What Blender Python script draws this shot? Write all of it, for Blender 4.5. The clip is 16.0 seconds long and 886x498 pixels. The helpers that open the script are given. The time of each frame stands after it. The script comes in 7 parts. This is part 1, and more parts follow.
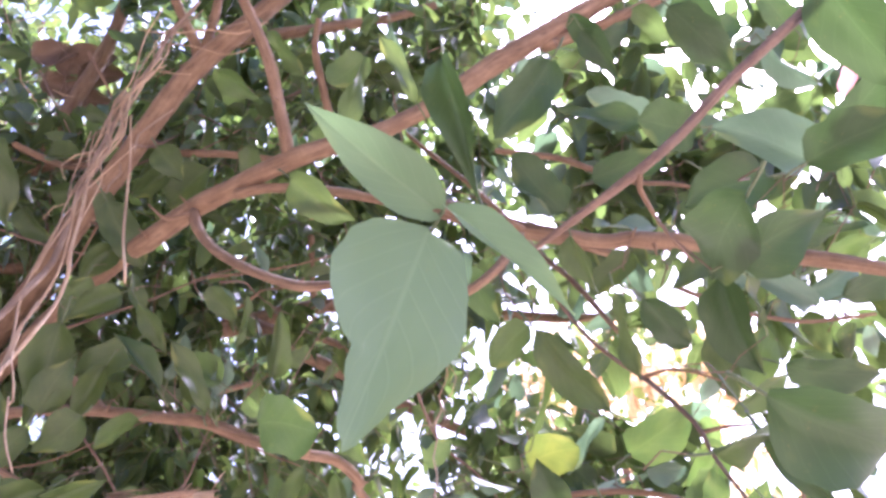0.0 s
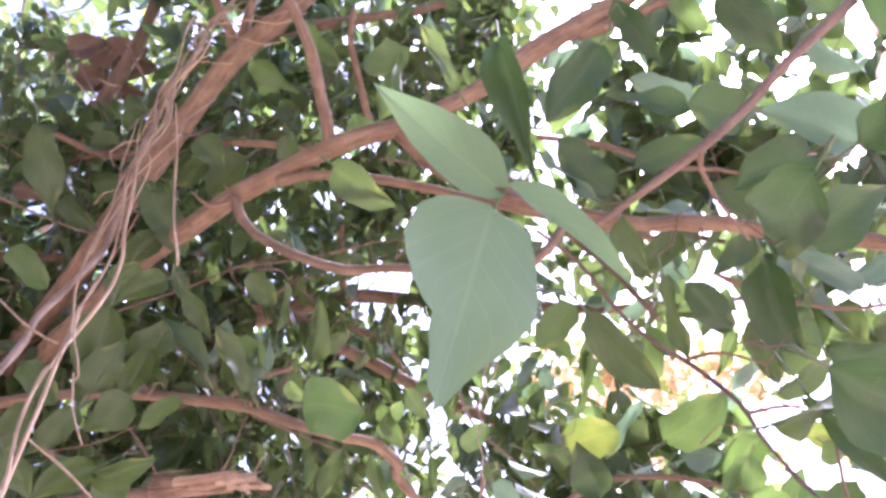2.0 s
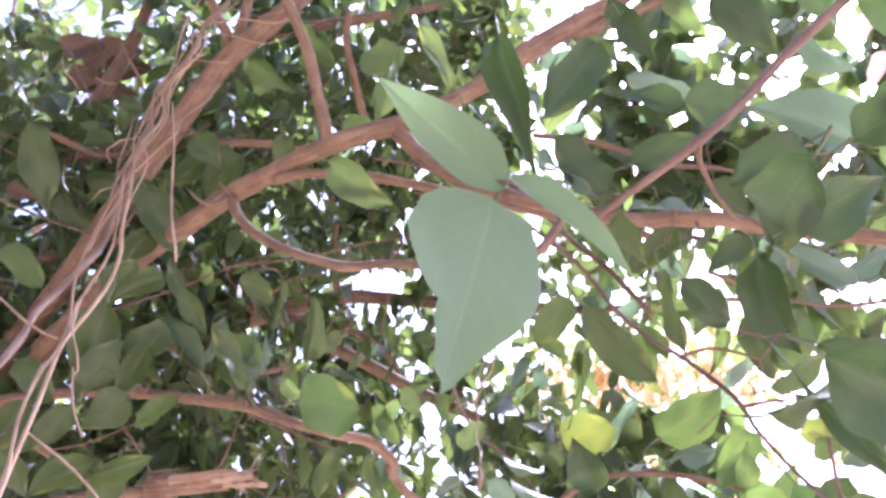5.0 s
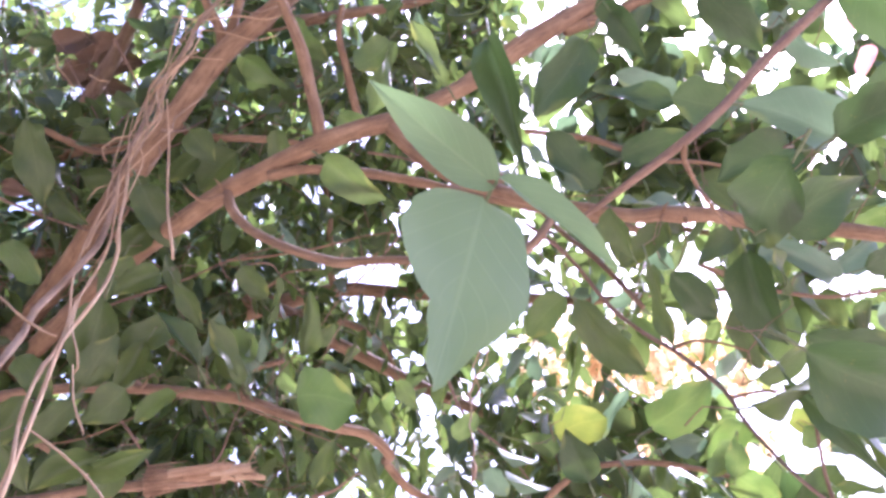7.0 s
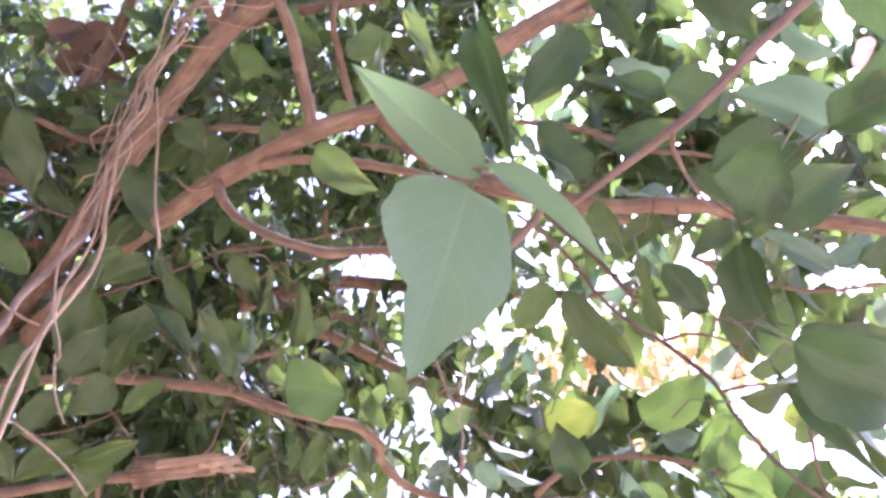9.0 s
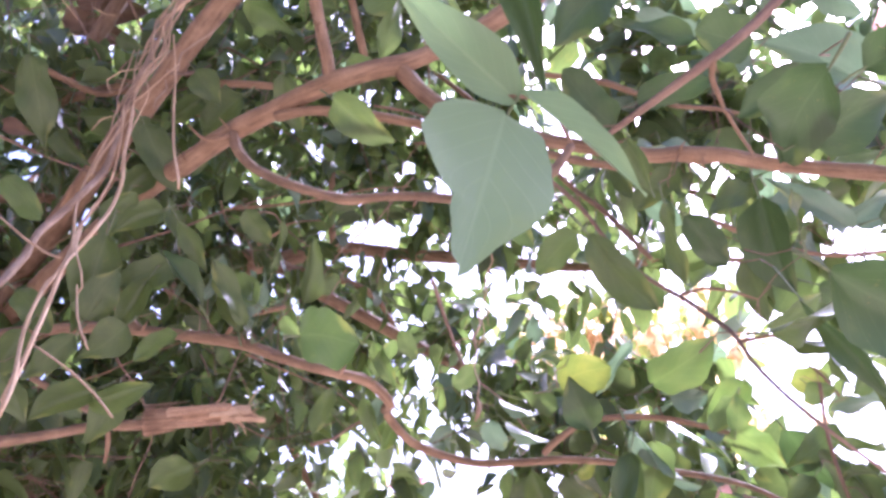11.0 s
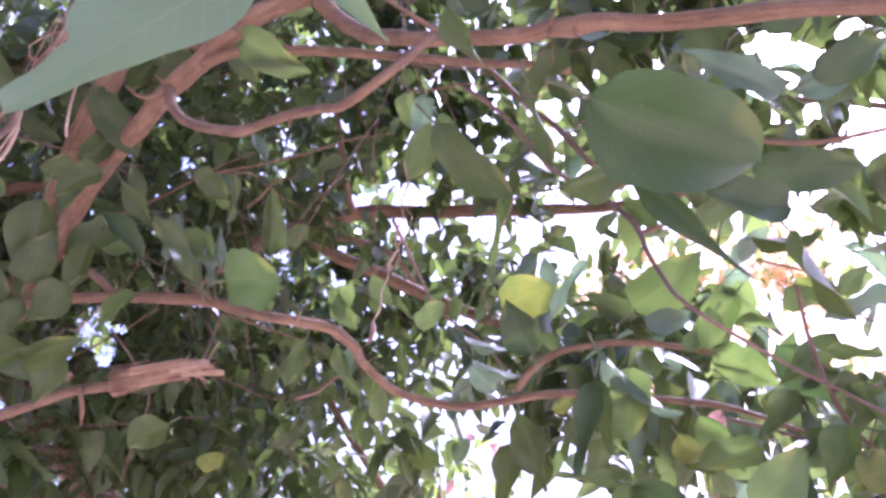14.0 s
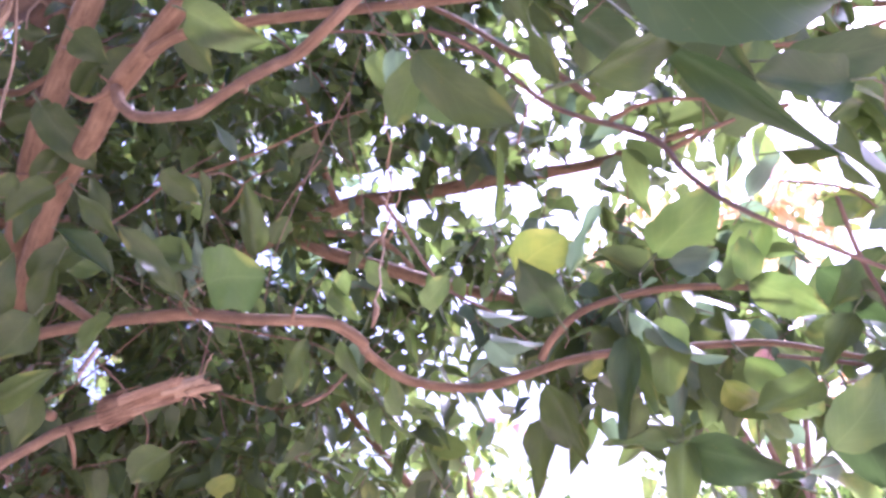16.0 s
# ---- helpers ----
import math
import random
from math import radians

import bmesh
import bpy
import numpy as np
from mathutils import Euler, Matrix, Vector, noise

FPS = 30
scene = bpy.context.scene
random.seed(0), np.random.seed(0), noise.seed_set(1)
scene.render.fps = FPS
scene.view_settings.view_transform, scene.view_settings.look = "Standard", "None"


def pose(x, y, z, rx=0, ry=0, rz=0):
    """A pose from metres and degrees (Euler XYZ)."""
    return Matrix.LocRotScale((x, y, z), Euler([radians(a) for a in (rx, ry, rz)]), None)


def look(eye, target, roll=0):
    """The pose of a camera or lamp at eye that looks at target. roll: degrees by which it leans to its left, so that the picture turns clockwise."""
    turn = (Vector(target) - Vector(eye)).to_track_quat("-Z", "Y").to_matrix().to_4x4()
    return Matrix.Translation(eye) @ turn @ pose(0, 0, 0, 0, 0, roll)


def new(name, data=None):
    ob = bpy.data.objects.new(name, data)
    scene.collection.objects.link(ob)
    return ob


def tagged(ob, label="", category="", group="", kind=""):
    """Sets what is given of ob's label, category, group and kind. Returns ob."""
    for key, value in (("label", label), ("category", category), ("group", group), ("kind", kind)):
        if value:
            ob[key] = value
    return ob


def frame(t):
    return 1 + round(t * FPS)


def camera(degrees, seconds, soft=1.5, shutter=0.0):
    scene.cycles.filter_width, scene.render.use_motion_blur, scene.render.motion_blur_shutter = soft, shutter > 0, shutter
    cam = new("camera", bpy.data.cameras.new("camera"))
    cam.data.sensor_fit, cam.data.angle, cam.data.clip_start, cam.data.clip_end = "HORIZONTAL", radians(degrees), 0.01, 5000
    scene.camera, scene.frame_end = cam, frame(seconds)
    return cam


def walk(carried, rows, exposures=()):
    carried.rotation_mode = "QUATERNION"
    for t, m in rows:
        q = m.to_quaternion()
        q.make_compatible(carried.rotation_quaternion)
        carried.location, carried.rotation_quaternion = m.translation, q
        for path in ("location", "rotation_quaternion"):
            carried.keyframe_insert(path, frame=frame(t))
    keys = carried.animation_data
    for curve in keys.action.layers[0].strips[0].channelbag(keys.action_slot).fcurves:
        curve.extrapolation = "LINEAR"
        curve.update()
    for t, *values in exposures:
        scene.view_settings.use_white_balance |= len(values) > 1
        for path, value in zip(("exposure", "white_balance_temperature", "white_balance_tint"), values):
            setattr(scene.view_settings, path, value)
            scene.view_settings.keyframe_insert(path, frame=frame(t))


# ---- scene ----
cam = camera(62.19, 16.0, soft=3.0)
# seconds, metres, degrees
PATH = [
    (0.00, 0.0000, 0.0000, 1.5000, 120.00, -0.00, -0.00),
    (0.50, 0.0112, -0.0111, 1.5012, 120.72, 0.27, 0.42),
    (1.00, -0.0222, -0.0186, 1.5186, 120.71, 0.12, 0.85),
    (1.50, -0.0327, -0.0253, 1.4978, 119.85, -0.37, 1.12),
    (2.00, -0.0222, -0.0036, 1.4875, 119.64, -0.75, 1.07),
    (2.50, -0.0230, -0.0070, 1.4869, 120.50, -0.32, -0.87),
    (3.00, -0.0165, -0.0125, 1.4914, 119.88, -0.61, -0.45),
    (3.50, -0.0296, -0.0169, 1.4914, 119.60, -0.32, 0.12),
    (4.00, -0.0314, -0.0036, 1.4802, 120.44, -0.88, 0.12),
    (6.50, -0.0196, -0.0073, 1.4812, 119.05, 0.48, 1.02),
    (7.00, -0.0259, -0.0136, 1.4801, 119.18, 0.11, 0.32),
    (7.50, -0.0237, -0.0101, 1.4755, 118.91, -0.18, 0.23),
    (8.00, -0.0177, -0.0020, 1.4782, 118.75, -0.08, 0.14),
    (10.50, -0.0233, -0.0144, 1.4813, 118.77, -0.85, -0.24),
    (11.00, -0.0355, 0.0079, 1.4564, 117.43, -1.31, -0.74),
    (11.50, -0.0180, 0.0070, 1.4646, 117.69, -0.77, -1.43),
    (12.00, 0.0052, 0.0401, 1.4367, 115.97, -1.60, -2.82),
    (12.50, 0.0268, 0.1217, 1.4099, 115.36, -2.21, -4.15),
    (13.00, 0.0695, 0.1444, 1.4378, 117.04, -0.93, 0.74),
    (13.50, 0.1001, 0.1141, 1.4320, 115.08, -2.06, 3.27),
    (14.00, 0.1155, 0.0736, 1.4350, 115.57, -0.02, 8.60),
    (14.50, 0.0901, 0.0467, 1.4454, 114.13, 2.14, 10.07),
    (15.00, 0.0600, 0.0826, 1.4414, 109.80, 1.03, 8.21),
    (15.50, 0.0826, 0.1186, 1.4505, 114.80, 6.82, 10.08),
    (16.00, 0.0981, 0.1394, 1.4451, 115.10, 7.65, 11.58),
]
EXPOSURES = [(t, 2.74 + d, k, tint) for t, d, k, tint in (
    (0.0, 0.06, 5040, 42), (10.5, 0.05, 5010, 43), (11.0, 0.0, 5000, 45), (11.5, -0.1, 5000, 47), (12.0, -0.2, 4970, 50), (12.5, -0.46, 4900, 56), (13.0, -0.66, 4860, 59),
    (13.5, -0.58, 4860, 59), (14.0, -0.25, 4920, 55), (14.5, 0.0, 4950, 54), (15.0, 0.14, 4950, 55), (15.5, 0.12, 4930, 55), (16.0, -0.06, 4930, 54))]
walk(cam, [(t, pose(x, y, z, rx, ry, rz)) for t, x, y, z, rx, ry, rz in PATH], EXPOSURES)

# ---- light ----
world = bpy.data.worlds.new("sky")
scene.world = world
world.use_nodes = True
wn = world.node_tree.nodes
sky = wn.new("ShaderNodeTexSky")
sky.sky_type, sky.sun_disc = "NISHITA", False
sky.sun_elevation, sky.sun_rotation = radians(48), radians(35)
sky.air_density, sky.dust_density, sky.ozone_density = 1.0, 6.0, 0.6
wn["Background"].inputs["Strength"].default_value = 0.08
world.node_tree.links.new(sky.outputs["Color"], wn["Background"].inputs["Color"])
sun_data = bpy.data.lights.new("sun", "SUN")
sun_data.energy, sun_data.angle, sun_data.color = 4.2, radians(11.0), (1.0, 0.94, 0.84)
sun = new("sun", sun_data)
sun_way = Vector((math.sin(radians(35)) * math.cos(radians(48)), math.cos(radians(35)) * math.cos(radians(48)), math.sin(radians(48))))
sun.matrix_world = look(sun_way * 20, (0, 0, 0))


# ---- materials ----
def material(name):
    m = bpy.data.materials.new(name)
    m.use_nodes = True
    return m, m.node_tree.nodes, m.node_tree.links, m.node_tree.nodes["Principled BSDF"]


def ramp(nodes, stops):
    r = nodes.new("ShaderNodeValToRGB")
    while len(r.color_ramp.elements) < len(stops):
        r.color_ramp.elements.new(0.5)
    for e, (p, c) in zip(r.color_ramp.elements, stops):
        e.position, e.color = p, (*c, 1)
    return r


def math_node(nodes, links, op, a, b=None):
    n = nodes.new("ShaderNodeMath")
    n.operation = op
    for i, v in enumerate((a, b)):
        if v is None:
            continue
        if isinstance(v, (int, float)):
            n.inputs[i].default_value = v
        else:
            links.new(v, n.inputs[i])
    return n.outputs[0]


def leaf_material(name, dark, mid, light, through_light, gloss=0.38, see_through=0.35, islands=True, old=0.25, ribs=0.13, aged=0.45):
    """Leaf: blotchy green with paler veins along the UVs, brown specks, and light that comes through."""
    m, n, l, bsdf = material(name)
    uv = n.new("ShaderNodeUVMap")
    sep = n.new("ShaderNodeSeparateXYZ")
    l.new(uv.outputs["UV"], sep.inputs[0])
    side = math_node(n, l, "ABSOLUTE", math_node(n, l, "SUBTRACT", sep.outputs["X"], 0.5))
    # side veins run forwards from the midrib
    slant = math_node(n, l, "SUBTRACT", math_node(n, l, "MULTIPLY", sep.outputs["Y"], 7.0), math_node(n, l, "MULTIPLY", side, 5.5))
    wave = math_node(n, l, "ABSOLUTE", math_node(n, l, "SUBTRACT", math_node(n, l, "FRACT", slant), 0.5))
    veins = n.new("ShaderNodeMapRange")
    veins.inputs["From Min"].default_value, veins.inputs["From Max"].default_value = 0.0, 0.10
    veins.inputs["To Min"].default_value, veins.inputs["To Max"].default_value = 0.55, 0.0
    l.new(wave, veins.inputs["Value"])
    rib = n.new("ShaderNodeMapRange")
    rib.inputs["From Min"].default_value, rib.inputs["From Max"].default_value = 0.006, 0.028
    rib.inputs["To Min"].default_value, rib.inputs["To Max"].default_value = 1.0, 0.0
    l.new(side, rib.inputs["Value"])
    vein = math_node(n, l, "MAXIMUM", veins.outputs[0], rib.outputs[0])
    rnd = n.new("ShaderNodeNewGeometry").outputs["Random Per Island"] if islands else n.new("ShaderNodeObjectInfo").outputs["Random"]
    shift = n.new("ShaderNodeCombineXYZ")
    l.new(sep.outputs["X"], shift.inputs["X"])
    l.new(sep.outputs["Y"], shift.inputs["Y"])
    l.new(math_node(n, l, "MULTIPLY", rnd, 90.0), shift.inputs["Z"])
    own = shift.outputs[0]
    blotch = n.new("ShaderNodeTexNoise")
    blotch.inputs["Scale"].default_value, blotch.inputs["Detail"].default_value = 2.6, 4.0
    l.new(own, blotch.inputs["Vector"])
    value = math_node(n, l, "ADD", math_node(n, l, "MULTIPLY", blotch.outputs["Fac"], 0.5), math_node(n, l, "MULTIPLY", rnd, 0.5))
    tone = ramp(n, [(0.2, dark), (0.5, mid), (0.8, light)])
    l.new(value, tone.inputs["Fac"])
    paler = n.new("ShaderNodeMix")
    paler.data_type, paler.blend_type = "RGBA", "MIX"
    paler.inputs["B"].default_value = (*[min(1, c * 1.35 + 0.03) for c in light], 1)
    l.new(math_node(n, l, "MULTIPLY", vein, ribs), paler.inputs["Factor"])
    l.new(tone.outputs["Color"], paler.inputs["A"])
    speck = n.new("ShaderNodeTexNoise")
    speck.inputs["Scale"].default_value, speck.inputs["Detail"].default_value = 9.0, 3.0
    l.new(own, speck.inputs["Vector"])
    spots = n.new("ShaderNodeMapRange")
    spots.inputs["From Min"].default_value, spots.inputs["From Max"].default_value = 0.68, 0.76
    spots.inputs["To Max"].default_value = old
    l.new(speck.outputs["Fac"], spots.inputs["Value"])
    worn = n.new("ShaderNodeMix")
    worn.data_type = "RGBA"
    worn.inputs["B"].default_value = (0.22, 0.15, 0.05, 1)
    l.new(spots.outputs[0], worn.inputs["Factor"])
    fading = n.new("ShaderNodeTexNoise")
    fading.inputs["Scale"].default_value, fading.inputs["Detail"].default_value = 1.7, 2.0
    l.new(own, fading.inputs["Vector"])
    edge = n.new("ShaderNodeMapRange")
    edge.inputs["From Min"].default_value, edge.inputs["From Max"].default_value = 0.64, 0.80
    edge.inputs["To Max"].default_value = aged
    l.new(math_node(n, l, "ADD", fading.outputs["Fac"], math_node(n, l, "MULTIPLY", side, 0.12)), edge.inputs["Value"])
    yellowed = n.new("ShaderNodeMix")
    yellowed.data_type = "RGBA"
    yellowed.inputs["B"].default_value = (0.20, 0.21, 0.05, 1)
    l.new(edge.outputs[0], yellowed.inputs["Factor"])
    l.new(paler.outputs["Result"], yellowed.inputs["A"])
    l.new(yellowed.outputs["Result"], worn.inputs["A"])
    l.new(worn.outputs["Result"], bsdf.inputs["Base Color"])
    bsdf.inputs["Roughness"].default_value = gloss
    bsdf.inputs["Specular IOR Level"].default_value = 0.36
    bump = n.new("ShaderNodeBump")
    bump.inputs["Strength"].default_value, bump.inputs["Distance"].default_value = 0.14, 0.002
    l.new(math_node(n, l, "ADD", math_node(n, l, "MULTIPLY", vein, 0.6), math_node(n, l, "MULTIPLY", speck.outputs["Fac"], 0.3)), bump.inputs["Height"])
    l.new(bump.outputs[0], bsdf.inputs["Normal"])
    thin = n.new("ShaderNodeBsdfTranslucent")
    warm = n.new("ShaderNodeMix")
    warm.data_type, warm.blend_type = "RGBA", "MULTIPLY"
    warm.inputs["Factor"].default_value = 1.0
    warm.inputs["B"].default_value = (*through_light, 1)
    l.new(worn.outputs["Result"], warm.inputs["A"])
    l.new(warm.outputs["Result"], thin.inputs["Color"])
    mix = n.new("ShaderNodeMixShader")
    mix.inputs["Fac"].default_value = see_through
    l.new(bsdf.outputs[0], mix.inputs[1])
    l.new(thin.outputs[0], mix.inputs[2])
    l.new(mix.outputs[0], n["Material Output"].inputs["Surface"])
    return m


GLOW = (2.1, 2.0, 1.3)
LEAF = leaf_material("leaf_green", (0.050, 0.082, 0.026), (0.078, 0.120, 0.036), (0.106, 0.156, 0.047), GLOW)
LEAF_OLD = leaf_material("leaf_dark_green", (0.034, 0.054, 0.017), (0.053, 0.078, 0.024), (0.078, 0.110, 0.033), GLOW, see_through=0.32, old=0.5)
LEAF_YOUNG = leaf_material("leaf_yellow_green", (0.045, 0.084, 0.022), (0.068, 0.114, 0.028), (0.108, 0.150, 0.036), (1.8, 1.7, 1.1), see_through=0.33)
LEAF_YELLOW = leaf_material("leaf_yellow", (0.050, 0.088, 0.018), (0.086, 0.114, 0.021), (0.146, 0.152, 0.026), (1.7, 1.6, 1.1), see_through=0.40)
LEAF_MID = leaf_material("leaf_fresh_green", (0.027, 0.050, 0.016), (0.038, 0.066, 0.020), (0.052, 0.084, 0.026), (1.8, 1.7, 1.0), see_through=0.20)
LEAF_PALE = leaf_material("leaf_grey_green", (0.066, 0.104, 0.068), (0.096, 0.142, 0.094), (0.124, 0.176, 0.122), (1.6, 1.7, 1.1), see_through=0.3)
LEAF_HERO = leaf_material("leaf_soft_green", (0.098, 0.150, 0.078), (0.122, 0.180, 0.095), (0.145, 0.205, 0.110), (1.6, 1.7, 1.1), gloss=0.72, see_through=0.3, old=0.15, ribs=0.17, aged=0.12)
LEAF_PEACH = leaf_material("bract_peach", (0.68, 0.49, 0.27), (0.78, 0.62, 0.37), (0.84, 0.73, 0.50), (1.15, 1.05, 0.95), see_through=0.5)
LEAF_DEAD = leaf_material("leaf_dead", (0.070, 0.044, 0.028), (0.105, 0.066, 0.040), (0.15, 0.092, 0.054), (1.1, 1.0, 0.8), see_through=0.15)
LEAF_PINK = leaf_material("bract_pink", (0.36, 0.20, 0.18), (0.44, 0.28, 0.25), (0.52, 0.37, 0.32), (1.3, 1.0, 1.0), see_through=0.5)
# darkened leaf green: shade on the near leaves is put into the colour
LEAF_SHADED = leaf_material("leaf_shaded", (0.026, 0.046, 0.016), (0.037, 0.063, 0.022), (0.052, 0.084, 0.029), (1.7, 1.8, 1.0), gloss=0.48, see_through=0.26, old=0.5, aged=0.3)
# brightened leaf green: sunlight on the far foliage is painted into its colour
LEAF_FAR = leaf_material("leaf_painted_sunlit", (0.10, 0.16, 0.05), (0.16, 0.23, 0.07), (0.26, 0.32, 0.10), (1.9, 1.8, 1.1), see_through=0.45)


def bark_material(name, dark, mid, light, flaky=0.5):
    """Bark: fibres along the stem, blotches, fine grain and thin dark cracks."""
    m, n, l, bsdf = material(name)
    uv = n.new("ShaderNodeUVMap")
    tex = n.new("ShaderNodeTexCoord")

    def fibres(around, along, scale, detail):
        mapping = n.new("ShaderNodeMapping")
        mapping.inputs["Scale"].default_value = (around, along, 1.0)
        l.new(uv.outputs["UV"], mapping.inputs["Vector"])
        t = n.new("ShaderNodeTexNoise")
        t.inputs["Scale"].default_value, t.inputs["Detail"].default_value = scale, detail
        l.new(mapping.outputs[0], t.inputs["Vector"])
        return t.outputs["Fac"]

    def spots(scale, detail):
        t = n.new("ShaderNodeTexNoise")
        t.inputs["Scale"].default_value, t.inputs["Detail"].default_value = scale, detail
        l.new(tex.outputs["Object"], t.inputs["Vector"])
        return t.outputs["Fac"]

    grain, cracks = fibres(9.0, 16.0, 1.6, 8.0), fibres(14.0, 30.0, 1.5, 4.0)
    patches, fine = spots(34.0, 6.0), spots(520.0, 3.0)
    value = math_node(n, l, "ADD", math_node(n, l, "MULTIPLY", grain, 0.42), math_node(n, l, "MULTIPLY", patches, 0.40))
    value = math_node(n, l, "ADD", value, math_node(n, l, "MULTIPLY", fine, 0.18))
    tone = ramp(n, [(0.36, dark), (0.5, mid), (0.64, light)])
    l.new(value, tone.inputs["Fac"])
    split = n.new("ShaderNodeMapRange")
    split.inputs["From Min"].default_value, split.inputs["From Max"].default_value = 0.36, 0.43
    split.inputs["To Min"].default_value, split.inputs["To Max"].default_value = 0.35, 0.0
    l.new(cracks, split.inputs["Value"])
    cracked = n.new("ShaderNodeMix")
    cracked.data_type = "RGBA"
    cracked.inputs["B"].default_value = (*[c * 0.4 for c in dark], 1)
    l.new(split.outputs[0], cracked.inputs["Factor"])
    l.new(tone.outputs["Color"], cracked.inputs["A"])
    l.new(cracked.outputs["Result"], bsdf.inputs["Base Color"])
    bsdf.inputs["Roughness"].default_value = 0.85
    bump = n.new("ShaderNodeBump")
    bump.inputs["Strength"].default_value, bump.inputs["Distance"].default_value = min(1.0, flaky * 1.3), 0.004
    height = math_node(n, l, "SUBTRACT", value, math_node(n, l, "MULTIPLY", split.outputs[0], 0.3))
    l.new(height, bump.inputs["Height"])
    l.new(bump.outputs[0], bsdf.inputs["Normal"])
    return m


BARK = bark_material("bark", (0.120, 0.071, 0.035), (0.185, 0.113, 0.057), (0.270, 0.174, 0.095))
BARK_DARK = bark_material("bark_dark", (0.110, 0.066, 0.042), (0.170, 0.108, 0.068), (0.26, 0.175, 0.115))
WOOD_PALE = bark_material("pale_split_wood", (0.24, 0.155, 0.086), (0.39, 0.27, 0.155), (0.53, 0.40, 0.255), 0.7)
BARK_TORN = bark_material("torn_wood", (0.15, 0.088, 0.046), (0.29, 0.18, 0.098), (0.45, 0.31, 0.185), 0.9)
STEM_GREEN = bark_material("green_stem", (0.06, 0.085, 0.032), (0.10, 0.125, 0.05), (0.15, 0.16, 0.075), 0.2)
DRY_STEM = bark_material("dry_stem", (0.21, 0.128, 0.066), (0.33, 0.222, 0.120), (0.47, 0.345, 0.205), 0.3)
DRY_GREY = bark_material("grey_stem", (0.13, 0.086, 0.052), (0.21, 0.146, 0.092), (0.32, 0.236, 0.155), 0.4)

# ground out of view, its pale tone set to bounce light up into leaves
soil, sn, sl, sb = material("soil")
s1 = sn.new("ShaderNodeTexNoise")
s1.inputs["Scale"].default_value, s1.inputs["Detail"].default_value = 3.0, 10.0
s2 = ramp(sn, [(0.3, (0.26, 0.205, 0.14)), (0.5, (0.36, 0.29, 0.205)), (0.7, (0.45, 0.38, 0.28))])
sl.new(sn.new("ShaderNodeTexCoord").outputs["Object"], s1.inputs["Vector"])
sl.new(s1.outputs["Fac"], s2.inputs["Fac"])
sl.new(s2.outputs["Color"], sb.inputs["Base Color"])
sb.inputs["Roughness"].default_value = 0.95


# ---- builders ----
def part(name, mesh, mat, parent=None, label=""):
    ob = new(name, mesh)
    if mat and not mesh.materials:
        mesh.materials.append(mat)
    if parent:
        ob.parent = parent
    return tagged(ob, label)


def smooth_path(points, step):
    """Catmull-Rom through the points; each carries a radius."""
    p = [np.array(q, float) for q in points]
    p = [2 * p[0] - p[1]] + p + [2 * p[-1] - p[-2]]
    path = []
    for a, b, c, d in zip(p, p[1:], p[2:], p[3:]):
        n = max(1, int(np.linalg.norm((c - b)[:3]) / step))
        for i in range(n):
            t = i / n
            path.append(0.5 * (2 * b + (c - a) * t + (2 * a - 5 * b + 4 * c - d) * t * t + (3 * b - a - 3 * c + d) * t ** 3))
    path.append(p[-2])
    return path


def tube(points, sides=12, step=0.008, rough=0.07, taper_end=True):
    """A swept stem with uneven thickness; UVs run round it and along it in metres."""
    path = smooth_path(points, step)
    verts, faces, uvs = [], [], []
    side = Vector((0.3, 0.2, 0.9))
    along = 0.0
    shift = random.random() * 50
    for i, q in enumerate(path):
        c = Vector(q[:3])
        way = Vector(path[min(i + 1, len(path) - 1)][:3]) - Vector(path[max(i - 1, 0)][:3])
        way.normalize()
        side = (side - way * side.dot(way)).normalized()
        other = way.cross(side)
        step_length = (c - Vector(path[i - 1][:3])).length if i else 0.0
        along += step_length
        r = max(q[3], 0.0004)
        swell = 1.0 if not rough else 1 + rough * 1.4 * noise.noise(Vector((along * 22 + shift, 3.1, 0)))
        for k in range(sides):
            a = 2 * math.pi * k / sides
            d = side * math.cos(a) + other * math.sin(a)
            bump = 1.0 if not rough else 1 + rough * noise.noise(Vector((math.cos(a) * 1.5 + shift, math.sin(a) * 1.5, along * 45)))
            verts.append(c + d * r * swell * bump)
        if i:
            for k in range(sides):
                k2 = (k + 1) % sides
                faces.append(((i - 1) * sides + k, (i - 1) * sides + k2, i * sides + k2, i * sides + k))
                r0 = along - step_length
                uvs += [(k / sides, r0), ((k + 1) / sides, r0), ((k + 1) / sides, along), (k / sides, along)]
    for ring, order in ((0, -1), (len(path) - 1, 1)):
        tip = len(verts)
        out_way = Vector(path[ring][:3]) - Vector(path[ring - order][:3])
        verts.append(Vector(path[ring][:3]) + out_way.normalized() * max(path[ring][3], 0.0004) * 0.5)
        for k in range(sides):
            a, b = ring * sides + k, ring * sides + (k + 1) % sides
            faces.append((a, b, tip) if order > 0 else (b, a, tip))
            uvs += [(k / sides, along), ((k + 1) / sides, along), (k / sides, along)]
    return verts, faces, uvs


def mesh_of(name, verts, faces, uvs=None):
    me = bpy.data.meshes.new(name)
    me.from_pydata([tuple(v) for v in verts], [], faces)
    if uvs is not None:
        me.uv_layers.new(name="UVMap").data.foreach_set("uv", np.array(uvs, np.float32).ravel())
    me.polygons.foreach_set("use_smooth", [True] * len(me.polygons))
    me.update()
    return me


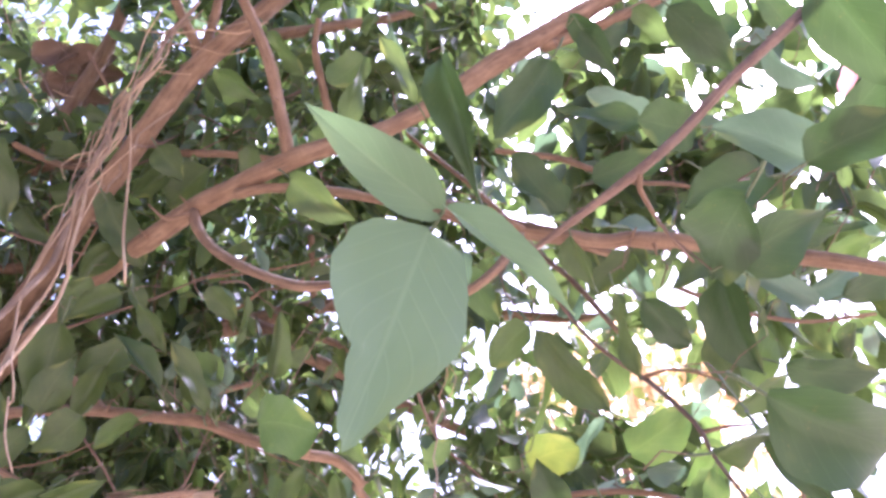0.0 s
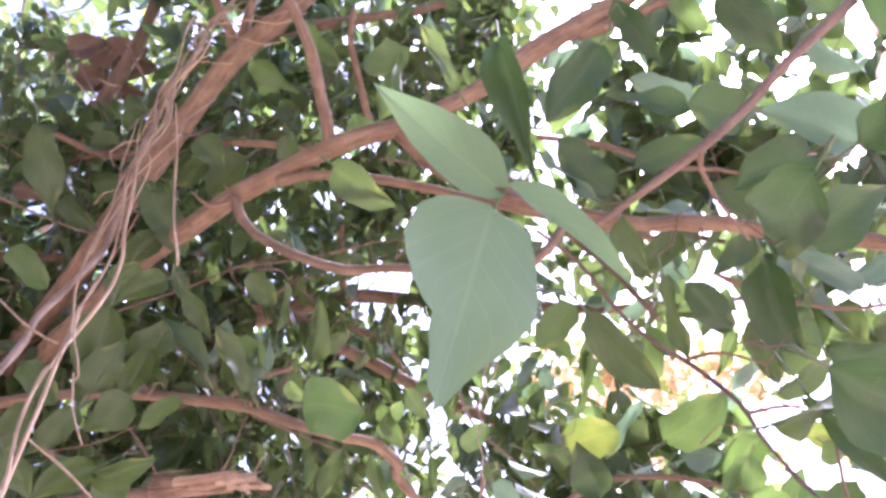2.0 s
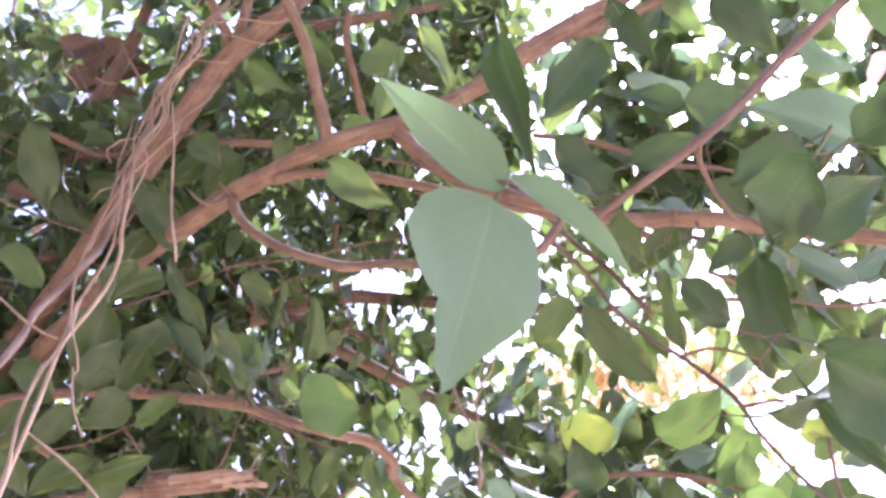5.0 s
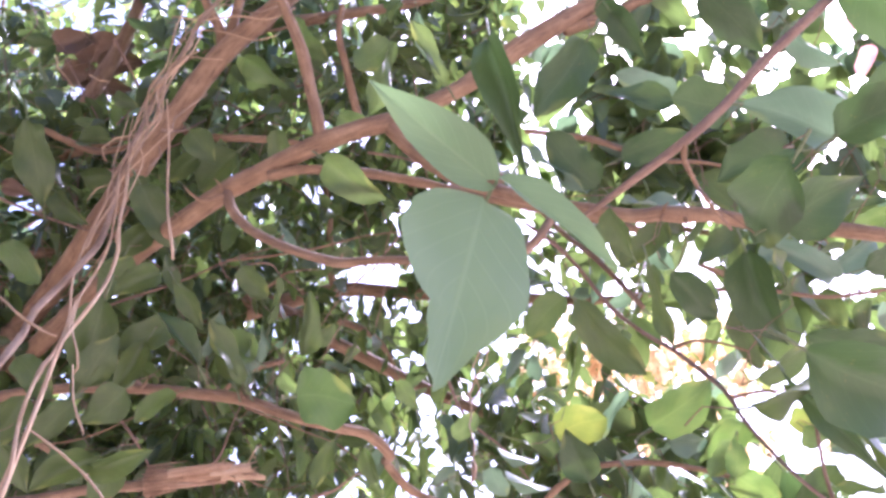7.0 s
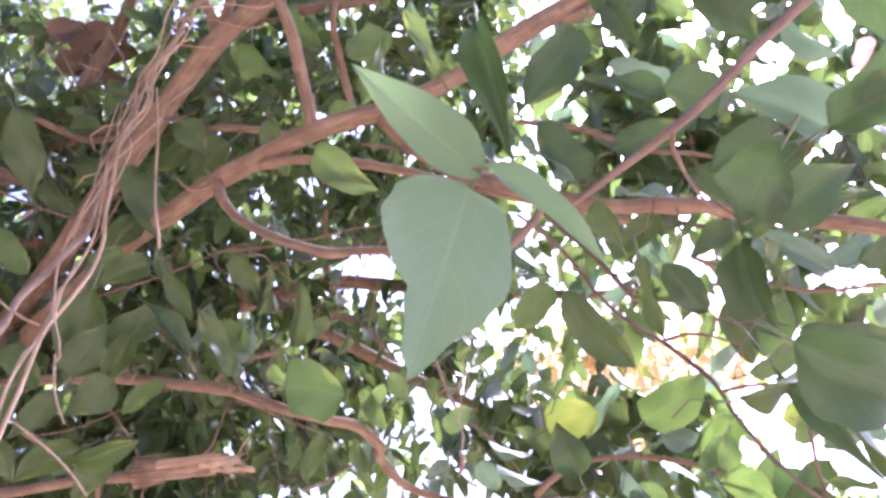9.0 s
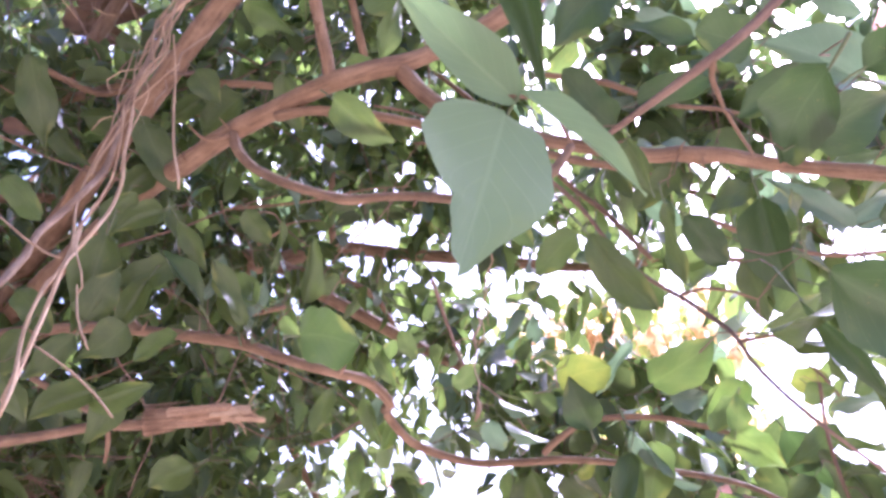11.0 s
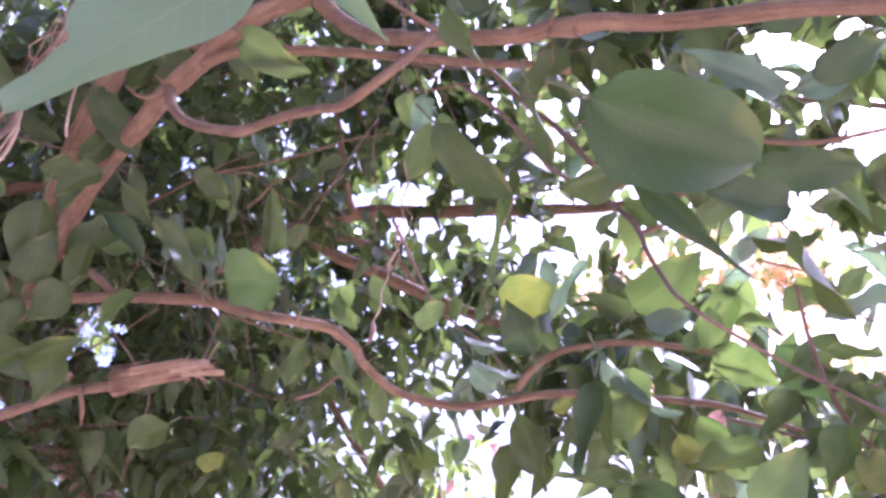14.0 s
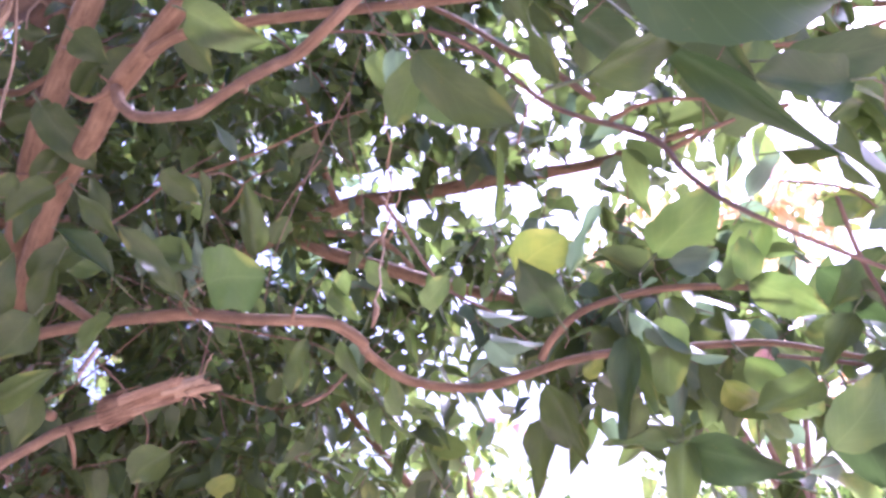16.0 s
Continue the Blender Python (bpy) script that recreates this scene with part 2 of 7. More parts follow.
def branch(name, points, mat, label="", parent=None):
    thick = max(p[3] for p in points)
    if parent is None and thick < 0.02:
        limb_points.extend(q[:3] for q in smooth_path(points, 0.02))
    v, f, u = tube(points, 14 if thick > 0.008 else 9 if thick > 0.003 else 6, 0.006 if thick > 0.004 else 0.01)
    return part(name, mesh_of(name, v, f, u), mat, parent or shrub, label)


limb_points = []
twig_store = {}


def link_twig(start, way):
    """A thin twig that carries a leaf: to the nearest limb where one is close, or back into the crown."""
    near = np.array(limb_points)
    away = np.linalg.norm(near - np.array(start), axis=1)
    k = int(np.argmin(away))
    if away[k] < 0.06:
        end = Vector(near[k])
    else:
        end = start - way * 0.012 + Vector((random.uniform(-0.008, 0.008), 0.03, random.uniform(0.0, 0.012)))
    middle = (start + end) / 2 + Vector((random.uniform(-0.006, 0.006), random.uniform(0, 0.008), random.uniform(-0.003, 0.008)))
    v, f, u = tube([(*start, 0.0003), (*middle, 0.0004), (*end, 0.0005)], 5, 0.02, 0.0)
    twig_store.setdefault(shrub.name, []).append((np.array([tuple(q) for q in v]), f, u))


def half_width(s, shape):
    """Half the blade's width at s of its length, for a broad, a rounded and a narrow leaf."""
    if shape == 0:
        w = 1.95 * s ** 0.5 * (1 - s) ** 1.12
    elif shape == 1:
        w = 1.42 * s ** 0.42 * (1 - s) ** 0.58
    else:
        w = 1.72 * s ** 0.75 * (1 - s) ** 0.85
    return min(w, 1.0) * 0.5


def blade(shape, rows, cols, fold, curl, ripple, seed):
    """A leaf along +y, one unit long and wide, folded along its midrib, curling down, with a rippled edge."""
    verts, faces, uvs = [], [], []
    for i in range(rows + 1):
        s = i / rows
        w = half_width(min(max(s, 0.002), 0.998), shape)
        for j in range(cols + 1):
            u = 2 * j / cols - 1
            x = u * w * (1 + 0.20 * noise.noise(Vector((s * 5, seed * 3.3 + (u > 0) * 9, 0))))
            lift = fold * abs(x) - curl * s * s + ripple * abs(u) * math.sin(9 * s + seed + 1.7 * u) + 0.03 * math.sin(3 * s + seed)
            verts.append((x + 0.11 * math.sin(2.6 * s + seed * 2.3) * s, s, lift))
    c1 = cols + 1
    for i in range(rows):
        for j in range(cols):
            faces.append((i * c1 + j, i * c1 + j + 1, (i + 1) * c1 + j + 1, (i + 1) * c1 + j))
            for jj, ii in ((j, i), (j + 1, i), (j + 1, i + 1), (j, i + 1)):
                uvs.append((0.5 + (jj / cols - 0.5) * 0.96, ii / rows))
    return verts, faces, uvs


BLADES = {}
for shape in range(3):
    for k, (fold, curl, ripple) in enumerate(((0.30, 0.16, 0.05), (0.55, 0.32, 0.065), (0.18, -0.12, 0.07), (0.75, 0.22, 0.05), (0.10, 0.26, 0.09), (0.42, -0.05, 0.06))):
        BLADES[shape, k] = mesh_of("leaf", *blade(shape, 11, 6, fold, curl, ripple, k * 1.9 + shape))
PETIOLE = mesh_of("petiole", *tube([(0, 0.02, 0, 0.016), (0, -0.06, 0.01, 0.017), (0, -0.16, 0.0, 0.019), (0.02, -0.26, -0.03, 0.022)], 5, 0.06, 0.05))
PETIOLE.materials.append(STEM_GREEN)
LEAF_MESHES = {}


def leaf(base, tip, normal, width, mat, shape=0, label="", linked=True):
    """One leaf of the shrub, a part of its own with its stalk."""
    base, tip, n = Vector(base), Vector(tip), Vector(normal).normalized()
    y = (tip - base).normalized()
    n = (n - y * n.dot(y)).normalized()
    length = (tip - base).length
    key = (shape, random.randrange(6), mat.name)
    if key not in LEAF_MESHES:
        LEAF_MESHES[key] = BLADES[key[:2]].copy()
    turn = Matrix((y.cross(n), y, n)).transposed().to_4x4()
    ob = part("leaf", LEAF_MESHES[key], mat, shrub, label)
    ob.matrix_local = Matrix.Translation(base) @ turn @ Matrix.Diagonal((width, length, length, 1))
    part("petiole", PETIOLE, None, ob)
    if linked:
        link_twig(base - y * length * 0.25 - n * length * 0.03, y)
    return ob


# half-widths of the drooping leaf along its length: towards its torn side, and towards its whole side
TORN_OUTLINE = [(0.0, 0.053, 0.053), (0.023, 0.557, 0.244), (0.06, 0.858, 0.446), (0.146, 1.098, 0.666), (0.339, 1.143, 0.865), (0.507, 0.923, 0.952), (0.607, 0.69, 0.925), (0.662, 0.538, 0.861), (0.698, 0.344, 0.794), (0.741, 0.324, 0.726), (0.86, 0.208, 0.367), (0.933, 0.165, 0.2), (0.98, 0.103, 0.115), (1.0, 0.018, 0.018)]


def near_leaf(base, tip, normal, width, fold, curl, torn, seed, label):
    """A large leaf seen close: finely divided, wavy edge, drawn-out tip; one half may be torn away low down."""
    base, tip, n = Vector(base), Vector(tip), Vector(normal).normalized()
    y = (tip - base).normalized()
    n = (n - y * n.dot(y)).normalized()
    length = (tip - base).length
    x = y.cross(n)
    rows, cols = 44, 14
    at, torn_half, whole_half = zip(*TORN_OUTLINE)
    verts, faces, uvs = [], [], []
    for i in range(rows + 1):
        s = (i / rows) ** 1.25
        q = min(max(s, 0.0015), 0.9985)
        w = 1.02 * min(1.0, 1.9 * q ** 0.42 * (1 - q) ** 0.95) * (1 - 0.30 * max(0.0, q - 0.62) / 0.38)
        for j in range(cols + 1):
            u = 2 * j / cols - 1
            if torn:
                ww = float(np.interp(s, at, torn_half if u > 0 else whole_half))
                ragged = 0.055 if u > 0 and 0.62 < s < 0.8 else 0.014
                ww += ragged * noise.noise(Vector((s * (70 if ragged > 0.02 else 16), seed + (u > 0), 5))) * (s < 0.97)
                lobe = 0.0
            else:
                ww = w + 0.02 * noise.noise(Vector((s * 14, seed + (u > 0), 5)))
                lobe = 0.055 * max(0.0, 1 - s / 0.06) * abs(u)
            lift = fold * abs(u) * w * 0.5 - curl * s * s + 0.012 * abs(u) * math.sin(11 * s + seed + u) + 0.010 * math.sin(5 * s + 2 * u + seed)
            bend = 0.0 if torn else 0.05 * math.sin(2.4 * s + seed)
            verts.append(base + x * (u * ww * 0.5 * width + bend * width) + y * ((s - lobe) * length) + n * lift * length)
            if i < rows and j < cols:
                c1 = cols + 1
                faces.append((i * c1 + j, i * c1 + j + 1, (i + 1) * c1 + j + 1, (i + 1) * c1 + j))
                uvs += [(0.5 + (jj / cols - 0.5) * 0.96, (ii / rows) ** 1.25) for jj, ii in ((j, i), (j + 1, i), (j + 1, i + 1), (j, i + 1))]
    return part("leaf", mesh_of("leaf", verts, faces, uvs), LEAF_HERO, shrub, label)


# small leaves of the crown, gathered into one mesh a kind
small = {}
TEMPLATES = [blade(s, 6, 2, f, c, 0.025, k + f * 7) for k, s in enumerate((0, 0, 1, 2)) for f, c in ((0.15, 0.10), (0.45, 0.28))]
TEMPLATES = [(np.array(v), np.array(f), np.array(u)) for v, f, u in TEMPLATES]
rng = np.random.default_rng(7)


def add_small(owner, mat, verts, faces, uvs):
    store = small.setdefault((owner.name, mat.name), [[], [], [], 0])
    store[0].append(verts)
    store[1].append(np.array(faces) + store[3])
    store[2].append(uvs)
    store[3] += len(verts)


def unit(v):
    return v / max(np.linalg.norm(v), 1e-9)


# ways through the crown where the sky shows: a point, a direction and the opening's slope
GAPS = [
    ((0.09, 0.05, 1.45), (-0.628, 0.747, 0.218), 0.030),
    ((0.09, 0.05, 1.45), (-0.633, 0.755, 0.168), 0.022),
    ((0.09, 0.05, 1.45), (-0.614, 0.749, 0.251), 0.018),
    ((0.08, 0.12, 1.45), (-0.122, 0.806, 0.579), 0.020),
    ((0.08, 0.12, 1.45), (-0.037, 0.809, 0.587), 0.022),
    ((0.08, 0.12, 1.45), (0.056, 0.801, 0.595), 0.026),
    ((0.08, 0.12, 1.45), (0.084, 0.853, 0.515), 0.026),
    ((0.08, 0.12, 1.45), (0.148, 0.830, 0.538), 0.023),
    ((0.08, 0.12, 1.45), (0.266, 0.771, 0.579), 0.027),
    ((0.08, 0.12, 1.45), (0.392, 0.785, 0.480), 0.031),
    ((0.09, 0.05, 1.45), (-0.628, 0.747, 0.218), 0.029),
    ((0.06, 0.08, 1.44), (-0.616, 0.762, 0.201), 0.026),
    ((0.09, 0.05, 1.45), (-0.531, 0.796, 0.291), 0.031),
    ((0.06, 0.08, 1.44), (-0.011, 0.997, 0.080), 0.042),
    ((0.06, 0.08, 1.44), (0.063, 0.993, 0.099), 0.035),
    ((-0.03, -0.01, 1.48), (-0.099, 0.887, 0.451), 0.032),
    ((-0.03, -0.01, 1.48), (0.317, 0.889, 0.331), 0.035),
    ((0.10, 0.14, 1.45), (0.187, 0.795, 0.577), 0.027),
    ((0.10, 0.14, 1.45), (0.366, 0.842, 0.398), 0.046),
    ((0.09, 0.05, 1.45), (0.313, 0.761, 0.568), 0.046),
    ((0.09, 0.05, 1.45), (0.034, 0.847, 0.530), 0.035),
    ((0.09, 0.05, 1.45), (0.069, 0.892, 0.447), 0.038),
    ((-0.03, -0.01, 1.48), (0.465, 0.622, 0.630), 0.026),
    ((-0.03, -0.01, 1.48), (0.489, 0.778, 0.395), 0.042),
    ((-0.03, -0.01, 1.48), (0.413, 0.841, 0.349), 0.035),
    ((-0.03, -0.01, 1.48), (0.334, 0.834, 0.440), 0.023),
    ((-0.03, -0.01, 1.48), (0.382, 0.880, 0.283), 0.031),
    ((-0.03, -0.01, 1.48), (-0.435, 0.616, 0.657), 0.035),
    ((0.03, 0.12, 1.41), (0.307, 0.724, 0.618), 0.038),
    ((0.03, 0.12, 1.41), (0.527, 0.787, 0.320), 0.046),
    ((-0.03, -0.01, 1.48), (-0.172, 0.935, 0.311), 0.015),
    ((-0.03, -0.01, 1.48), (-0.265, 0.938, 0.223), 0.012),
    ((-0.03, -0.01, 1.48), (-0.333, 0.804, 0.493), 0.012),
    ((0.06, 0.08, 1.44), (-0.552, 0.792, 0.260), 0.014),
    ((0.06, 0.08, 1.44), (-0.388, 0.888, 0.247), 0.014),
    ((0.12, 0.07, 1.44), (-0.445, 0.745, 0.497), 0.012),
    ((0.12, 0.07, 1.44), (-0.543, 0.797, 0.264), 0.015),
]
GAP_FROM = np.array([g[0] for g in GAPS])
GAP_WAY = np.array([g[1] for g in GAPS])
GAP_WIDE = np.array([g[2] for g in GAPS]) * np.array([0.72 if g[1][2] > 0.47 else 1.0 for g in GAPS])


# bare stretches before the trunk, where no twig grows: a point, a direction, the slope and how far it reaches
BARE = [
    ((-0.03, -0.00, 1.48), (-0.417, 0.653, 0.632), 0.050, 1.87),
    ((0.06, 0.08, 1.44), (-0.578, 0.794, 0.189), 0.030, 1.30),
    ((0.06, 0.08, 1.44), (-0.542, 0.828, 0.144), 0.032, 1.28),
    ((0.06, 0.08, 1.44), (-0.502, 0.859, 0.097), 0.032, 1.26),
    ((0.06, 0.08, 1.44), (-0.465, 0.883, 0.058), 0.032, 1.26),
    ((0.06, 0.08, 1.44), (-0.428, 0.904, 0.018), 0.032, 1.26),
]


def in_gap(p):
    for start, way, wide, reach in BARE:
        d = p - np.array(start)
        along = d @ unit(np.array(way))
        if 0.4 < along < reach and np.linalg.norm(d - along * unit(np.array(way))) < along * wide:
            return True
    d = p - GAP_FROM
    far = (d * GAP_WAY).sum(1)
    off = np.linalg.norm(d - far[:, None] * GAP_WAY, axis=1)
    return bool(np.any((far > 0.5) & (off < far * GAP_WIDE)))


def spray_clump(centre, radius, sprays, size, kinds, owner=None, single=False):
    """Leafy twigs scattered through a ball: each twig carries alternate leaves that hang a little."""
    centre = np.array(centre)
    for _ in range(sprays):
        start = centre + unit(rng.normal(size=3)) * radius * rng.random() ** 0.5
        way = unit(rng.normal(size=3) + np.array([0.25, -0.2, -0.15]))
        length = rng.uniform(0.12, 0.24) * size
        p = start - way * length * 0.5
        bend = rng.normal(size=3) * 0.25 + np.array([0, 0, -0.25])
        n = int(length / (0.021 * size)) + 2
        stem = []
        for i in range(n):
            way = unit(way + bend * 0.12)
            p = p + way * length / n
            stem.append((*p, 0.0009 * size * (1.15 - 0.8 * i / n)))
            if rng.random() < 0.12:
                continue
            out = unit(np.cross(way, rng.normal(size=3)))
            y = unit(out * 0.9 + way * 0.55 + np.array([0, 0, -0.85]) * rng.uniform(0.2, 1.3))
            up = np.array([0, 0, 1.0]) + rng.normal(size=3) * 0.55
            z = unit(up - y * (up @ y))
            x = np.cross(y, z)
            ln = rng.uniform(0.040, 0.070) * size
            wd = ln * rng.uniform(0.58, 0.86)
            v, f, u = TEMPLATES[rng.integers(len(TEMPLATES))]
            at = p + y * 0.010 * size
            if owner is None and in_gap(at + y * ln * 0.5):
                continue
            if single:
                leaf(at, at + y * ln, z, wd, kinds[rng.integers(len(kinds))], int(rng.integers(3)), "", False)
                continue
            add_small(owner or shrub, kinds[rng.integers(len(kinds))], at + v[:, :1] * x * wd + v[:, 1:2] * y * ln + v[:, 2:] * z * ln, f, u)
        v, f, u = tube([stem[0], stem[len(stem) // 2], stem[-1]], 4, 0.05, 0.0)
        v = np.array([tuple(q) for q in v])
        twig_store.setdefault((owner or shrub).name, []).append((v, [tuple(q) for q in f], u))


# ---- ground ----
gm = bmesh.new()
bmesh.ops.create_grid(gm, x_segments=60, y_segments=60, size=1.0)
for v in gm.verts:
    far = max(abs(v.co.x), abs(v.co.y))
    k = 6 * far + 1500 * far ** 6
    d = v.co / max(far, 1e-6)
    v.co = Vector((d.x * k, d.y * k, 0)) if far > 1e-6 else Vector()
    v.co.z = 0.05 * noise.noise(v.co * 0.9) if far < 0.6 else 0.0
ground_mesh = bpy.data.meshes.new("ground")
gm.to_mesh(ground_mesh)
gm.free()
ground = part("ground", ground_mesh, soil)
tagged(ground, "bare dry earth under the shrub", "ground", kind="structure")

# ---- the shrub ----
shrub = tagged(new("shrub"), "large climbing shrub with reddish limbs and dense green leaves", "shrub")
DARK = (LEAF_OLD, LEAF_OLD, LEAF)
DEEP = (LEAF_OLD, LEAF, LEAF_OLD, LEAF_PALE)
NEAR = (LEAF, LEAF, LEAF_OLD, LEAF_OLD, LEAF, LEAF_PALE)
GOLD = (LEAF_YOUNG, LEAF_YELLOW, LEAF)

# limbs
main_limb = branch("limb", [(-0.678, 1.007, 1.821, 0.0147), (-0.559, 0.903, 1.865, 0.0131), (-0.462, 0.808, 1.882, 0.0121), (-0.398, 0.756, 1.905, 0.0117), (-0.331, 0.708, 1.919, 0.0112), (-0.267, 0.657, 1.928, 0.0109), (-0.210, 0.620, 1.933, 0.0105), (-0.153, 0.580, 1.934, 0.0098), (-0.110, 0.573, 1.947, 0.0096), (-0.077, 0.577, 1.961, 0.0092), (-0.042, 0.581, 1.985, 0.0089), (-0.001, 0.582, 2.014, 0.0096), (0.046, 0.581, 2.056, 0.0116), (0.092, 0.583, 2.095, 0.0114), (0.152, 0.589, 2.146, 0.0110), (0.246, 0.601, 2.227, 0.0105)], BARK, "reddish-tan smooth main limb")
vine_limb = branch("limb", [(-0.662, 0.976, 1.878, 0.0163), (-0.596, 0.921, 1.915, 0.0158), (-0.523, 0.846, 1.946, 0.0151), (-0.461, 0.784, 1.987, 0.0145), (-0.415, 0.752, 2.035, 0.0141), (-0.375, 0.730, 2.095, 0.0142), (-0.345, 0.720, 2.153, 0.0145), (-0.313, 0.715, 2.203, 0.0141), (-0.272, 0.711, 2.252, 0.0136), (-0.224, 0.710, 2.317, 0.0128), (-0.148, 0.705, 2.407, 0.0108)], BARK, "tan limb overgrown by dry stems")
upright_branch = branch("branch", [(-0.151, 0.579, 1.936, 0.0074), (-0.155, 0.566, 1.958, 0.0063), (-0.163, 0.561, 1.988, 0.0063), (-0.174, 0.549, 2.030, 0.0064), (-0.187, 0.542, 2.063, 0.0059), (-0.203, 0.534, 2.097, 0.0057), (-0.219, 0.527, 2.131, 0.0055)], BARK, "")
right_branch = branch("branch", [(-0.084, 0.579, 1.956, 0.0087), (-0.055, 0.569, 1.914, 0.0078), (-0.020, 0.539, 1.865, 0.0067), (0.013, 0.505, 1.828, 0.0060), (0.041, 0.484, 1.804, 0.0057), (0.066, 0.464, 1.784, 0.0054), (0.111, 0.443, 1.762, 0.0054), (0.129, 0.438, 1.761, 0.0057), (0.144, 0.434, 1.757, 0.0065), (0.159, 0.430, 1.755, 0.0054), (0.186, 0.424, 1.745, 0.0051), (0.218, 0.412, 1.733, 0.0051), (0.237, 0.401, 1.724, 0.0055), (0.256, 0.388, 1.712, 0.0046), (0.289, 0.372, 1.694, 0.0041)], BARK, "knotty pale-red branch")
low_parallel_branch = branch("branch", [(-0.209, 0.616, 1.920, 0.0059), (-0.169, 0.601, 1.917, 0.0052), (-0.111, 0.600, 1.912, 0.0049), (-0.053, 0.591, 1.894, 0.0045), (0.012, 0.566, 1.859, 0.0040), (0.080, 0.544, 1.826, 0.0038), (0.108, 0.534, 1.814, 0.0034), (0.144, 0.530, 1.800, 0.0036)], BARK, "")
side_branch = branch("branch", [(-0.261, 0.646, 1.917, 0.0061), (-0.247, 0.633, 1.887, 0.0056), (-0.223, 0.617, 1.857, 0.0048), (-0.184, 0.581, 1.819, 0.0047), (-0.150, 0.553, 1.792, 0.0040), (-0.116, 0.530, 1.771, 0.0043), (-0.085, 0.508, 1.761, 0.0036), (-0.056, 0.484, 1.748, 0.0035), (-0.026, 0.455, 1.728, 0.0033), (-0.003, 0.431, 1.710, 0.0033), (0.016, 0.419, 1.711, 0.0032), (0.036, 0.420, 1.729, 0.0031), (0.054, 0.436, 1.763, 0.0031)], BARK, "pale curved side branch with bumpy bark")
low_limb = branch("limb", [(-0.608, 0.852, 1.751, 0.0070), (-0.541, 0.827, 1.755, 0.0066), (-0.480, 0.810, 1.755, 0.0064), (-0.435, 0.805, 1.756, 0.0067), (-0.379, 0.805, 1.754, 0.0064), (-0.310, 0.797, 1.745, 0.0064), (-0.257, 0.798, 1.738, 0.0068), (-0.191, 0.768, 1.709, 0.0057), (-0.141, 0.764, 1.696, 0.0057), (-0.113, 0.786, 1.695, 0.0060), (-0.089, 0.804, 1.677, 0.0057), (-0.096, 0.854, 1.679, 0.0052), (-0.062, 0.884, 1.651, 0.0051), (0.002, 0.891, 1.633, 0.0048), (0.056, 0.857, 1.627, 0.0043), (0.105, 0.816, 1.623, 0.0041), (0.160, 0.789, 1.615, 0.0036), (0.211, 0.779, 1.606, 0.0033), (0.269, 0.771, 1.595, 0.0028), (0.317, 0.765, 1.575, 0.0023), (0.353, 0.757, 1.557, 0.0019), (0.400, 0.753, 1.534, 0.0012)], BARK, "tan lower limb with peeling bark")
low_twig = branch("branch", [(0.080, 0.810, 1.628, 0.0037), (0.093, 0.795, 1.640, 0.0040), (0.122, 0.786, 1.657, 0.0034), (0.158, 0.778, 1.661, 0.0033), (0.201, 0.774, 1.660, 0.0033), (0.252, 0.775, 1.651, 0.0027), (0.302, 0.777, 1.638, 0.0019)], BARK, "")
broken_branch = branch("broken_branch", [(-0.655, 1.010, 1.655, 0.0095), (-0.580, 0.900, 1.640, 0.0080), (-0.486, 0.834, 1.636, 0.0057), (-0.444, 0.811, 1.637, 0.0055), (-0.404, 0.788, 1.638, 0.0054), (-0.375, 0.777, 1.638, 0.0053), (-0.342, 0.766, 1.637, 0.0058), (-0.312, 0.764, 1.641, 0.0064), (-0.283, 0.761, 1.646, 0.0064), (-0.263, 0.760, 1.649, 0.0047), (-0.248, 0.759, 1.650, 0.0018)], BARK, "broken branch with peeling torn bark")
broken_spur = branch("twig", [(-0.375, 0.766, 1.636, 0.0029), (-0.374, 0.771, 1.627, 0.0029), (-0.375, 0.779, 1.614, 0.0023), (-0.378, 0.786, 1.601, 0.0012)], BARK, "")
middle_branch = branch("branch", [(-0.521, 1.299, 1.997, 0.0126), (-0.479, 1.295, 2.046, 0.0152), (-0.402, 1.300, 2.078, 0.0169), (-0.329, 1.308, 2.105, 0.0162), (-0.287, 1.335, 2.131, 0.0154), (-0.224, 1.358, 2.151, 0.0146), (-0.110, 1.375, 2.150, 0.0135), (0.006, 1.373, 2.144, 0.0128), (0.119, 1.372, 2.136, 0.0121), (0.217, 1.368, 2.128, 0.0104), (0.285, 1.303, 2.099, 0.0076), (0.417, 1.294, 2.112, 0.0065), (0.557, 1.273, 2.107, 0.0049)], BARK, "shaded branch deep inside the crown")
middle_low_branch = branch("branch", [(-0.420, 1.287, 2.097, 0.0133), (-0.332, 1.273, 2.060, 0.0129), (-0.268, 1.290, 2.021, 0.0123), (-0.185, 1.319, 1.988, 0.0123), (-0.084, 1.365, 1.948, 0.0118), (-0.001, 1.391, 1.919, 0.0108), (0.071, 1.424, 1.898, 0.0098), (0.155, 1.460, 1.872, 0.0066)], BARK, "")
hanging_stem = branch("branch", [(-0.257, 1.160, 2.271, 0.0048), (-0.249, 1.177, 2.237, 0.0058), (-0.250, 1.211, 2.190, 0.0064), (-0.252, 1.265, 2.147, 0.0071), (-0.246, 1.293, 2.115, 0.0077)], BARK, "")
middle_fork = branch("branch", [(-0.335, 1.280, 2.069, 0.0065), (-0.242, 1.271, 2.046, 0.0074), (-0.166, 1.276, 2.014, 0.0063), (-0.123, 1.305, 1.966, 0.0042)], BARK, "")
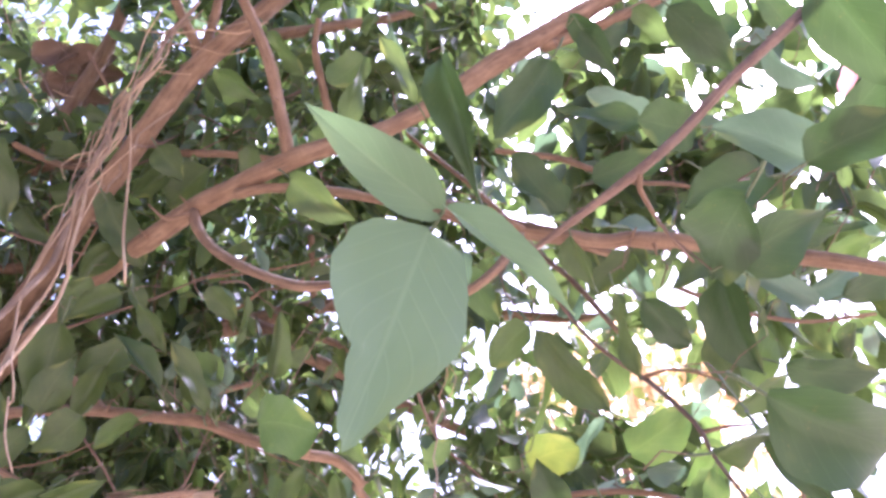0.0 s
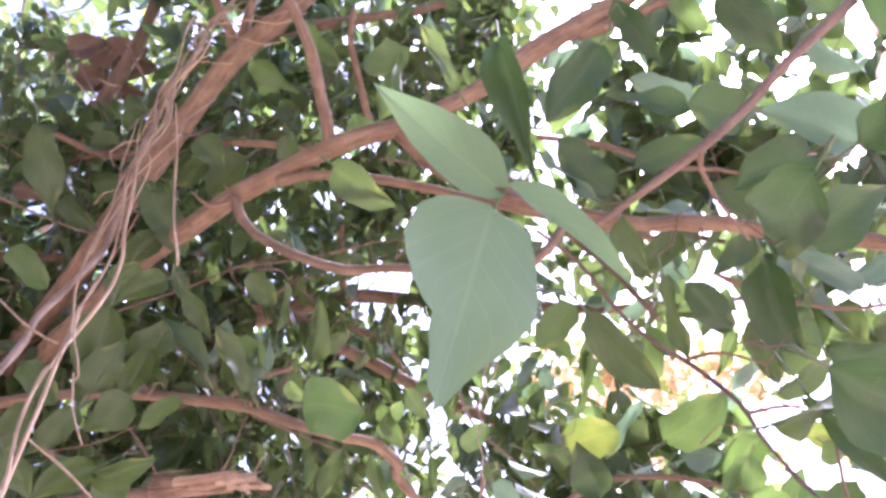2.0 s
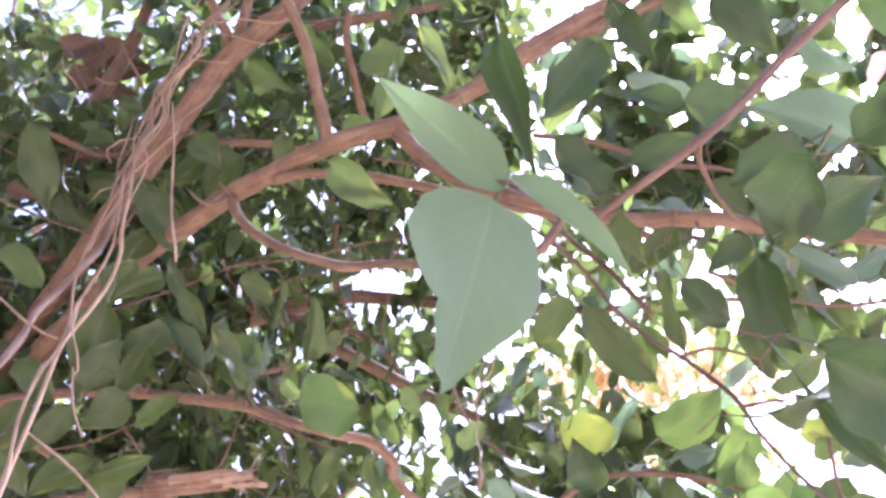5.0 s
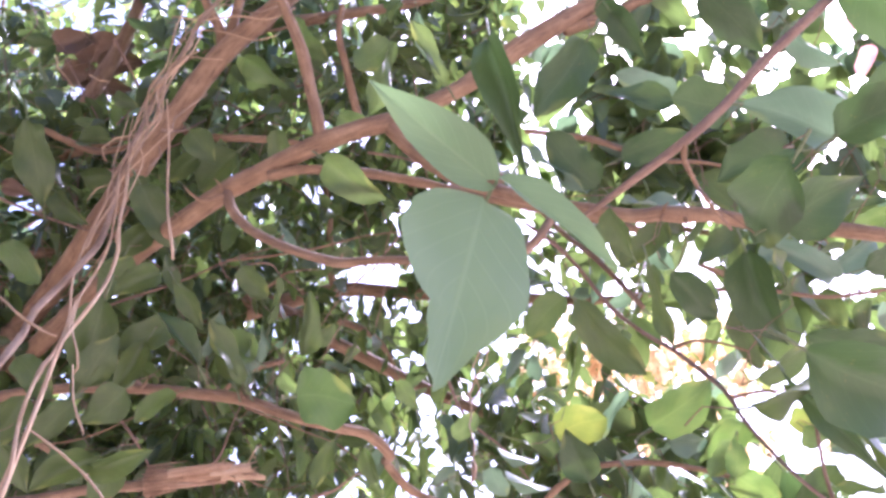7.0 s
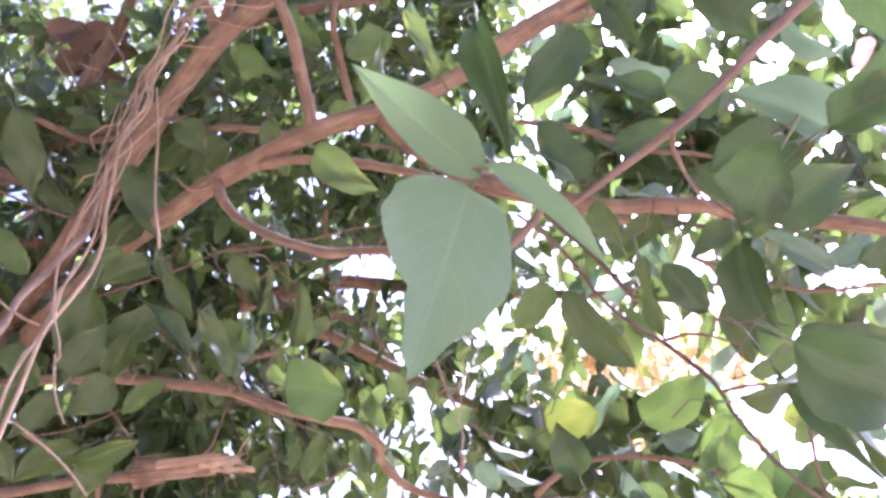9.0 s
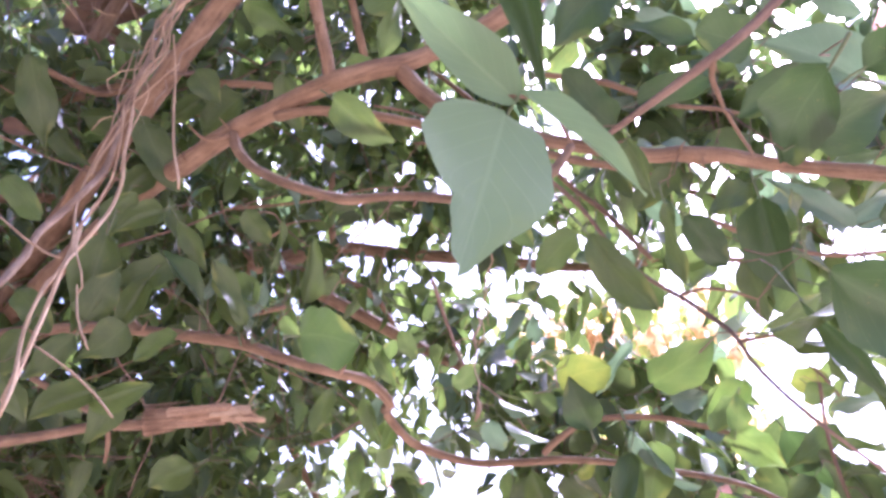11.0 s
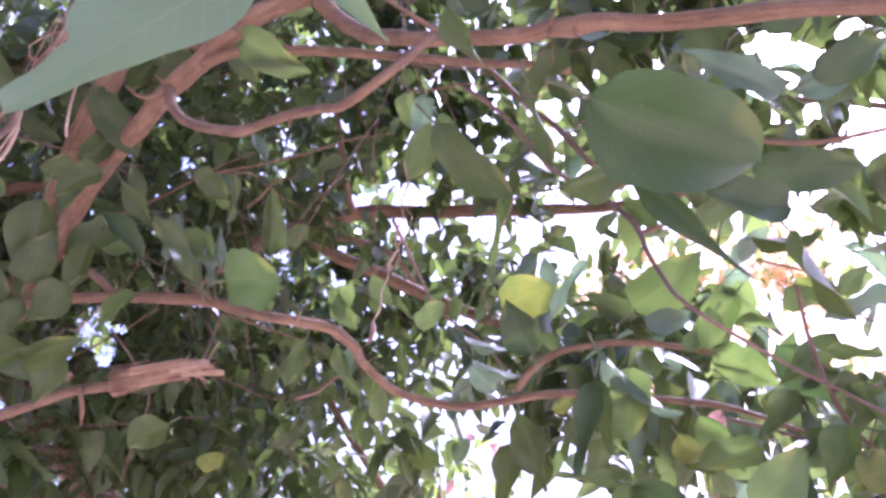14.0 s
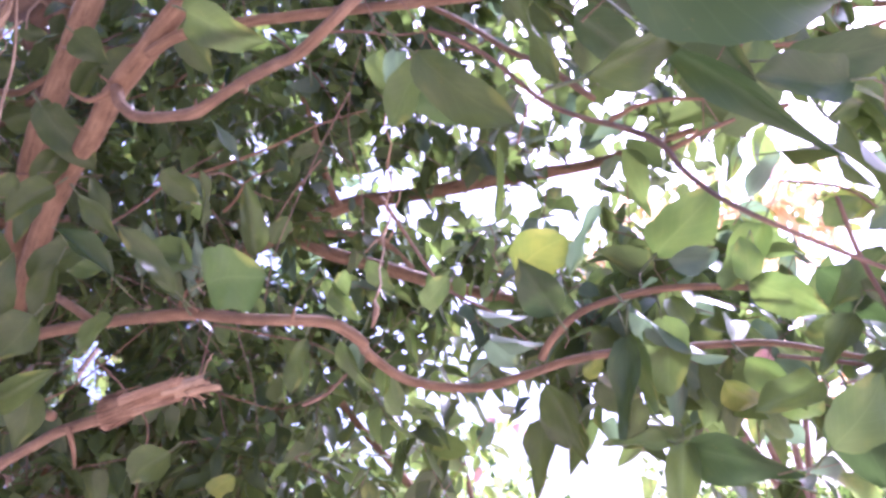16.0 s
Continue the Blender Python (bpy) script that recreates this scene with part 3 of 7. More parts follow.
dark_twig = branch("branch", [(0.212, 0.254, 1.823, 0.0031), (0.185, 0.260, 1.792, 0.0029), (0.162, 0.261, 1.769, 0.0028), (0.134, 0.264, 1.742, 0.0027), (0.110, 0.268, 1.716, 0.0025), (0.089, 0.272, 1.698, 0.0024), (0.069, 0.284, 1.687, 0.0021), (0.051, 0.299, 1.679, 0.0017), (0.040, 0.321, 1.681, 0.0011)], BARK_DARK, "dark twig crossing close by")
green_stem = branch("twig", [(0.089, 0.272, 1.697, 0.0022), (0.091, 0.280, 1.693, 0.0015), (0.101, 0.295, 1.688, 0.0010), (0.113, 0.309, 1.683, 0.0009), (0.126, 0.323, 1.679, 0.0007)], BARK, "thin pale green stem")
diagonal_twig = branch("branch", [(0.050, 0.586, 1.843, 0.0017), (0.075, 0.587, 1.821, 0.0022), (0.095, 0.588, 1.798, 0.0019), (0.122, 0.589, 1.756, 0.0021), (0.144, 0.573, 1.724, 0.0019), (0.161, 0.552, 1.699, 0.0020), (0.174, 0.500, 1.650, 0.0019), (0.176, 0.484, 1.626, 0.0016), (0.178, 0.455, 1.596, 0.0014), (0.184, 0.422, 1.564, 0.0012), (0.227, 0.433, 1.536, 0.0010), (0.247, 0.428, 1.521, 0.0009), (0.276, 0.421, 1.498, 0.0008)], BARK_DARK, "dark straight twig")
diagonal_side = branch("twig", [(0.159, 0.550, 1.702, 0.0021), (0.177, 0.548, 1.707, 0.0016), (0.197, 0.540, 1.701, 0.0014), (0.213, 0.534, 1.692, 0.0009)], BARK, "")
diagonal_side_low = branch("twig", [(0.178, 0.498, 1.643, 0.0018), (0.194, 0.491, 1.645, 0.0014), (0.209, 0.481, 1.643, 0.0010)], BARK, "")
back_limb = branch("branch", [(-0.767, 1.115, 2.366, 0.0142), (-0.723, 1.086, 2.418, 0.0142), (-0.694, 1.072, 2.484, 0.0144), (-0.669, 1.060, 2.547, 0.0140), (-0.649, 1.044, 2.616, 0.0125), (-0.632, 1.022, 2.697, 0.0115)], BARK, "")
left_branch = branch("branch", [(-0.670, 0.924, 2.155, 0.0066), (-0.626, 0.916, 2.170, 0.0075), (-0.568, 0.894, 2.168, 0.0074), (-0.490, 0.845, 2.155, 0.0066), (-0.413, 0.787, 2.135, 0.0059)], BARK, "")
inner_branch = branch("branch", [(-0.409, 0.788, 2.133, 0.0071), (-0.371, 0.781, 2.106, 0.0054), (-0.333, 0.776, 2.094, 0.0053), (-0.281, 0.769, 2.087, 0.0049), (-0.213, 0.773, 2.080, 0.0041)], BARK, "")
top_fork_a = branch("branch", [(-0.337, 0.750, 2.222, 0.0095), (-0.339, 0.737, 2.246, 0.0079), (-0.356, 0.730, 2.278, 0.0072), (-0.379, 0.716, 2.325, 0.0069)], BARK, "")
top_fork_b = branch("branch", [(-0.327, 0.746, 2.229, 0.0087), (-0.323, 0.731, 2.257, 0.0071), (-0.316, 0.721, 2.296, 0.0064), (-0.313, 0.712, 2.332, 0.0061)], BARK, "")
top_branch = branch("branch", [(-0.347, 0.861, 2.373, 0.0074), (-0.291, 0.853, 2.387, 0.0092), (-0.239, 0.864, 2.409, 0.0094), (-0.166, 0.873, 2.434, 0.0086), (-0.091, 0.882, 2.461, 0.0078), (-0.013, 0.885, 2.496, 0.0069)], BARK, "")
short_upright = branch("branch", [(-0.139, 0.731, 2.094, 0.0055), (-0.147, 0.715, 2.123, 0.0051), (-0.157, 0.705, 2.162, 0.0052), (-0.166, 0.694, 2.202, 0.0045), (-0.163, 0.683, 2.242, 0.0038)], BARK, "")
upper_right_twig = branch("branch", [(0.046, 0.511, 1.894, 0.0025), (0.080, 0.506, 1.885, 0.0027), (0.100, 0.499, 1.876, 0.0030), (0.130, 0.496, 1.860, 0.0024), (0.156, 0.492, 1.847, 0.0021), (0.189, 0.493, 1.846, 0.0019), (0.214, 0.488, 1.835, 0.0014)], BARK, "")
far_right_twig = branch("branch", [(0.228, 0.641, 1.827, 0.0026), (0.259, 0.647, 1.817, 0.0028), (0.287, 0.653, 1.807, 0.0026), (0.322, 0.656, 1.801, 0.0023), (0.361, 0.658, 1.798, 0.0023), (0.424, 0.655, 1.805, 0.0020)], BARK, "")
far_left_branch = branch("branch", [(-0.759, 0.990, 2.035, 0.0097), (-0.689, 0.990, 2.037, 0.0093), (-0.653, 1.035, 2.059, 0.0083), (-0.645, 1.125, 2.103, 0.0060)], BARK, "")
bottom_twig = branch("branch", [(-0.390, 1.574, 1.882, 0.0062), (-0.348, 1.624, 1.794, 0.0080), (-0.288, 1.655, 1.701, 0.0085), (-0.230, 1.685, 1.611, 0.0096)], BARK, "")
thorn_side = branch("twig", [(-0.262, 0.639, 1.909, 0.0042), (-0.280, 0.641, 1.906, 0.0030), (-0.292, 0.639, 1.909, 0.0018), (-0.304, 0.633, 1.919, 0.0009)], BARK, "")
right_high_branch = branch("branch", [(0.110, 0.592, 2.100, 0.0070), (0.163, 0.590, 2.124, 0.0065), (0.218, 0.586, 2.152, 0.0065), (0.294, 0.591, 2.205, 0.0061)], BARK, "")
low_left_twig = branch("twig", [(-0.476, 0.784, 1.689, 0.0037), (-0.434, 0.785, 1.668, 0.0043), (-0.389, 0.762, 1.648, 0.0053)], BARK, "")
late_twig = branch("branch", [(-0.053, 0.835, 2.174, 0.0033), (0.058, 0.761, 2.007, 0.0031), (0.109, 0.707, 1.901, 0.0030), (0.134, 0.669, 1.847, 0.0030), (0.163, 0.629, 1.774, 0.0026)], BARK, "")
right_far_branch = branch("branch", [(0.304, 0.899, 2.024, 0.0042), (0.360, 0.892, 2.009, 0.0044), (0.429, 0.882, 2.003, 0.0043), (0.498, 0.877, 1.988, 0.0045), (0.575, 0.876, 1.965, 0.0044)], BARK, "")
left_low_branch = branch("branch", [(-0.578, 0.787, 2.117, 0.0051), (-0.503, 0.782, 2.079, 0.0046), (-0.461, 0.770, 2.071, 0.0042), (-0.424, 0.768, 2.085, 0.0035)], BARK, "")
small_fork = branch("twig", [(-0.213, 0.781, 1.778, 0.0032), (-0.259, 0.788, 1.767, 0.0029), (-0.278, 0.797, 1.750, 0.0026)], BARK, "")
left_stub = branch("branch", [(-0.535, 1.238, 2.004, 0.0135), (-0.512, 1.260, 1.985, 0.0146), (-0.491, 1.267, 1.973, 0.0136)], BARK, "")
left_joint = branch("branch", [(-0.379, 0.806, 1.753, 0.0052), (-0.406, 0.804, 1.777, 0.0050), (-0.439, 0.813, 1.801, 0.0044), (-0.476, 0.825, 1.821, 0.0035)], BARK, "")
thorn = branch("thorn", [(-0.184, 0.581, 1.819, 0.0018), (-0.180, 0.578, 1.821, 0.0013), (-0.176, 0.574, 1.824, 0.0004)], BARK, "")
thorn = branch("thorn", [(-0.116, 0.530, 1.771, 0.0017), (-0.114, 0.527, 1.774, 0.0012), (-0.112, 0.523, 1.776, 0.0004)], BARK, "")
thorn = branch("thorn", [(-0.085, 0.508, 1.761, 0.0016), (-0.083, 0.504, 1.763, 0.0011), (-0.080, 0.501, 1.765, 0.0003)], BARK, "")
thorn = branch("thorn", [(-0.056, 0.484, 1.747, 0.0015), (-0.057, 0.485, 1.743, 0.0011), (-0.058, 0.485, 1.738, 0.0003)], BARK, "")
thorn = branch("thorn", [(-0.262, 0.645, 1.919, 0.0021), (-0.268, 0.640, 1.925, 0.0015), (-0.274, 0.634, 1.930, 0.0005)], BARK, "")
thorn = branch("thorn", [(-0.324, 0.694, 1.913, 0.0022), (-0.328, 0.690, 1.917, 0.0016), (-0.333, 0.685, 1.921, 0.0005)], BARK, "")
thorn = branch("thorn", [(0.129, 0.433, 1.759, 0.0014), (0.130, 0.429, 1.761, 0.0010), (0.132, 0.426, 1.763, 0.0003)], BARK, "")
thorn = branch("thorn", [(0.143, 0.430, 1.753, 0.0014), (0.144, 0.431, 1.749, 0.0010), (0.144, 0.431, 1.744, 0.0003)], BARK, "")
thorn = branch("thorn", [(-0.253, 0.787, 1.736, 0.0022), (-0.255, 0.783, 1.740, 0.0016), (-0.257, 0.779, 1.744, 0.0005)], BARK, "")
thorn = branch("thorn", [(-0.139, 0.754, 1.694, 0.0021), (-0.136, 0.750, 1.698, 0.0015), (-0.132, 0.745, 1.701, 0.0004)], BARK, "")
thorn = branch("thorn", [(-0.375, 0.796, 1.751, 0.0023), (-0.370, 0.791, 1.755, 0.0016), (-0.366, 0.787, 1.759, 0.0005)], BARK, "")
thorn = branch("thorn", [(-0.163, 0.555, 1.989, 0.0020), (-0.167, 0.552, 1.991, 0.0014), (-0.171, 0.548, 1.992, 0.0004)], BARK, "")
bare_twig = branch("twig", [(0.268, 0.759, 1.581, 0.0018), (0.326, 0.754, 1.561, 0.0020), (0.382, 0.752, 1.536, 0.0017), (0.456, 0.750, 1.509, 0.0015)], BARK_DARK, "")
bare_twig = branch("twig", [(0.320, 0.670, 1.669, 0.0017), (0.329, 0.692, 1.621, 0.0019), (0.352, 0.717, 1.566, 0.0019), (0.385, 0.731, 1.533, 0.0017), (0.421, 0.749, 1.491, 0.0014)], BARK_DARK, "")
bare_twig = branch("twig", [(0.323, 0.810, 1.559, 0.0016), (0.393, 0.805, 1.562, 0.0016), (0.445, 0.796, 1.576, 0.0013), (0.498, 0.785, 1.593, 0.0011)], BARK_DARK, "")
bare_twig = branch("twig", [(0.326, 0.779, 1.742, 0.0014), (0.379, 0.785, 1.723, 0.0014), (0.422, 0.802, 1.683, 0.0012), (0.469, 0.806, 1.669, 0.0009)], BARK_DARK, "")
TRUNK_TOP = (-0.690, 1.030, 1.760)
trunk = branch("trunk", [(-0.422, 1.436, -0.050, 0.0550), (-0.422, 1.436, 0.250, 0.0420), (-0.462, 1.396, 0.904, 0.0360), (-0.542, 1.356, 1.457, 0.0280), (-0.639, 1.278, 1.577, 0.0260), (-0.762, 1.211, 1.715, 0.0220), (-0.735, 1.130, 1.740, 0.0180), (-0.690, 1.030, 1.760, 0.0170)], BARK, "rough reddish-brown leaning trunk")
branch("limb", [(-0.690, 1.030, 1.760, 0.0140), (-0.640, 0.940, 1.755, 0.0110), (-0.585, 0.842, 1.752, 0.0080)], BARK)
branch("limb", [(-0.690, 1.030, 1.760, 0.0170), (-0.665, 0.985, 1.825, 0.0165), (-0.640, 0.950, 1.890, 0.0158)], BARK)
branch("limb", [(-0.762, 1.211, 1.715, 0.0160), (-0.695, 1.017, 1.728, 0.0100), (-0.588, 0.823, 1.742, 0.0086)], BARK)

# the three near leaves on one twig
near_twig = branch("twig", [(-0.005, 0.295, 1.691, 0.0010), (0.000, 0.297, 1.693, 0.0013), (0.012, 0.309, 1.702, 0.0009), (0.030, 0.361, 1.733, 0.0010), (0.059, 0.459, 1.783, 0.0015)], BARK, "thin reddish twig")
near_blade = near_leaf((-0.007, 0.296, 1.680), (-0.029, 0.216, 1.561), (0.29, -0.82, 0.49), 0.059, 0.05, 0.03, 0.30, 1, "soft grey-green drooping leaf with a chewed edge")
near_leaf((-0.003, 0.294, 1.693), (-0.062, 0.252, 1.722), (0.30, -0.79, -0.53), 0.034, 0.25, 0.06, 0.00, 4, "soft grey-green leaf pointing up")
near_leaf((0.004, 0.296, 1.692), (0.061, 0.292, 1.641), (0.24, -0.91, 0.34), 0.026, 0.25, 0.10, 0.00, 7, "soft grey-green leaf seen nearly edge on")
branch("petiole", [(-0.000, 0.296, 1.692, 0.0012), (-0.003, 0.298, 1.688, 0.0011), (-0.006, 0.297, 1.680, 0.0010)], STEM_GREEN, "")

# large leaves
leaf((0.114, 0.228, 1.655), (0.107, 0.281, 1.640), (-0.70, -0.27, -0.66), 0.042, LEAF_SHADED, 1)
leaf((0.121, 0.265, 1.648), (0.156, 0.243, 1.657), (-0.22, -0.65, -0.73), 0.036, LEAF_SHADED, 0)
leaf((0.240, 0.387, 1.791), (0.175, 0.375, 1.811), (-0.01, -0.85, -0.53), 0.055, LEAF_PALE, 0)
leaf((0.198, 0.323, 1.741), (0.236, 0.293, 1.753), (-0.48, -0.79, -0.38), 0.044, LEAF_SHADED, 1)
leaf((0.199, 0.368, 1.763), (0.152, 0.365, 1.748), (0.11, -0.99, -0.13), 0.050, LEAF_SHADED, 1)
leaf((0.136, 0.299, 1.602), (0.194, 0.317, 1.572), (-0.11, -0.76, -0.64), 0.057, LEAF_SHADED, 1)
leaf((0.150, 0.354, 1.613), (0.192, 0.356, 1.548), (-0.64, -0.63, -0.44), 0.020, LEAF_SHADED, 2)
leaf((0.124, 0.339, 1.588), (0.170, 0.345, 1.598), (0.24, -0.38, -0.89), 0.031, LEAF_OLD, 2)
leaf((0.001, 0.303, 1.795), (0.011, 0.304, 1.711), (-0.44, -0.90, -0.07), 0.030, LEAF_SHADED, 0)
leaf((0.071, 0.354, 1.848), (0.035, 0.373, 1.793), (0.21, -0.87, -0.44), 0.044, LEAF_SHADED, 1)
leaf((0.148, 0.337, 1.878), (0.196, 0.361, 1.836), (-0.42, -0.50, -0.76), 0.042, LEAF_SHADED, 0)
leaf((0.159, 0.360, 1.796), (0.121, 0.360, 1.796), (0.00, -0.76, -0.65), 0.046, LEAF_SHADED, 1)
leaf((0.137, 0.390, 1.825), (0.077, 0.386, 1.832), (0.04, -0.97, -0.22), 0.028, LEAF_SHADED, 0)
leaf((0.164, 0.449, 1.884), (0.111, 0.443, 1.894), (-0.02, -0.82, -0.57), 0.032, LEAF_PALE, 1)
leaf((0.224, 0.561, 1.746), (0.232, 0.580, 1.691), (-0.53, -0.78, -0.35), 0.048, LEAF_OLD, 2)
leaf((0.248, 0.576, 1.699), (0.265, 0.550, 1.745), (-0.40, -0.85, -0.33), 0.041, LEAF, 1)
leaf((0.211, 0.495, 1.761), (0.242, 0.534, 1.691), (-0.55, -0.61, -0.58), 0.056, LEAF_SHADED, 0)
leaf((0.058, 0.422, 1.685), (0.100, 0.437, 1.638), (-0.35, -0.76, -0.55), 0.046, LEAF_OLD, 2)
leaf((0.058, 0.457, 1.704), (0.028, 0.469, 1.683), (-0.20, -0.95, -0.24), 0.034, LEAF, 1)
leaf((0.147, 0.485, 1.738), (0.185, 0.504, 1.704), (-0.14, -0.79, -0.60), 0.037, LEAF_SHADED, 1)
leaf((0.077, 0.675, 1.663), (0.120, 0.654, 1.680), (-0.27, -0.88, -0.40), 0.057, LEAF_YELLOW, 1)
leaf((0.101, 0.662, 1.618), (0.085, 0.649, 1.665), (-0.15, -0.88, -0.45), 0.046, LEAF_MID, 0)
leaf((-0.162, 0.631, 1.688), (-0.106, 0.621, 1.687), (-0.18, -0.90, -0.40), 0.076, LEAF_MID, 1)
leaf((-0.351, 0.619, 1.780), (-0.377, 0.645, 1.692), (0.27, -0.90, -0.34), 0.058, LEAF_OLD, 0)
leaf((-0.503, 0.646, 2.018), (-0.479, 0.680, 1.917), (0.11, -0.95, -0.29), 0.061, LEAF_OLD, 0)
leaf((-0.322, 0.612, 1.629), (-0.373, 0.605, 1.600), (0.21, -0.97, -0.14), 0.038, LEAF_OLD, 0)
leaf((-0.327, 0.617, 1.621), (-0.277, 0.612, 1.629), (0.03, -0.79, -0.61), 0.031, LEAF_OLD, 1)
leaf((0.074, 0.592, 1.668), (0.085, 0.565, 1.717), (0.32, -0.80, -0.51), 0.013, LEAF, 2)
leaf((0.075, 0.368, 1.721), (0.083, 0.376, 1.686), (-0.77, -0.56, -0.30), 0.026, LEAF_OLD, 0)
leaf((0.113, 0.429, 1.714), (0.131, 0.446, 1.663), (-0.80, -0.42, -0.42), 0.027, LEAF_OLD, 2)
leaf((0.138, 0.468, 1.768), (0.112, 0.484, 1.738), (-0.36, -0.91, -0.19), 0.032, LEAF_OLD, 1)
leaf((0.175, 0.510, 1.816), (0.115, 0.494, 1.803), (0.15, -0.90, 0.41), 0.026, LEAF_PALE, 0)
leaf((0.247, 0.490, 1.771), (0.235, 0.500, 1.731), (-0.64, -0.77, -0.02), 0.024, LEAF, 2)
leaf((0.275, 0.527, 1.786), (0.239, 0.536, 1.770), (-0.18, -0.97, -0.15), 0.038, LEAF_PALE, 1)
leaf((0.309, 0.554, 1.779), (0.358, 0.545, 1.796), (0.05, -0.81, -0.59), 0.037, LEAF_PALE, 1)
leaf((0.275, 0.498, 1.797), (0.330, 0.492, 1.809), (0.12, -0.51, -0.85), 0.028, LEAF_SHADED, 0)
leaf((0.251, 0.416, 1.739), (0.274, 0.394, 1.736), (-0.52, -0.46, -0.72), 0.017, LEAF_YOUNG, 0)
leaf((0.039, 0.438, 1.821), (0.083, 0.436, 1.783), (-0.66, -0.11, -0.75), 0.020, LEAF_PALE, 2)
leaf((0.089, 0.444, 1.789), (0.048, 0.436, 1.825), (-0.09, -0.94, -0.33), 0.043, LEAF_SHADED, 1)
leaf((0.118, 0.475, 1.837), (0.171, 0.464, 1.857), (0.08, -0.77, -0.63), 0.037, LEAF_SHADED, 1)
leaf((0.186, 0.430, 1.815), (0.229, 0.443, 1.793), (-0.20, -0.64, -0.74), 0.036, LEAF_SHADED, 1)
leaf((0.233, 0.464, 1.899), (0.195, 0.450, 1.924), (0.37, -0.93, 0.03), 0.019, LEAF_OLD, 2)
leaf((0.142, 0.513, 2.015), (0.181, 0.497, 2.044), (0.27, -0.65, -0.72), 0.033, LEAF_SHADED, 0)
leaf((0.114, 0.431, 1.957), (0.142, 0.452, 1.920), (-0.42, -0.62, -0.66), 0.031, LEAF_SHADED, 0)
leaf((0.266, 0.438, 1.945), (0.304, 0.457, 1.911), (-0.60, -0.16, -0.78), 0.029, LEAF_PALE, 1)
leaf((0.212, 0.377, 1.911), (0.187, 0.389, 1.889), (-0.17, -0.93, -0.32), 0.030, LEAF_SHADED, 1)
leaf((-0.111, 0.615, 1.994), (-0.067, 0.576, 2.064), (0.57, -0.52, -0.64), 0.043, LEAF, 2)
leaf((-0.055, 0.558, 2.096), (-0.037, 0.589, 2.043), (-0.38, -0.75, -0.55), 0.031, LEAF_PALE, 2)
leaf((-0.090, 0.610, 2.106), (-0.123, 0.629, 2.072), (-0.08, -0.90, -0.42), 0.059, LEAF, 1)
leaf((-0.824, 1.080, 2.567), (-0.725, 1.083, 2.603), (-0.20, -0.80, -0.50), 0.075, LEAF_DEAD, 0)
leaf((-0.788, 1.103, 2.567), (-0.666, 1.109, 2.598), (-0.10, -0.80, -0.50), 0.090, LEAF_DEAD, 1)
leaf((-0.822, 1.129, 2.543), (-0.713, 1.150, 2.549), (0.00, -0.80, -0.50), 0.080, LEAF_DEAD, 0)
leaf((-0.736, 1.111, 2.535), (-0.650, 1.123, 2.556), (0.10, -0.80, -0.50), 0.070, LEAF_DEAD, 1)
leaf((-0.781, 1.143, 2.519), (-0.683, 1.165, 2.524), (0.20, -0.80, -0.50), 0.060, LEAF_DEAD, 2)
leaf((-0.599, 0.771, 2.018), (-0.558, 0.780, 2.002), (0.00, -0.87, -0.49), 0.029, LEAF_DEAD, 0)
leaf((-0.145, 0.629, 2.010), (-0.113, 0.639, 1.994), (-0.13, -0.74, -0.66), 0.038, LEAF, 1)
leaf((-0.025, 0.521, 1.958), (-0.062, 0.492, 2.010), (0.33, -0.90, -0.27), 0.032, LEAF_OLD, 2)
leaf((-0.270, 0.670, 1.732), (-0.303, 0.632, 1.777), (0.76, -0.65, 0.02), 0.041, LEAF_MID, 2)
leaf((-0.236, 0.717, 1.729), (-0.273, 0.675, 1.784), (0.65, -0.74, -0.14), 0.041, LEAF_OLD, 2)
leaf((-0.241, 0.752, 1.748), (-0.228, 0.727, 1.793), (0.86, -0.30, -0.42), 0.025, LEAF_PALE, 2)
leaf((-0.196, 0.711, 1.739), (-0.184, 0.723, 1.719), (-0.07, -0.85, -0.52), 0.023, LEAF, 1)
leaf((-0.241, 0.743, 1.764), (-0.266, 0.737, 1.774), (0.32, -0.93, 0.20), 0.025, LEAF, 1)
leaf((-0.106, 0.780, 1.699), (-0.088, 0.759, 1.737), (0.31, -0.76, -0.57), 0.028, LEAF, 1)
leaf((-0.106, 0.762, 1.731), (-0.087, 0.776, 1.686), (-0.16, -0.92, -0.35), 0.028, LEAF_YOUNG, 1)
leaf((-0.092, 0.836, 1.701), (-0.125, 0.865, 1.650), (-0.48, -0.86, -0.17), 0.039, LEAF_PALE, 2)
leaf((-0.456, 0.745, 2.066), (-0.507, 0.742, 2.072), (0.04, -0.97, -0.24), 0.037, LEAF_OLD, 1)
leaf((-0.478, 0.755, 2.151), (-0.440, 0.763, 2.137), (-0.01, -0.86, -0.51), 0.031, LEAF_OLD, 0)
leaf((-0.281, 0.713, 2.023), (-0.337, 0.733, 1.987), (0.06, -0.83, -0.55), 0.059, LEAF_OLD, 1)
leaf((-0.232, 0.700, 2.047), (-0.219, 0.734, 1.986), (-0.15, -0.85, -0.51), 0.048, LEAF_OLD, 1)
leaf((-0.500, 0.767, 2.028), (-0.412, 0.771, 2.021), (-0.04, -0.46, -0.89), 0.044, LEAF_OLD, 0)
leaf((-0.378, 0.691, 1.959), (-0.342, 0.718, 1.891), (0.24, -0.94, -0.24), 0.058, LEAF_OLD, 1)
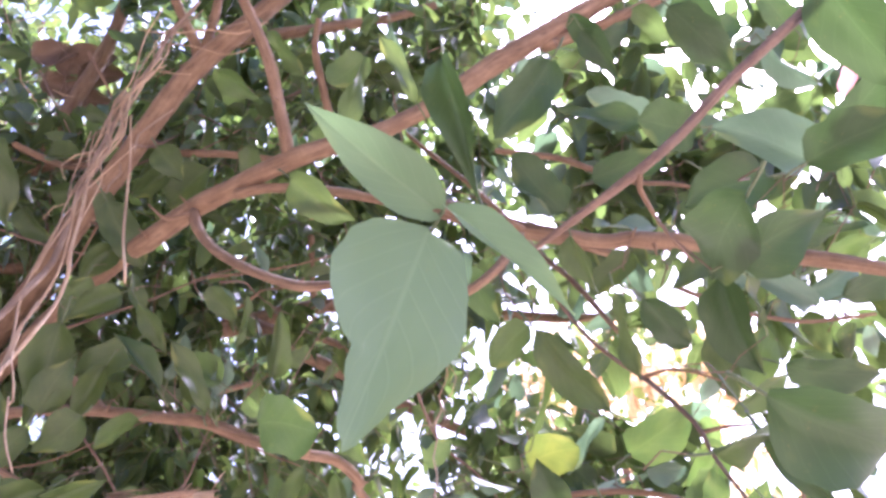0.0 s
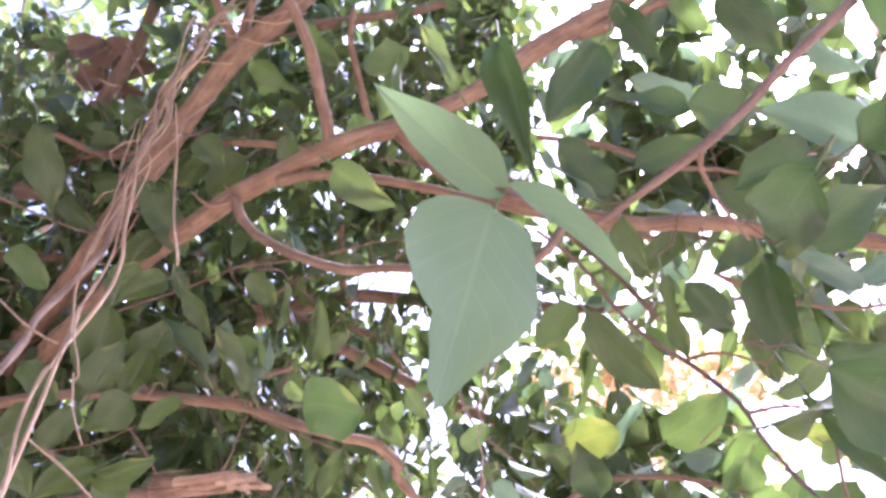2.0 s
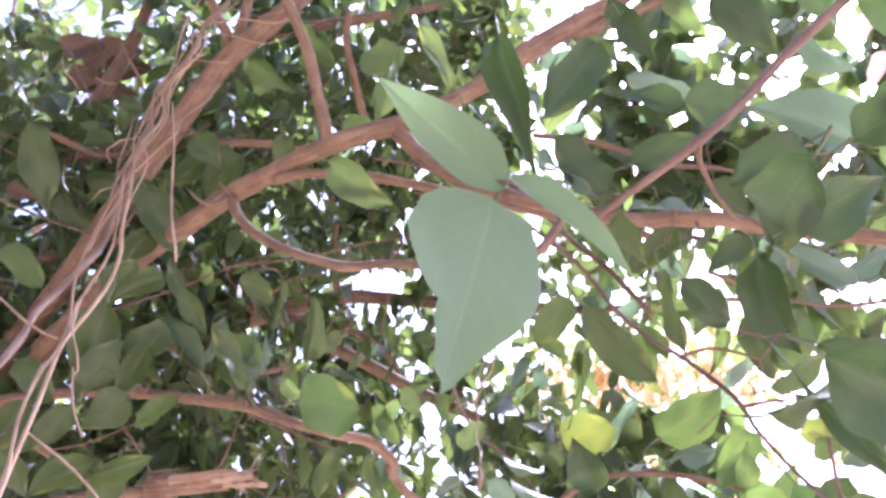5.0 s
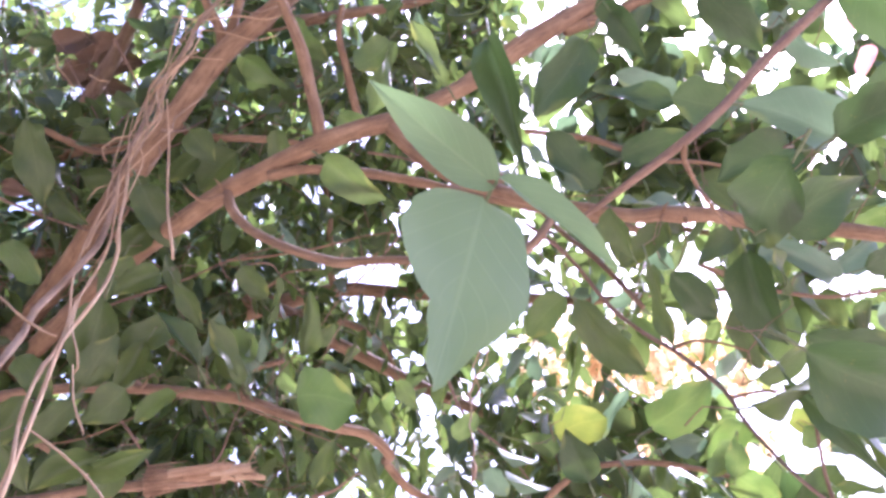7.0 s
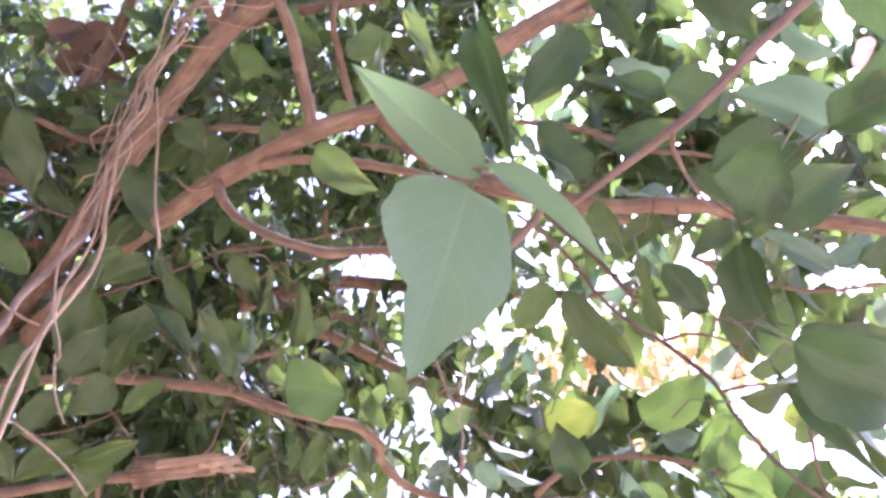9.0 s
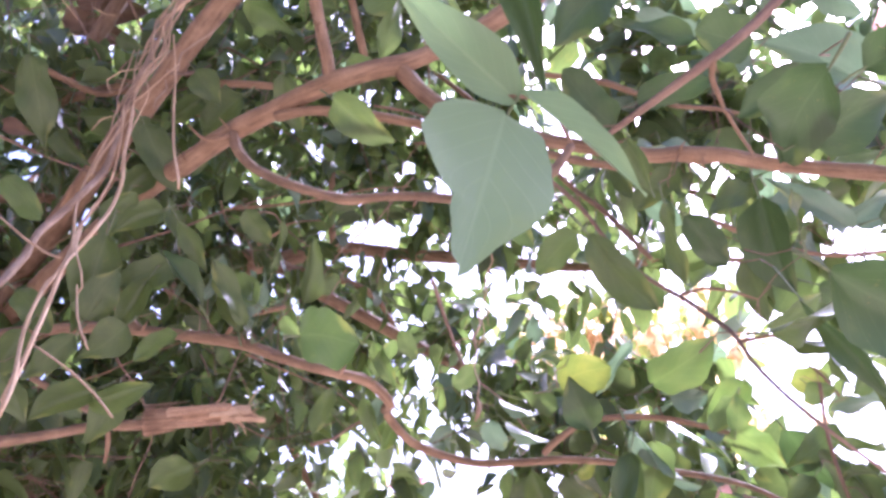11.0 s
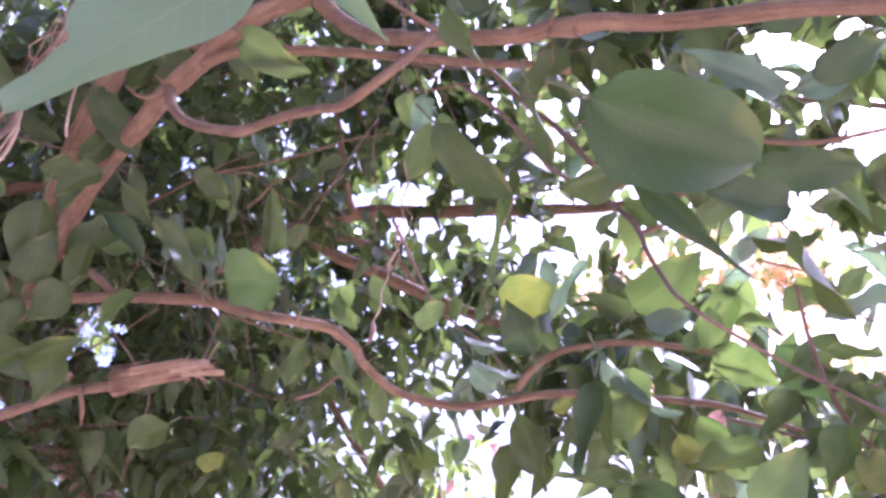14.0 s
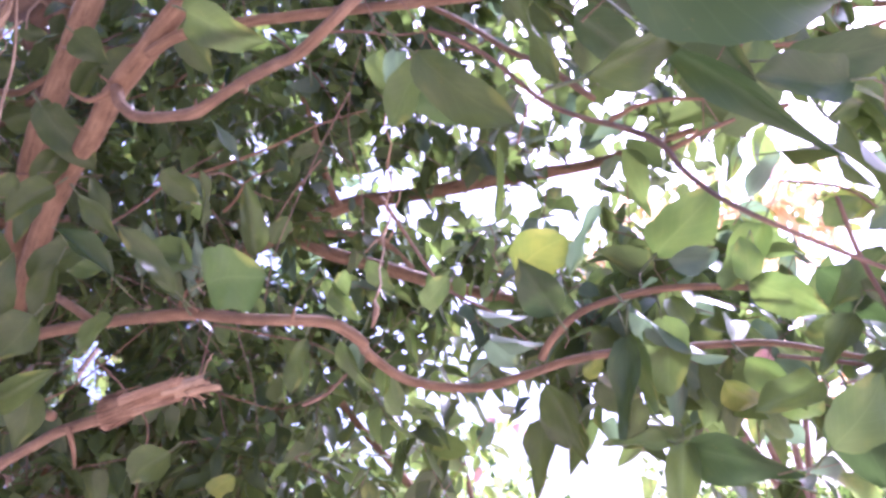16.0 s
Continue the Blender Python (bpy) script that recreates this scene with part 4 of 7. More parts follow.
leaf((-0.503, 0.735, 1.981), (-0.468, 0.756, 1.945), (-0.07, -0.84, -0.54), 0.042, LEAF_OLD, 0)
leaf((-0.511, 0.679, 1.877), (-0.462, 0.700, 1.839), (0.13, -0.93, -0.35), 0.043, LEAF, 1)
leaf((-0.223, 0.825, 1.925), (-0.237, 0.793, 1.983), (0.86, -0.50, -0.07), 0.029, LEAF_PALE, 2)
leaf((-0.301, 0.730, 2.197), (-0.240, 0.753, 2.157), (-0.32, -0.53, -0.79), 0.046, LEAF, 0)
leaf((-0.232, 0.704, 2.244), (-0.178, 0.735, 2.190), (-0.41, -0.56, -0.72), 0.046, LEAF, 2)
leaf((0.038, 0.802, 1.661), (0.081, 0.796, 1.630), (-0.58, -0.29, -0.76), 0.024, LEAF_PALE, 2)
leaf((0.029, 0.790, 1.683), (0.072, 0.802, 1.661), (-0.31, -0.42, -0.85), 0.018, LEAF_PALE, 2)
leaf((-0.020, 0.784, 1.693), (0.011, 0.775, 1.709), (-0.02, -0.89, -0.45), 0.034, LEAF, 1)
leaf((0.151, 0.683, 1.710), (0.123, 0.710, 1.662), (-0.65, -0.76, -0.04), 0.028, LEAF_PALE, 2)
leaf((-0.377, 0.658, 1.693), (-0.412, 0.653, 1.644), (0.40, -0.90, -0.18), 0.038, LEAF_OLD, 0)
leaf((-0.429, 0.668, 1.701), (-0.448, 0.669, 1.645), (0.51, -0.84, -0.18), 0.042, LEAF_OLD, 1)
leaf((-0.385, 0.656, 1.647), (-0.362, 0.673, 1.617), (0.24, -0.91, -0.34), 0.032, LEAF_MID, 1)
leaf((-0.451, 0.669, 1.741), (-0.408, 0.682, 1.704), (0.16, -0.98, -0.14), 0.041, LEAF_OLD, 1)
leaf((-0.427, 0.648, 1.649), (-0.405, 0.670, 1.609), (0.30, -0.90, -0.32), 0.038, LEAF_OLD, 0)
leaf((-0.372, 0.720, 1.919), (-0.405, 0.725, 1.874), (0.46, -0.78, -0.42), 0.045, LEAF_OLD, 0)
leaf((-0.397, 0.708, 1.984), (-0.371, 0.726, 1.930), (0.06, -0.96, -0.29), 0.043, LEAF_OLD, 1)
leaf((-0.383, 0.698, 1.868), (-0.409, 0.708, 1.815), (0.41, -0.84, -0.36), 0.042, LEAF_OLD, 0)
leaf((-0.322, 0.705, 2.014), (-0.366, 0.712, 1.985), (0.28, -0.74, -0.61), 0.034, LEAF_OLD, 1)
leaf((-0.297, 0.756, 1.774), (-0.278, 0.719, 1.817), (0.77, -0.27, -0.57), 0.037, LEAF_PALE, 2)
leaf((-0.257, 0.764, 1.740), (-0.273, 0.724, 1.788), (0.73, -0.62, -0.28), 0.048, LEAF_OLD, 2)
leaf((-0.239, 0.765, 1.759), (-0.223, 0.731, 1.798), (0.74, -0.32, -0.60), 0.021, LEAF_PALE, 2)
leaf((-0.194, 0.795, 1.787), (-0.169, 0.751, 1.842), (0.50, -0.55, -0.67), 0.051, LEAF_OLD, 2)
leaf((-0.247, 0.773, 1.747), (-0.263, 0.740, 1.801), (0.91, -0.41, 0.03), 0.025, LEAF_PALE, 2)
leaf((-0.345, 0.767, 1.853), (-0.353, 0.740, 1.898), (0.68, -0.68, -0.28), 0.036, LEAF_OLD, 2)
leaf((-0.256, 0.813, 1.874), (-0.269, 0.792, 1.909), (0.80, -0.59, -0.05), 0.028, LEAF_PALE, 2)
leaf((-0.360, 0.636, 1.701), (-0.330, 0.612, 1.742), (0.42, -0.62, -0.67), 0.051, LEAF_OLD, 0)
leaf((-0.355, 0.621, 1.805), (-0.333, 0.610, 1.824), (0.42, -0.47, -0.78), 0.032, LEAF_OLD, 1)
leaf((0.228, 0.787, 1.574), (0.248, 0.802, 1.548), (-0.18, -0.78, -0.59), 0.038, LEAF_YELLOW, 1)
leaf((0.260, 0.814, 1.575), (0.277, 0.807, 1.597), (-0.07, -0.96, -0.27), 0.028, LEAF_PINK, 1)
leaf((0.114, 0.809, 1.607), (0.137, 0.810, 1.614), (0.17, -0.86, -0.49), 0.026, LEAF_YELLOW, 1)
leaf((-0.259, 0.826, 1.561), (-0.234, 0.823, 1.577), (0.20, -0.85, -0.48), 0.030, LEAF_YELLOW, 1)
leaf((0.346, 0.785, 1.620), (0.375, 0.782, 1.638), (0.10, -0.93, -0.35), 0.030, LEAF_YELLOW, 0)
leaf((0.154, 0.735, 1.616), (0.131, 0.740, 1.527), (-0.36, -0.93, 0.04), 0.036, LEAF_MID, 0)
leaf((0.172, 0.735, 1.526), (0.112, 0.715, 1.528), (0.32, -0.88, 0.35), 0.020, LEAF, 0)
leaf((0.174, 0.726, 1.522), (0.161, 0.716, 1.469), (-0.05, -0.98, 0.21), 0.037, LEAF, 1)
leaf((0.176, 0.728, 1.519), (0.242, 0.699, 1.481), (-0.51, -0.81, -0.29), 0.048, LEAF_SHADED, 0)
leaf((0.163, 0.765, 1.649), (0.209, 0.773, 1.575), (-0.81, -0.27, -0.53), 0.034, LEAF_PALE, 2)
leaf((0.190, 0.775, 1.636), (0.187, 0.784, 1.568), (-0.22, -0.97, -0.12), 0.058, LEAF, 1)
leaf((0.265, 0.759, 1.646), (0.327, 0.765, 1.605), (-0.24, -0.84, -0.49), 0.052, LEAF_YOUNG, 0)
leaf((0.205, 0.811, 1.708), (0.274, 0.775, 1.758), (-0.07, -0.85, -0.51), 0.080, LEAF_YOUNG, 0)
leaf((0.356, 0.798, 1.709), (0.400, 0.798, 1.721), (0.13, -0.90, -0.42), 0.045, LEAF_YELLOW, 1)
leaf((0.298, 0.780, 1.705), (0.260, 0.786, 1.657), (-0.19, -0.98, 0.03), 0.048, LEAF_YOUNG, 1)
leaf((0.269, 0.745, 1.676), (0.244, 0.749, 1.637), (-0.36, -0.92, 0.13), 0.035, LEAF, 1)
leaf((0.370, 0.750, 1.650), (0.317, 0.740, 1.608), (-0.01, -0.97, 0.24), 0.041, LEAF, 0)
leaf((0.062, 1.013, 1.614), (0.038, 1.026, 1.529), (-0.29, -0.95, -0.08), 0.056, LEAF_OLD, 0)
leaf((0.088, 0.984, 1.636), (0.081, 1.002, 1.570), (-0.17, -0.95, -0.25), 0.064, LEAF_OLD, 1)
leaf((0.301, 0.735, 1.541), (0.293, 0.710, 1.474), (-0.46, -0.81, 0.37), 0.061, LEAF_SHADED, 1)
leaf((0.276, 0.800, 1.561), (0.294, 0.816, 1.532), (-0.23, -0.79, -0.57), 0.048, LEAF_YOUNG, 1)
leaf((0.273, 0.829, 1.594), (0.240, 0.840, 1.561), (-0.30, -0.95, -0.02), 0.041, LEAF, 1)
leaf((0.029, 0.907, 1.687), (0.039, 0.925, 1.651), (-0.21, -0.84, -0.49), 0.043, LEAF_PALE, 1)
leaf((-0.081, 0.829, 1.773), (-0.065, 0.848, 1.738), (-0.11, -0.86, -0.50), 0.030, LEAF, 1)
leaf((-0.188, 0.794, 1.720), (-0.194, 0.782, 1.744), (0.37, -0.86, -0.34), 0.026, LEAF_OLD, 1)
leaf((-0.084, 0.895, 1.679), (-0.104, 0.907, 1.648), (-0.08, -0.95, -0.31), 0.025, LEAF_YOUNG, 1)
leaf((-0.055, 0.865, 1.703), (-0.050, 0.882, 1.669), (-0.05, -0.90, -0.44), 0.018, LEAF_YOUNG, 1)
leaf((-0.155, 0.830, 1.700), (-0.175, 0.841, 1.647), (-0.15, -0.98, -0.15), 0.041, LEAF_OLD, 2)
leaf((-0.121, 0.837, 1.695), (-0.108, 0.855, 1.637), (-0.24, -0.91, -0.34), 0.035, LEAF, 2)
leaf((-0.183, 0.818, 1.812), (-0.165, 0.809, 1.838), (0.55, -0.58, -0.60), 0.037, LEAF_OLD, 1)
leaf((-0.216, 0.817, 1.805), (-0.212, 0.836, 1.765), (-0.31, -0.85, -0.43), 0.037, LEAF_YOUNG, 2)
leaf((-0.225, 0.747, 1.809), (-0.219, 0.724, 1.861), (0.96, -0.19, -0.20), 0.023, LEAF_OLD, 2)
leaf((-0.325, 0.669, 1.756), (-0.354, 0.672, 1.693), (0.35, -0.91, -0.21), 0.035, LEAF_OLD, 0)
leaf((-0.326, 0.657, 1.639), (-0.339, 0.655, 1.591), (0.44, -0.89, -0.09), 0.045, LEAF_OLD, 0)
leaf((-0.235, 0.744, 1.766), (-0.279, 0.725, 1.793), (0.31, -0.94, -0.15), 0.050, LEAF, 1)
leaf((-0.340, 0.753, 1.787), (-0.378, 0.742, 1.797), (0.21, -0.96, -0.17), 0.035, LEAF, 1)
leaf((-0.175, 0.819, 1.576), (-0.199, 0.821, 1.564), (-0.07, -1.00, -0.03), 0.016, LEAF_YOUNG, 2)
leaf((-0.294, 0.811, 1.605), (-0.343, 0.815, 1.581), (0.05, -0.96, -0.28), 0.055, LEAF_OLD, 0)
leaf((0.018, 0.607, 1.848), (0.019, 0.613, 1.789), (-0.12, -0.99, -0.09), 0.032, LEAF_PALE, 0)
leaf((0.196, 0.907, 1.974), (0.162, 0.915, 1.947), (0.00, -0.96, -0.28), 0.042, LEAF_OLD, 1)
leaf((0.139, 0.902, 1.969), (0.191, 0.903, 1.982), (0.18, -0.73, -0.66), 0.031, LEAF_OLD, 1)
leaf((0.293, 0.936, 1.942), (0.244, 0.929, 1.942), (0.13, -0.91, -0.39), 0.035, LEAF_OLD, 0)
leaf((0.261, 0.529, 1.704), (0.324, 0.519, 1.682), (-0.34, -0.65, -0.68), 0.043, LEAF_SHADED, 1)
leaf((0.220, 0.544, 1.673), (0.264, 0.526, 1.689), (-0.04, -0.71, -0.71), 0.030, LEAF, 1)
leaf((0.270, 0.514, 1.645), (0.292, 0.494, 1.577), (-0.95, -0.19, -0.25), 0.023, LEAF_OLD, 2)

leaf((0.285, 0.643, 1.702), (0.342, 0.636, 1.697), (-0.15, -0.51, -0.84), 0.019, LEAF_OLD, 0)
leaf((0.320, 0.637, 1.692), (0.334, 0.646, 1.655), (-0.87, -0.30, -0.40), 0.017, LEAF_OLD, 2)
leaf((0.339, 0.932, 1.931), (0.248, 0.935, 1.920), (-0.01, -0.97, -0.26), 0.042, LEAF_OLD, 0)
leaf((0.331, 0.850, 1.937), (0.374, 0.867, 1.906), (-0.28, -0.63, -0.72), 0.033, LEAF_OLD, 1)
leaf((0.319, 0.838, 1.850), (0.298, 0.857, 1.811), (-0.50, -0.85, -0.15), 0.025, LEAF_OLD, 1)
leaf((0.329, 0.654, 1.550), (0.304, 0.652, 1.509), (-0.45, -0.84, 0.32), 0.041, LEAF_YOUNG, 0)
leaf((0.242, 0.748, 1.582), (0.273, 0.751, 1.534), (-0.53, -0.76, -0.38), 0.036, LEAF_YOUNG, 0)
leaf((0.078, 0.891, 1.625), (0.101, 0.912, 1.541), (-0.34, -0.89, -0.31), 0.043, LEAF_OLD, 0)
leaf((0.131, 0.997, 1.640), (0.171, 1.018, 1.600), (-0.17, -0.79, -0.59), 0.059, LEAF_OLD, 1)
leaf((0.155, 0.750, 1.620), (0.164, 0.762, 1.552), (-0.40, -0.89, -0.22), 0.035, LEAF_YOUNG, 0)
leaf((0.227, 0.478, 1.715), (0.201, 0.444, 1.737), (0.66, -0.69, -0.29), 0.022, LEAF_OLD, 2)
leaf((0.242, 0.569, 1.823), (0.200, 0.582, 1.796), (-0.21, -0.97, -0.13), 0.038, LEAF_OLD, 0)
leaf((0.175, 0.594, 1.881), (0.194, 0.617, 1.837), (-0.60, -0.57, -0.55), 0.037, LEAF_OLD, 0)
leaf((0.126, 0.608, 1.895), (0.152, 0.619, 1.832), (-0.76, -0.51, -0.40), 0.035, LEAF_OLD, 2)
leaf((0.280, 0.500, 1.740), (0.207, 0.468, 1.760), (0.17, -0.77, -0.61), 0.029, LEAF_PALE, 0)
leaf((0.244, 0.430, 1.620), (0.198, 0.413, 1.618), (0.34, -0.87, -0.36), 0.031, LEAF_SHADED, 1)
leaf((0.297, 0.490, 1.743), (0.344, 0.469, 1.755), (-0.11, -0.68, -0.73), 0.040, LEAF_SHADED, 0)
leaf((0.345, 0.800, 1.859), (0.370, 0.784, 1.900), (0.01, -0.93, -0.37), 0.034, LEAF_OLD, 1)
leaf((0.381, 0.788, 1.895), (0.413, 0.808, 1.864), (-0.30, -0.63, -0.71), 0.037, LEAF_OLD, 1)
leaf((0.386, 0.780, 1.798), (0.432, 0.783, 1.806), (0.15, -0.82, -0.55), 0.029, LEAF_OLD, 0)
leaf((0.326, 0.770, 1.651), (0.382, 0.792, 1.588), (-0.30, -0.82, -0.48), 0.056, LEAF_SHADED, 0)
leaf((0.253, 0.716, 1.634), (0.257, 0.701, 1.665), (-0.13, -0.90, -0.41), 0.031, LEAF_YOUNG, 1)
leaf((0.286, 0.738, 1.553), (0.229, 0.717, 1.530), (0.26, -0.95, 0.20), 0.041, LEAF, 1)
leaf((0.313, 0.701, 1.590), (0.280, 0.714, 1.553), (-0.56, -0.80, 0.20), 0.037, LEAF_OLD, 0)
leaf((0.244, 0.626, 1.492), (0.289, 0.616, 1.526), (-0.07, -0.98, -0.20), 0.046, LEAF, 1)
leaf((0.318, 0.629, 1.509), (0.345, 0.626, 1.523), (-0.01, -0.99, -0.15), 0.042, LEAF_YELLOW, 1)
leaf((0.182, 0.776, 1.533), (0.136, 0.768, 1.535), (0.18, -0.98, 0.11), 0.026, LEAF_OLD, 1)
leaf((0.206, 0.754, 1.679), (0.254, 0.763, 1.675), (0.08, -0.74, -0.67), 0.038, LEAF_PALE, 1)
leaf((0.315, 0.684, 1.673), (0.338, 0.695, 1.658), (-0.11, -0.72, -0.68), 0.038, LEAF_YOUNG, 1)
leaf((0.350, 0.672, 1.661), (0.379, 0.667, 1.682), (0.02, -0.96, -0.29), 0.023, LEAF, 0)
leaf((-0.313, 0.641, 1.820), (-0.352, 0.628, 1.788), (0.46, -0.86, -0.22), 0.040, LEAF_OLD, 0)
leaf((-0.305, 0.664, 1.821), (-0.275, 0.679, 1.774), (-0.13, -0.92, -0.38), 0.039, LEAF_OLD, 2)
leaf((-0.308, 0.680, 1.785), (-0.348, 0.671, 1.745), (0.44, -0.86, -0.25), 0.046, LEAF_OLD, 1)
leaf((-0.327, 0.650, 1.701), (-0.357, 0.641, 1.664), (0.48, -0.86, -0.17), 0.052, LEAF_OLD, 0)
leaf((-0.309, 0.731, 1.724), (-0.357, 0.735, 1.700), (-0.02, -0.99, -0.14), 0.032, LEAF, 1)
leaf((-0.257, 0.725, 1.871), (-0.236, 0.744, 1.836), (0.01, -0.88, -0.48), 0.040, LEAF_OLD, 1)
leaf((-0.318, 0.652, 2.008), (-0.292, 0.673, 1.972), (0.10, -0.89, -0.43), 0.046, LEAF_OLD, 0)
leaf((-0.142, 0.561, 1.900), (-0.091, 0.565, 1.858), (-0.31, -0.83, -0.47), 0.050, LEAF_OLD, 1)
leaf((0.164, 0.360, 1.916), (0.199, 0.377, 1.867), (-0.55, -0.59, -0.59), 0.040, LEAF_SHADED, 0)
leaf((0.184, 0.245, 1.795), (0.216, 0.256, 1.736), (-0.71, -0.52, -0.48), 0.046, LEAF_SHADED, 1)
leaf((0.284, 0.428, 1.958), (0.252, 0.411, 1.988), (-0.18, -0.76, -0.63), 0.035, LEAF_SHADED, 1)
leaf((0.108, 0.438, 1.982), (0.145, 0.458, 1.946), (-0.42, -0.53, -0.74), 0.031, LEAF_SHADED, 0)
leaf((0.207, 0.562, 2.127), (0.250, 0.577, 2.100), (-0.35, -0.44, -0.83), 0.037, LEAF, 1)
leaf((0.294, 0.520, 2.000), (0.332, 0.504, 2.028), (0.17, -0.74, -0.65), 0.032, LEAF_SHADED, 1)
leaf((0.225, 0.330, 1.769), (0.246, 0.294, 1.791), (-0.21, -0.60, -0.77), 0.035, LEAF_SHADED, 0)
leaf((0.248, 0.371, 1.758), (0.227, 0.348, 1.797), (0.19, -0.89, -0.42), 0.021, LEAF, 2)
leaf((0.437, 0.579, 2.064), (0.430, 0.597, 2.031), (-0.59, -0.75, -0.29), 0.026, LEAF_PINK, 1)
leaf((0.425, 0.558, 2.101), (0.416, 0.572, 2.077), (-0.52, -0.82, -0.25), 0.025, LEAF_PINK, 1)
leaf((0.481, 1.197, 1.979), (0.477, 1.215, 1.943), (-0.52, -0.78, -0.35), 0.034, LEAF_PINK, 1)
leaf((0.026, 0.633, 1.843), (0.046, 0.638, 1.789), (-0.38, -0.89, -0.23), 0.040, LEAF_MID, 1)
leaf((-0.006, 0.645, 1.884), (0.010, 0.658, 1.838), (-0.36, -0.86, -0.36), 0.035, LEAF_OLD, 0)

# dense foliage of the crown
spray_clump((-1.12, 0.83, 3.04), 0.12, 5, 1.00, NEAR)
spray_clump((-1.12, 0.90, 2.92), 0.12, 5, 1.00, NEAR)
spray_clump((-1.12, 0.96, 2.80), 0.12, 5, 1.00, NEAR)
spray_clump((-1.12, 1.17, 2.44), 0.12, 10, 1.00, NEAR)
spray_clump((-1.12, 1.23, 2.32), 0.12, 10, 1.00, NEAR)
spray_clump((-1.12, 1.30, 2.19), 0.12, 10, 1.00, NEAR)
spray_clump((-1.12, 1.37, 2.07), 0.12, 10, 1.00, NEAR)
spray_clump((-1.12, 1.44, 1.95), 0.12, 10, 1.00, NEAR)
spray_clump((-1.12, 1.50, 1.83), 0.12, 10, 1.00, NEAR)
spray_clump((-1.12, 1.57, 1.71), 0.12, 10, 1.00, NEAR)
spray_clump((-1.12, 1.64, 1.59), 0.12, 10, 1.00, NEAR)
spray_clump((-1.12, 1.71, 1.47), 0.12, 10, 1.00, NEAR)
spray_clump((-1.13, 1.77, 1.35), 0.12, 10, 1.00, NEAR)
spray_clump((-0.97, 0.83, 3.04), 0.12, 5, 1.00, NEAR)
spray_clump((-0.97, 0.90, 2.92), 0.12, 5, 1.00, NEAR)
spray_clump((-0.97, 0.96, 2.80), 0.12, 5, 1.00, NEAR)
spray_clump((-0.97, 1.17, 2.44), 0.12, 10, 1.00, NEAR)
spray_clump((-0.97, 1.23, 2.32), 0.12, 10, 1.00, NEAR)
spray_clump((-0.97, 1.30, 2.19), 0.12, 10, 1.00, NEAR)
spray_clump((-0.97, 1.37, 2.07), 0.12, 10, 1.00, NEAR)
spray_clump((-0.97, 1.44, 1.95), 0.12, 10, 1.00, NEAR)
spray_clump((-0.97, 1.50, 1.83), 0.12, 10, 1.00, NEAR)
spray_clump((-0.97, 1.57, 1.71), 0.12, 10, 1.00, NEAR)
spray_clump((-0.97, 1.64, 1.59), 0.12, 10, 1.00, NEAR)
spray_clump((-0.97, 1.71, 1.47), 0.12, 10, 1.00, NEAR)
spray_clump((-0.98, 1.77, 1.35), 0.12, 10, 1.00, NEAR)
spray_clump((-0.82, 0.83, 3.04), 0.12, 5, 1.00, NEAR)
spray_clump((-0.82, 0.90, 2.92), 0.12, 5, 1.00, NEAR)
spray_clump((-0.82, 0.96, 2.80), 0.12, 5, 1.00, NEAR)
spray_clump((-0.82, 1.17, 2.44), 0.12, 10, 1.00, NEAR)
spray_clump((-0.82, 1.23, 2.31), 0.12, 10, 1.00, NEAR)
spray_clump((-0.82, 1.30, 2.19), 0.12, 10, 1.00, NEAR)
spray_clump((-0.82, 1.37, 2.07), 0.12, 10, 1.00, NEAR)
spray_clump((-0.82, 1.44, 1.95), 0.12, 10, 1.00, NEAR)
spray_clump((-0.82, 1.50, 1.83), 0.12, 10, 1.00, NEAR)
spray_clump((-0.82, 1.57, 1.71), 0.12, 10, 1.00, NEAR)
spray_clump((-0.82, 1.64, 1.59), 0.12, 10, 1.00, NEAR)
spray_clump((-0.82, 1.71, 1.47), 0.12, 10, 1.00, NEAR)
spray_clump((-0.83, 1.77, 1.35), 0.12, 10, 1.00, NEAR)
spray_clump((-0.67, 0.83, 3.04), 0.12, 5, 1.00, NEAR)
spray_clump((-0.67, 0.90, 2.92), 0.12, 5, 1.00, NEAR)
spray_clump((-0.67, 0.97, 2.80), 0.12, 5, 1.00, NEAR)
spray_clump((-0.67, 1.03, 2.68), 0.12, 3, 1.00, NEAR)
spray_clump((-0.67, 1.10, 2.56), 0.12, 3, 1.00, NEAR)
spray_clump((-0.67, 1.17, 2.44), 0.12, 10, 1.00, NEAR)
spray_clump((-0.67, 1.24, 2.31), 0.12, 10, 1.00, NEAR)
spray_clump((-0.67, 1.30, 2.19), 0.12, 10, 1.00, NEAR)
spray_clump((-0.67, 1.37, 2.07), 0.12, 10, 1.00, NEAR)
spray_clump((-0.67, 1.44, 1.95), 0.12, 10, 1.00, NEAR)
spray_clump((-0.67, 1.51, 1.83), 0.12, 10, 1.00, NEAR)
spray_clump((-0.67, 1.57, 1.71), 0.12, 10, 1.00, NEAR)
spray_clump((-0.67, 1.64, 1.59), 0.12, 10, 1.00, NEAR)
spray_clump((-0.67, 1.71, 1.47), 0.12, 10, 1.00, NEAR)
spray_clump((-0.68, 1.78, 1.35), 0.12, 10, 1.00, NEAR)
spray_clump((-0.52, 0.83, 3.04), 0.12, 5, 1.00, NEAR)
spray_clump((-0.52, 0.90, 2.92), 0.12, 5, 1.00, NEAR)
spray_clump((-0.52, 0.97, 2.80), 0.12, 5, 1.00, NEAR)
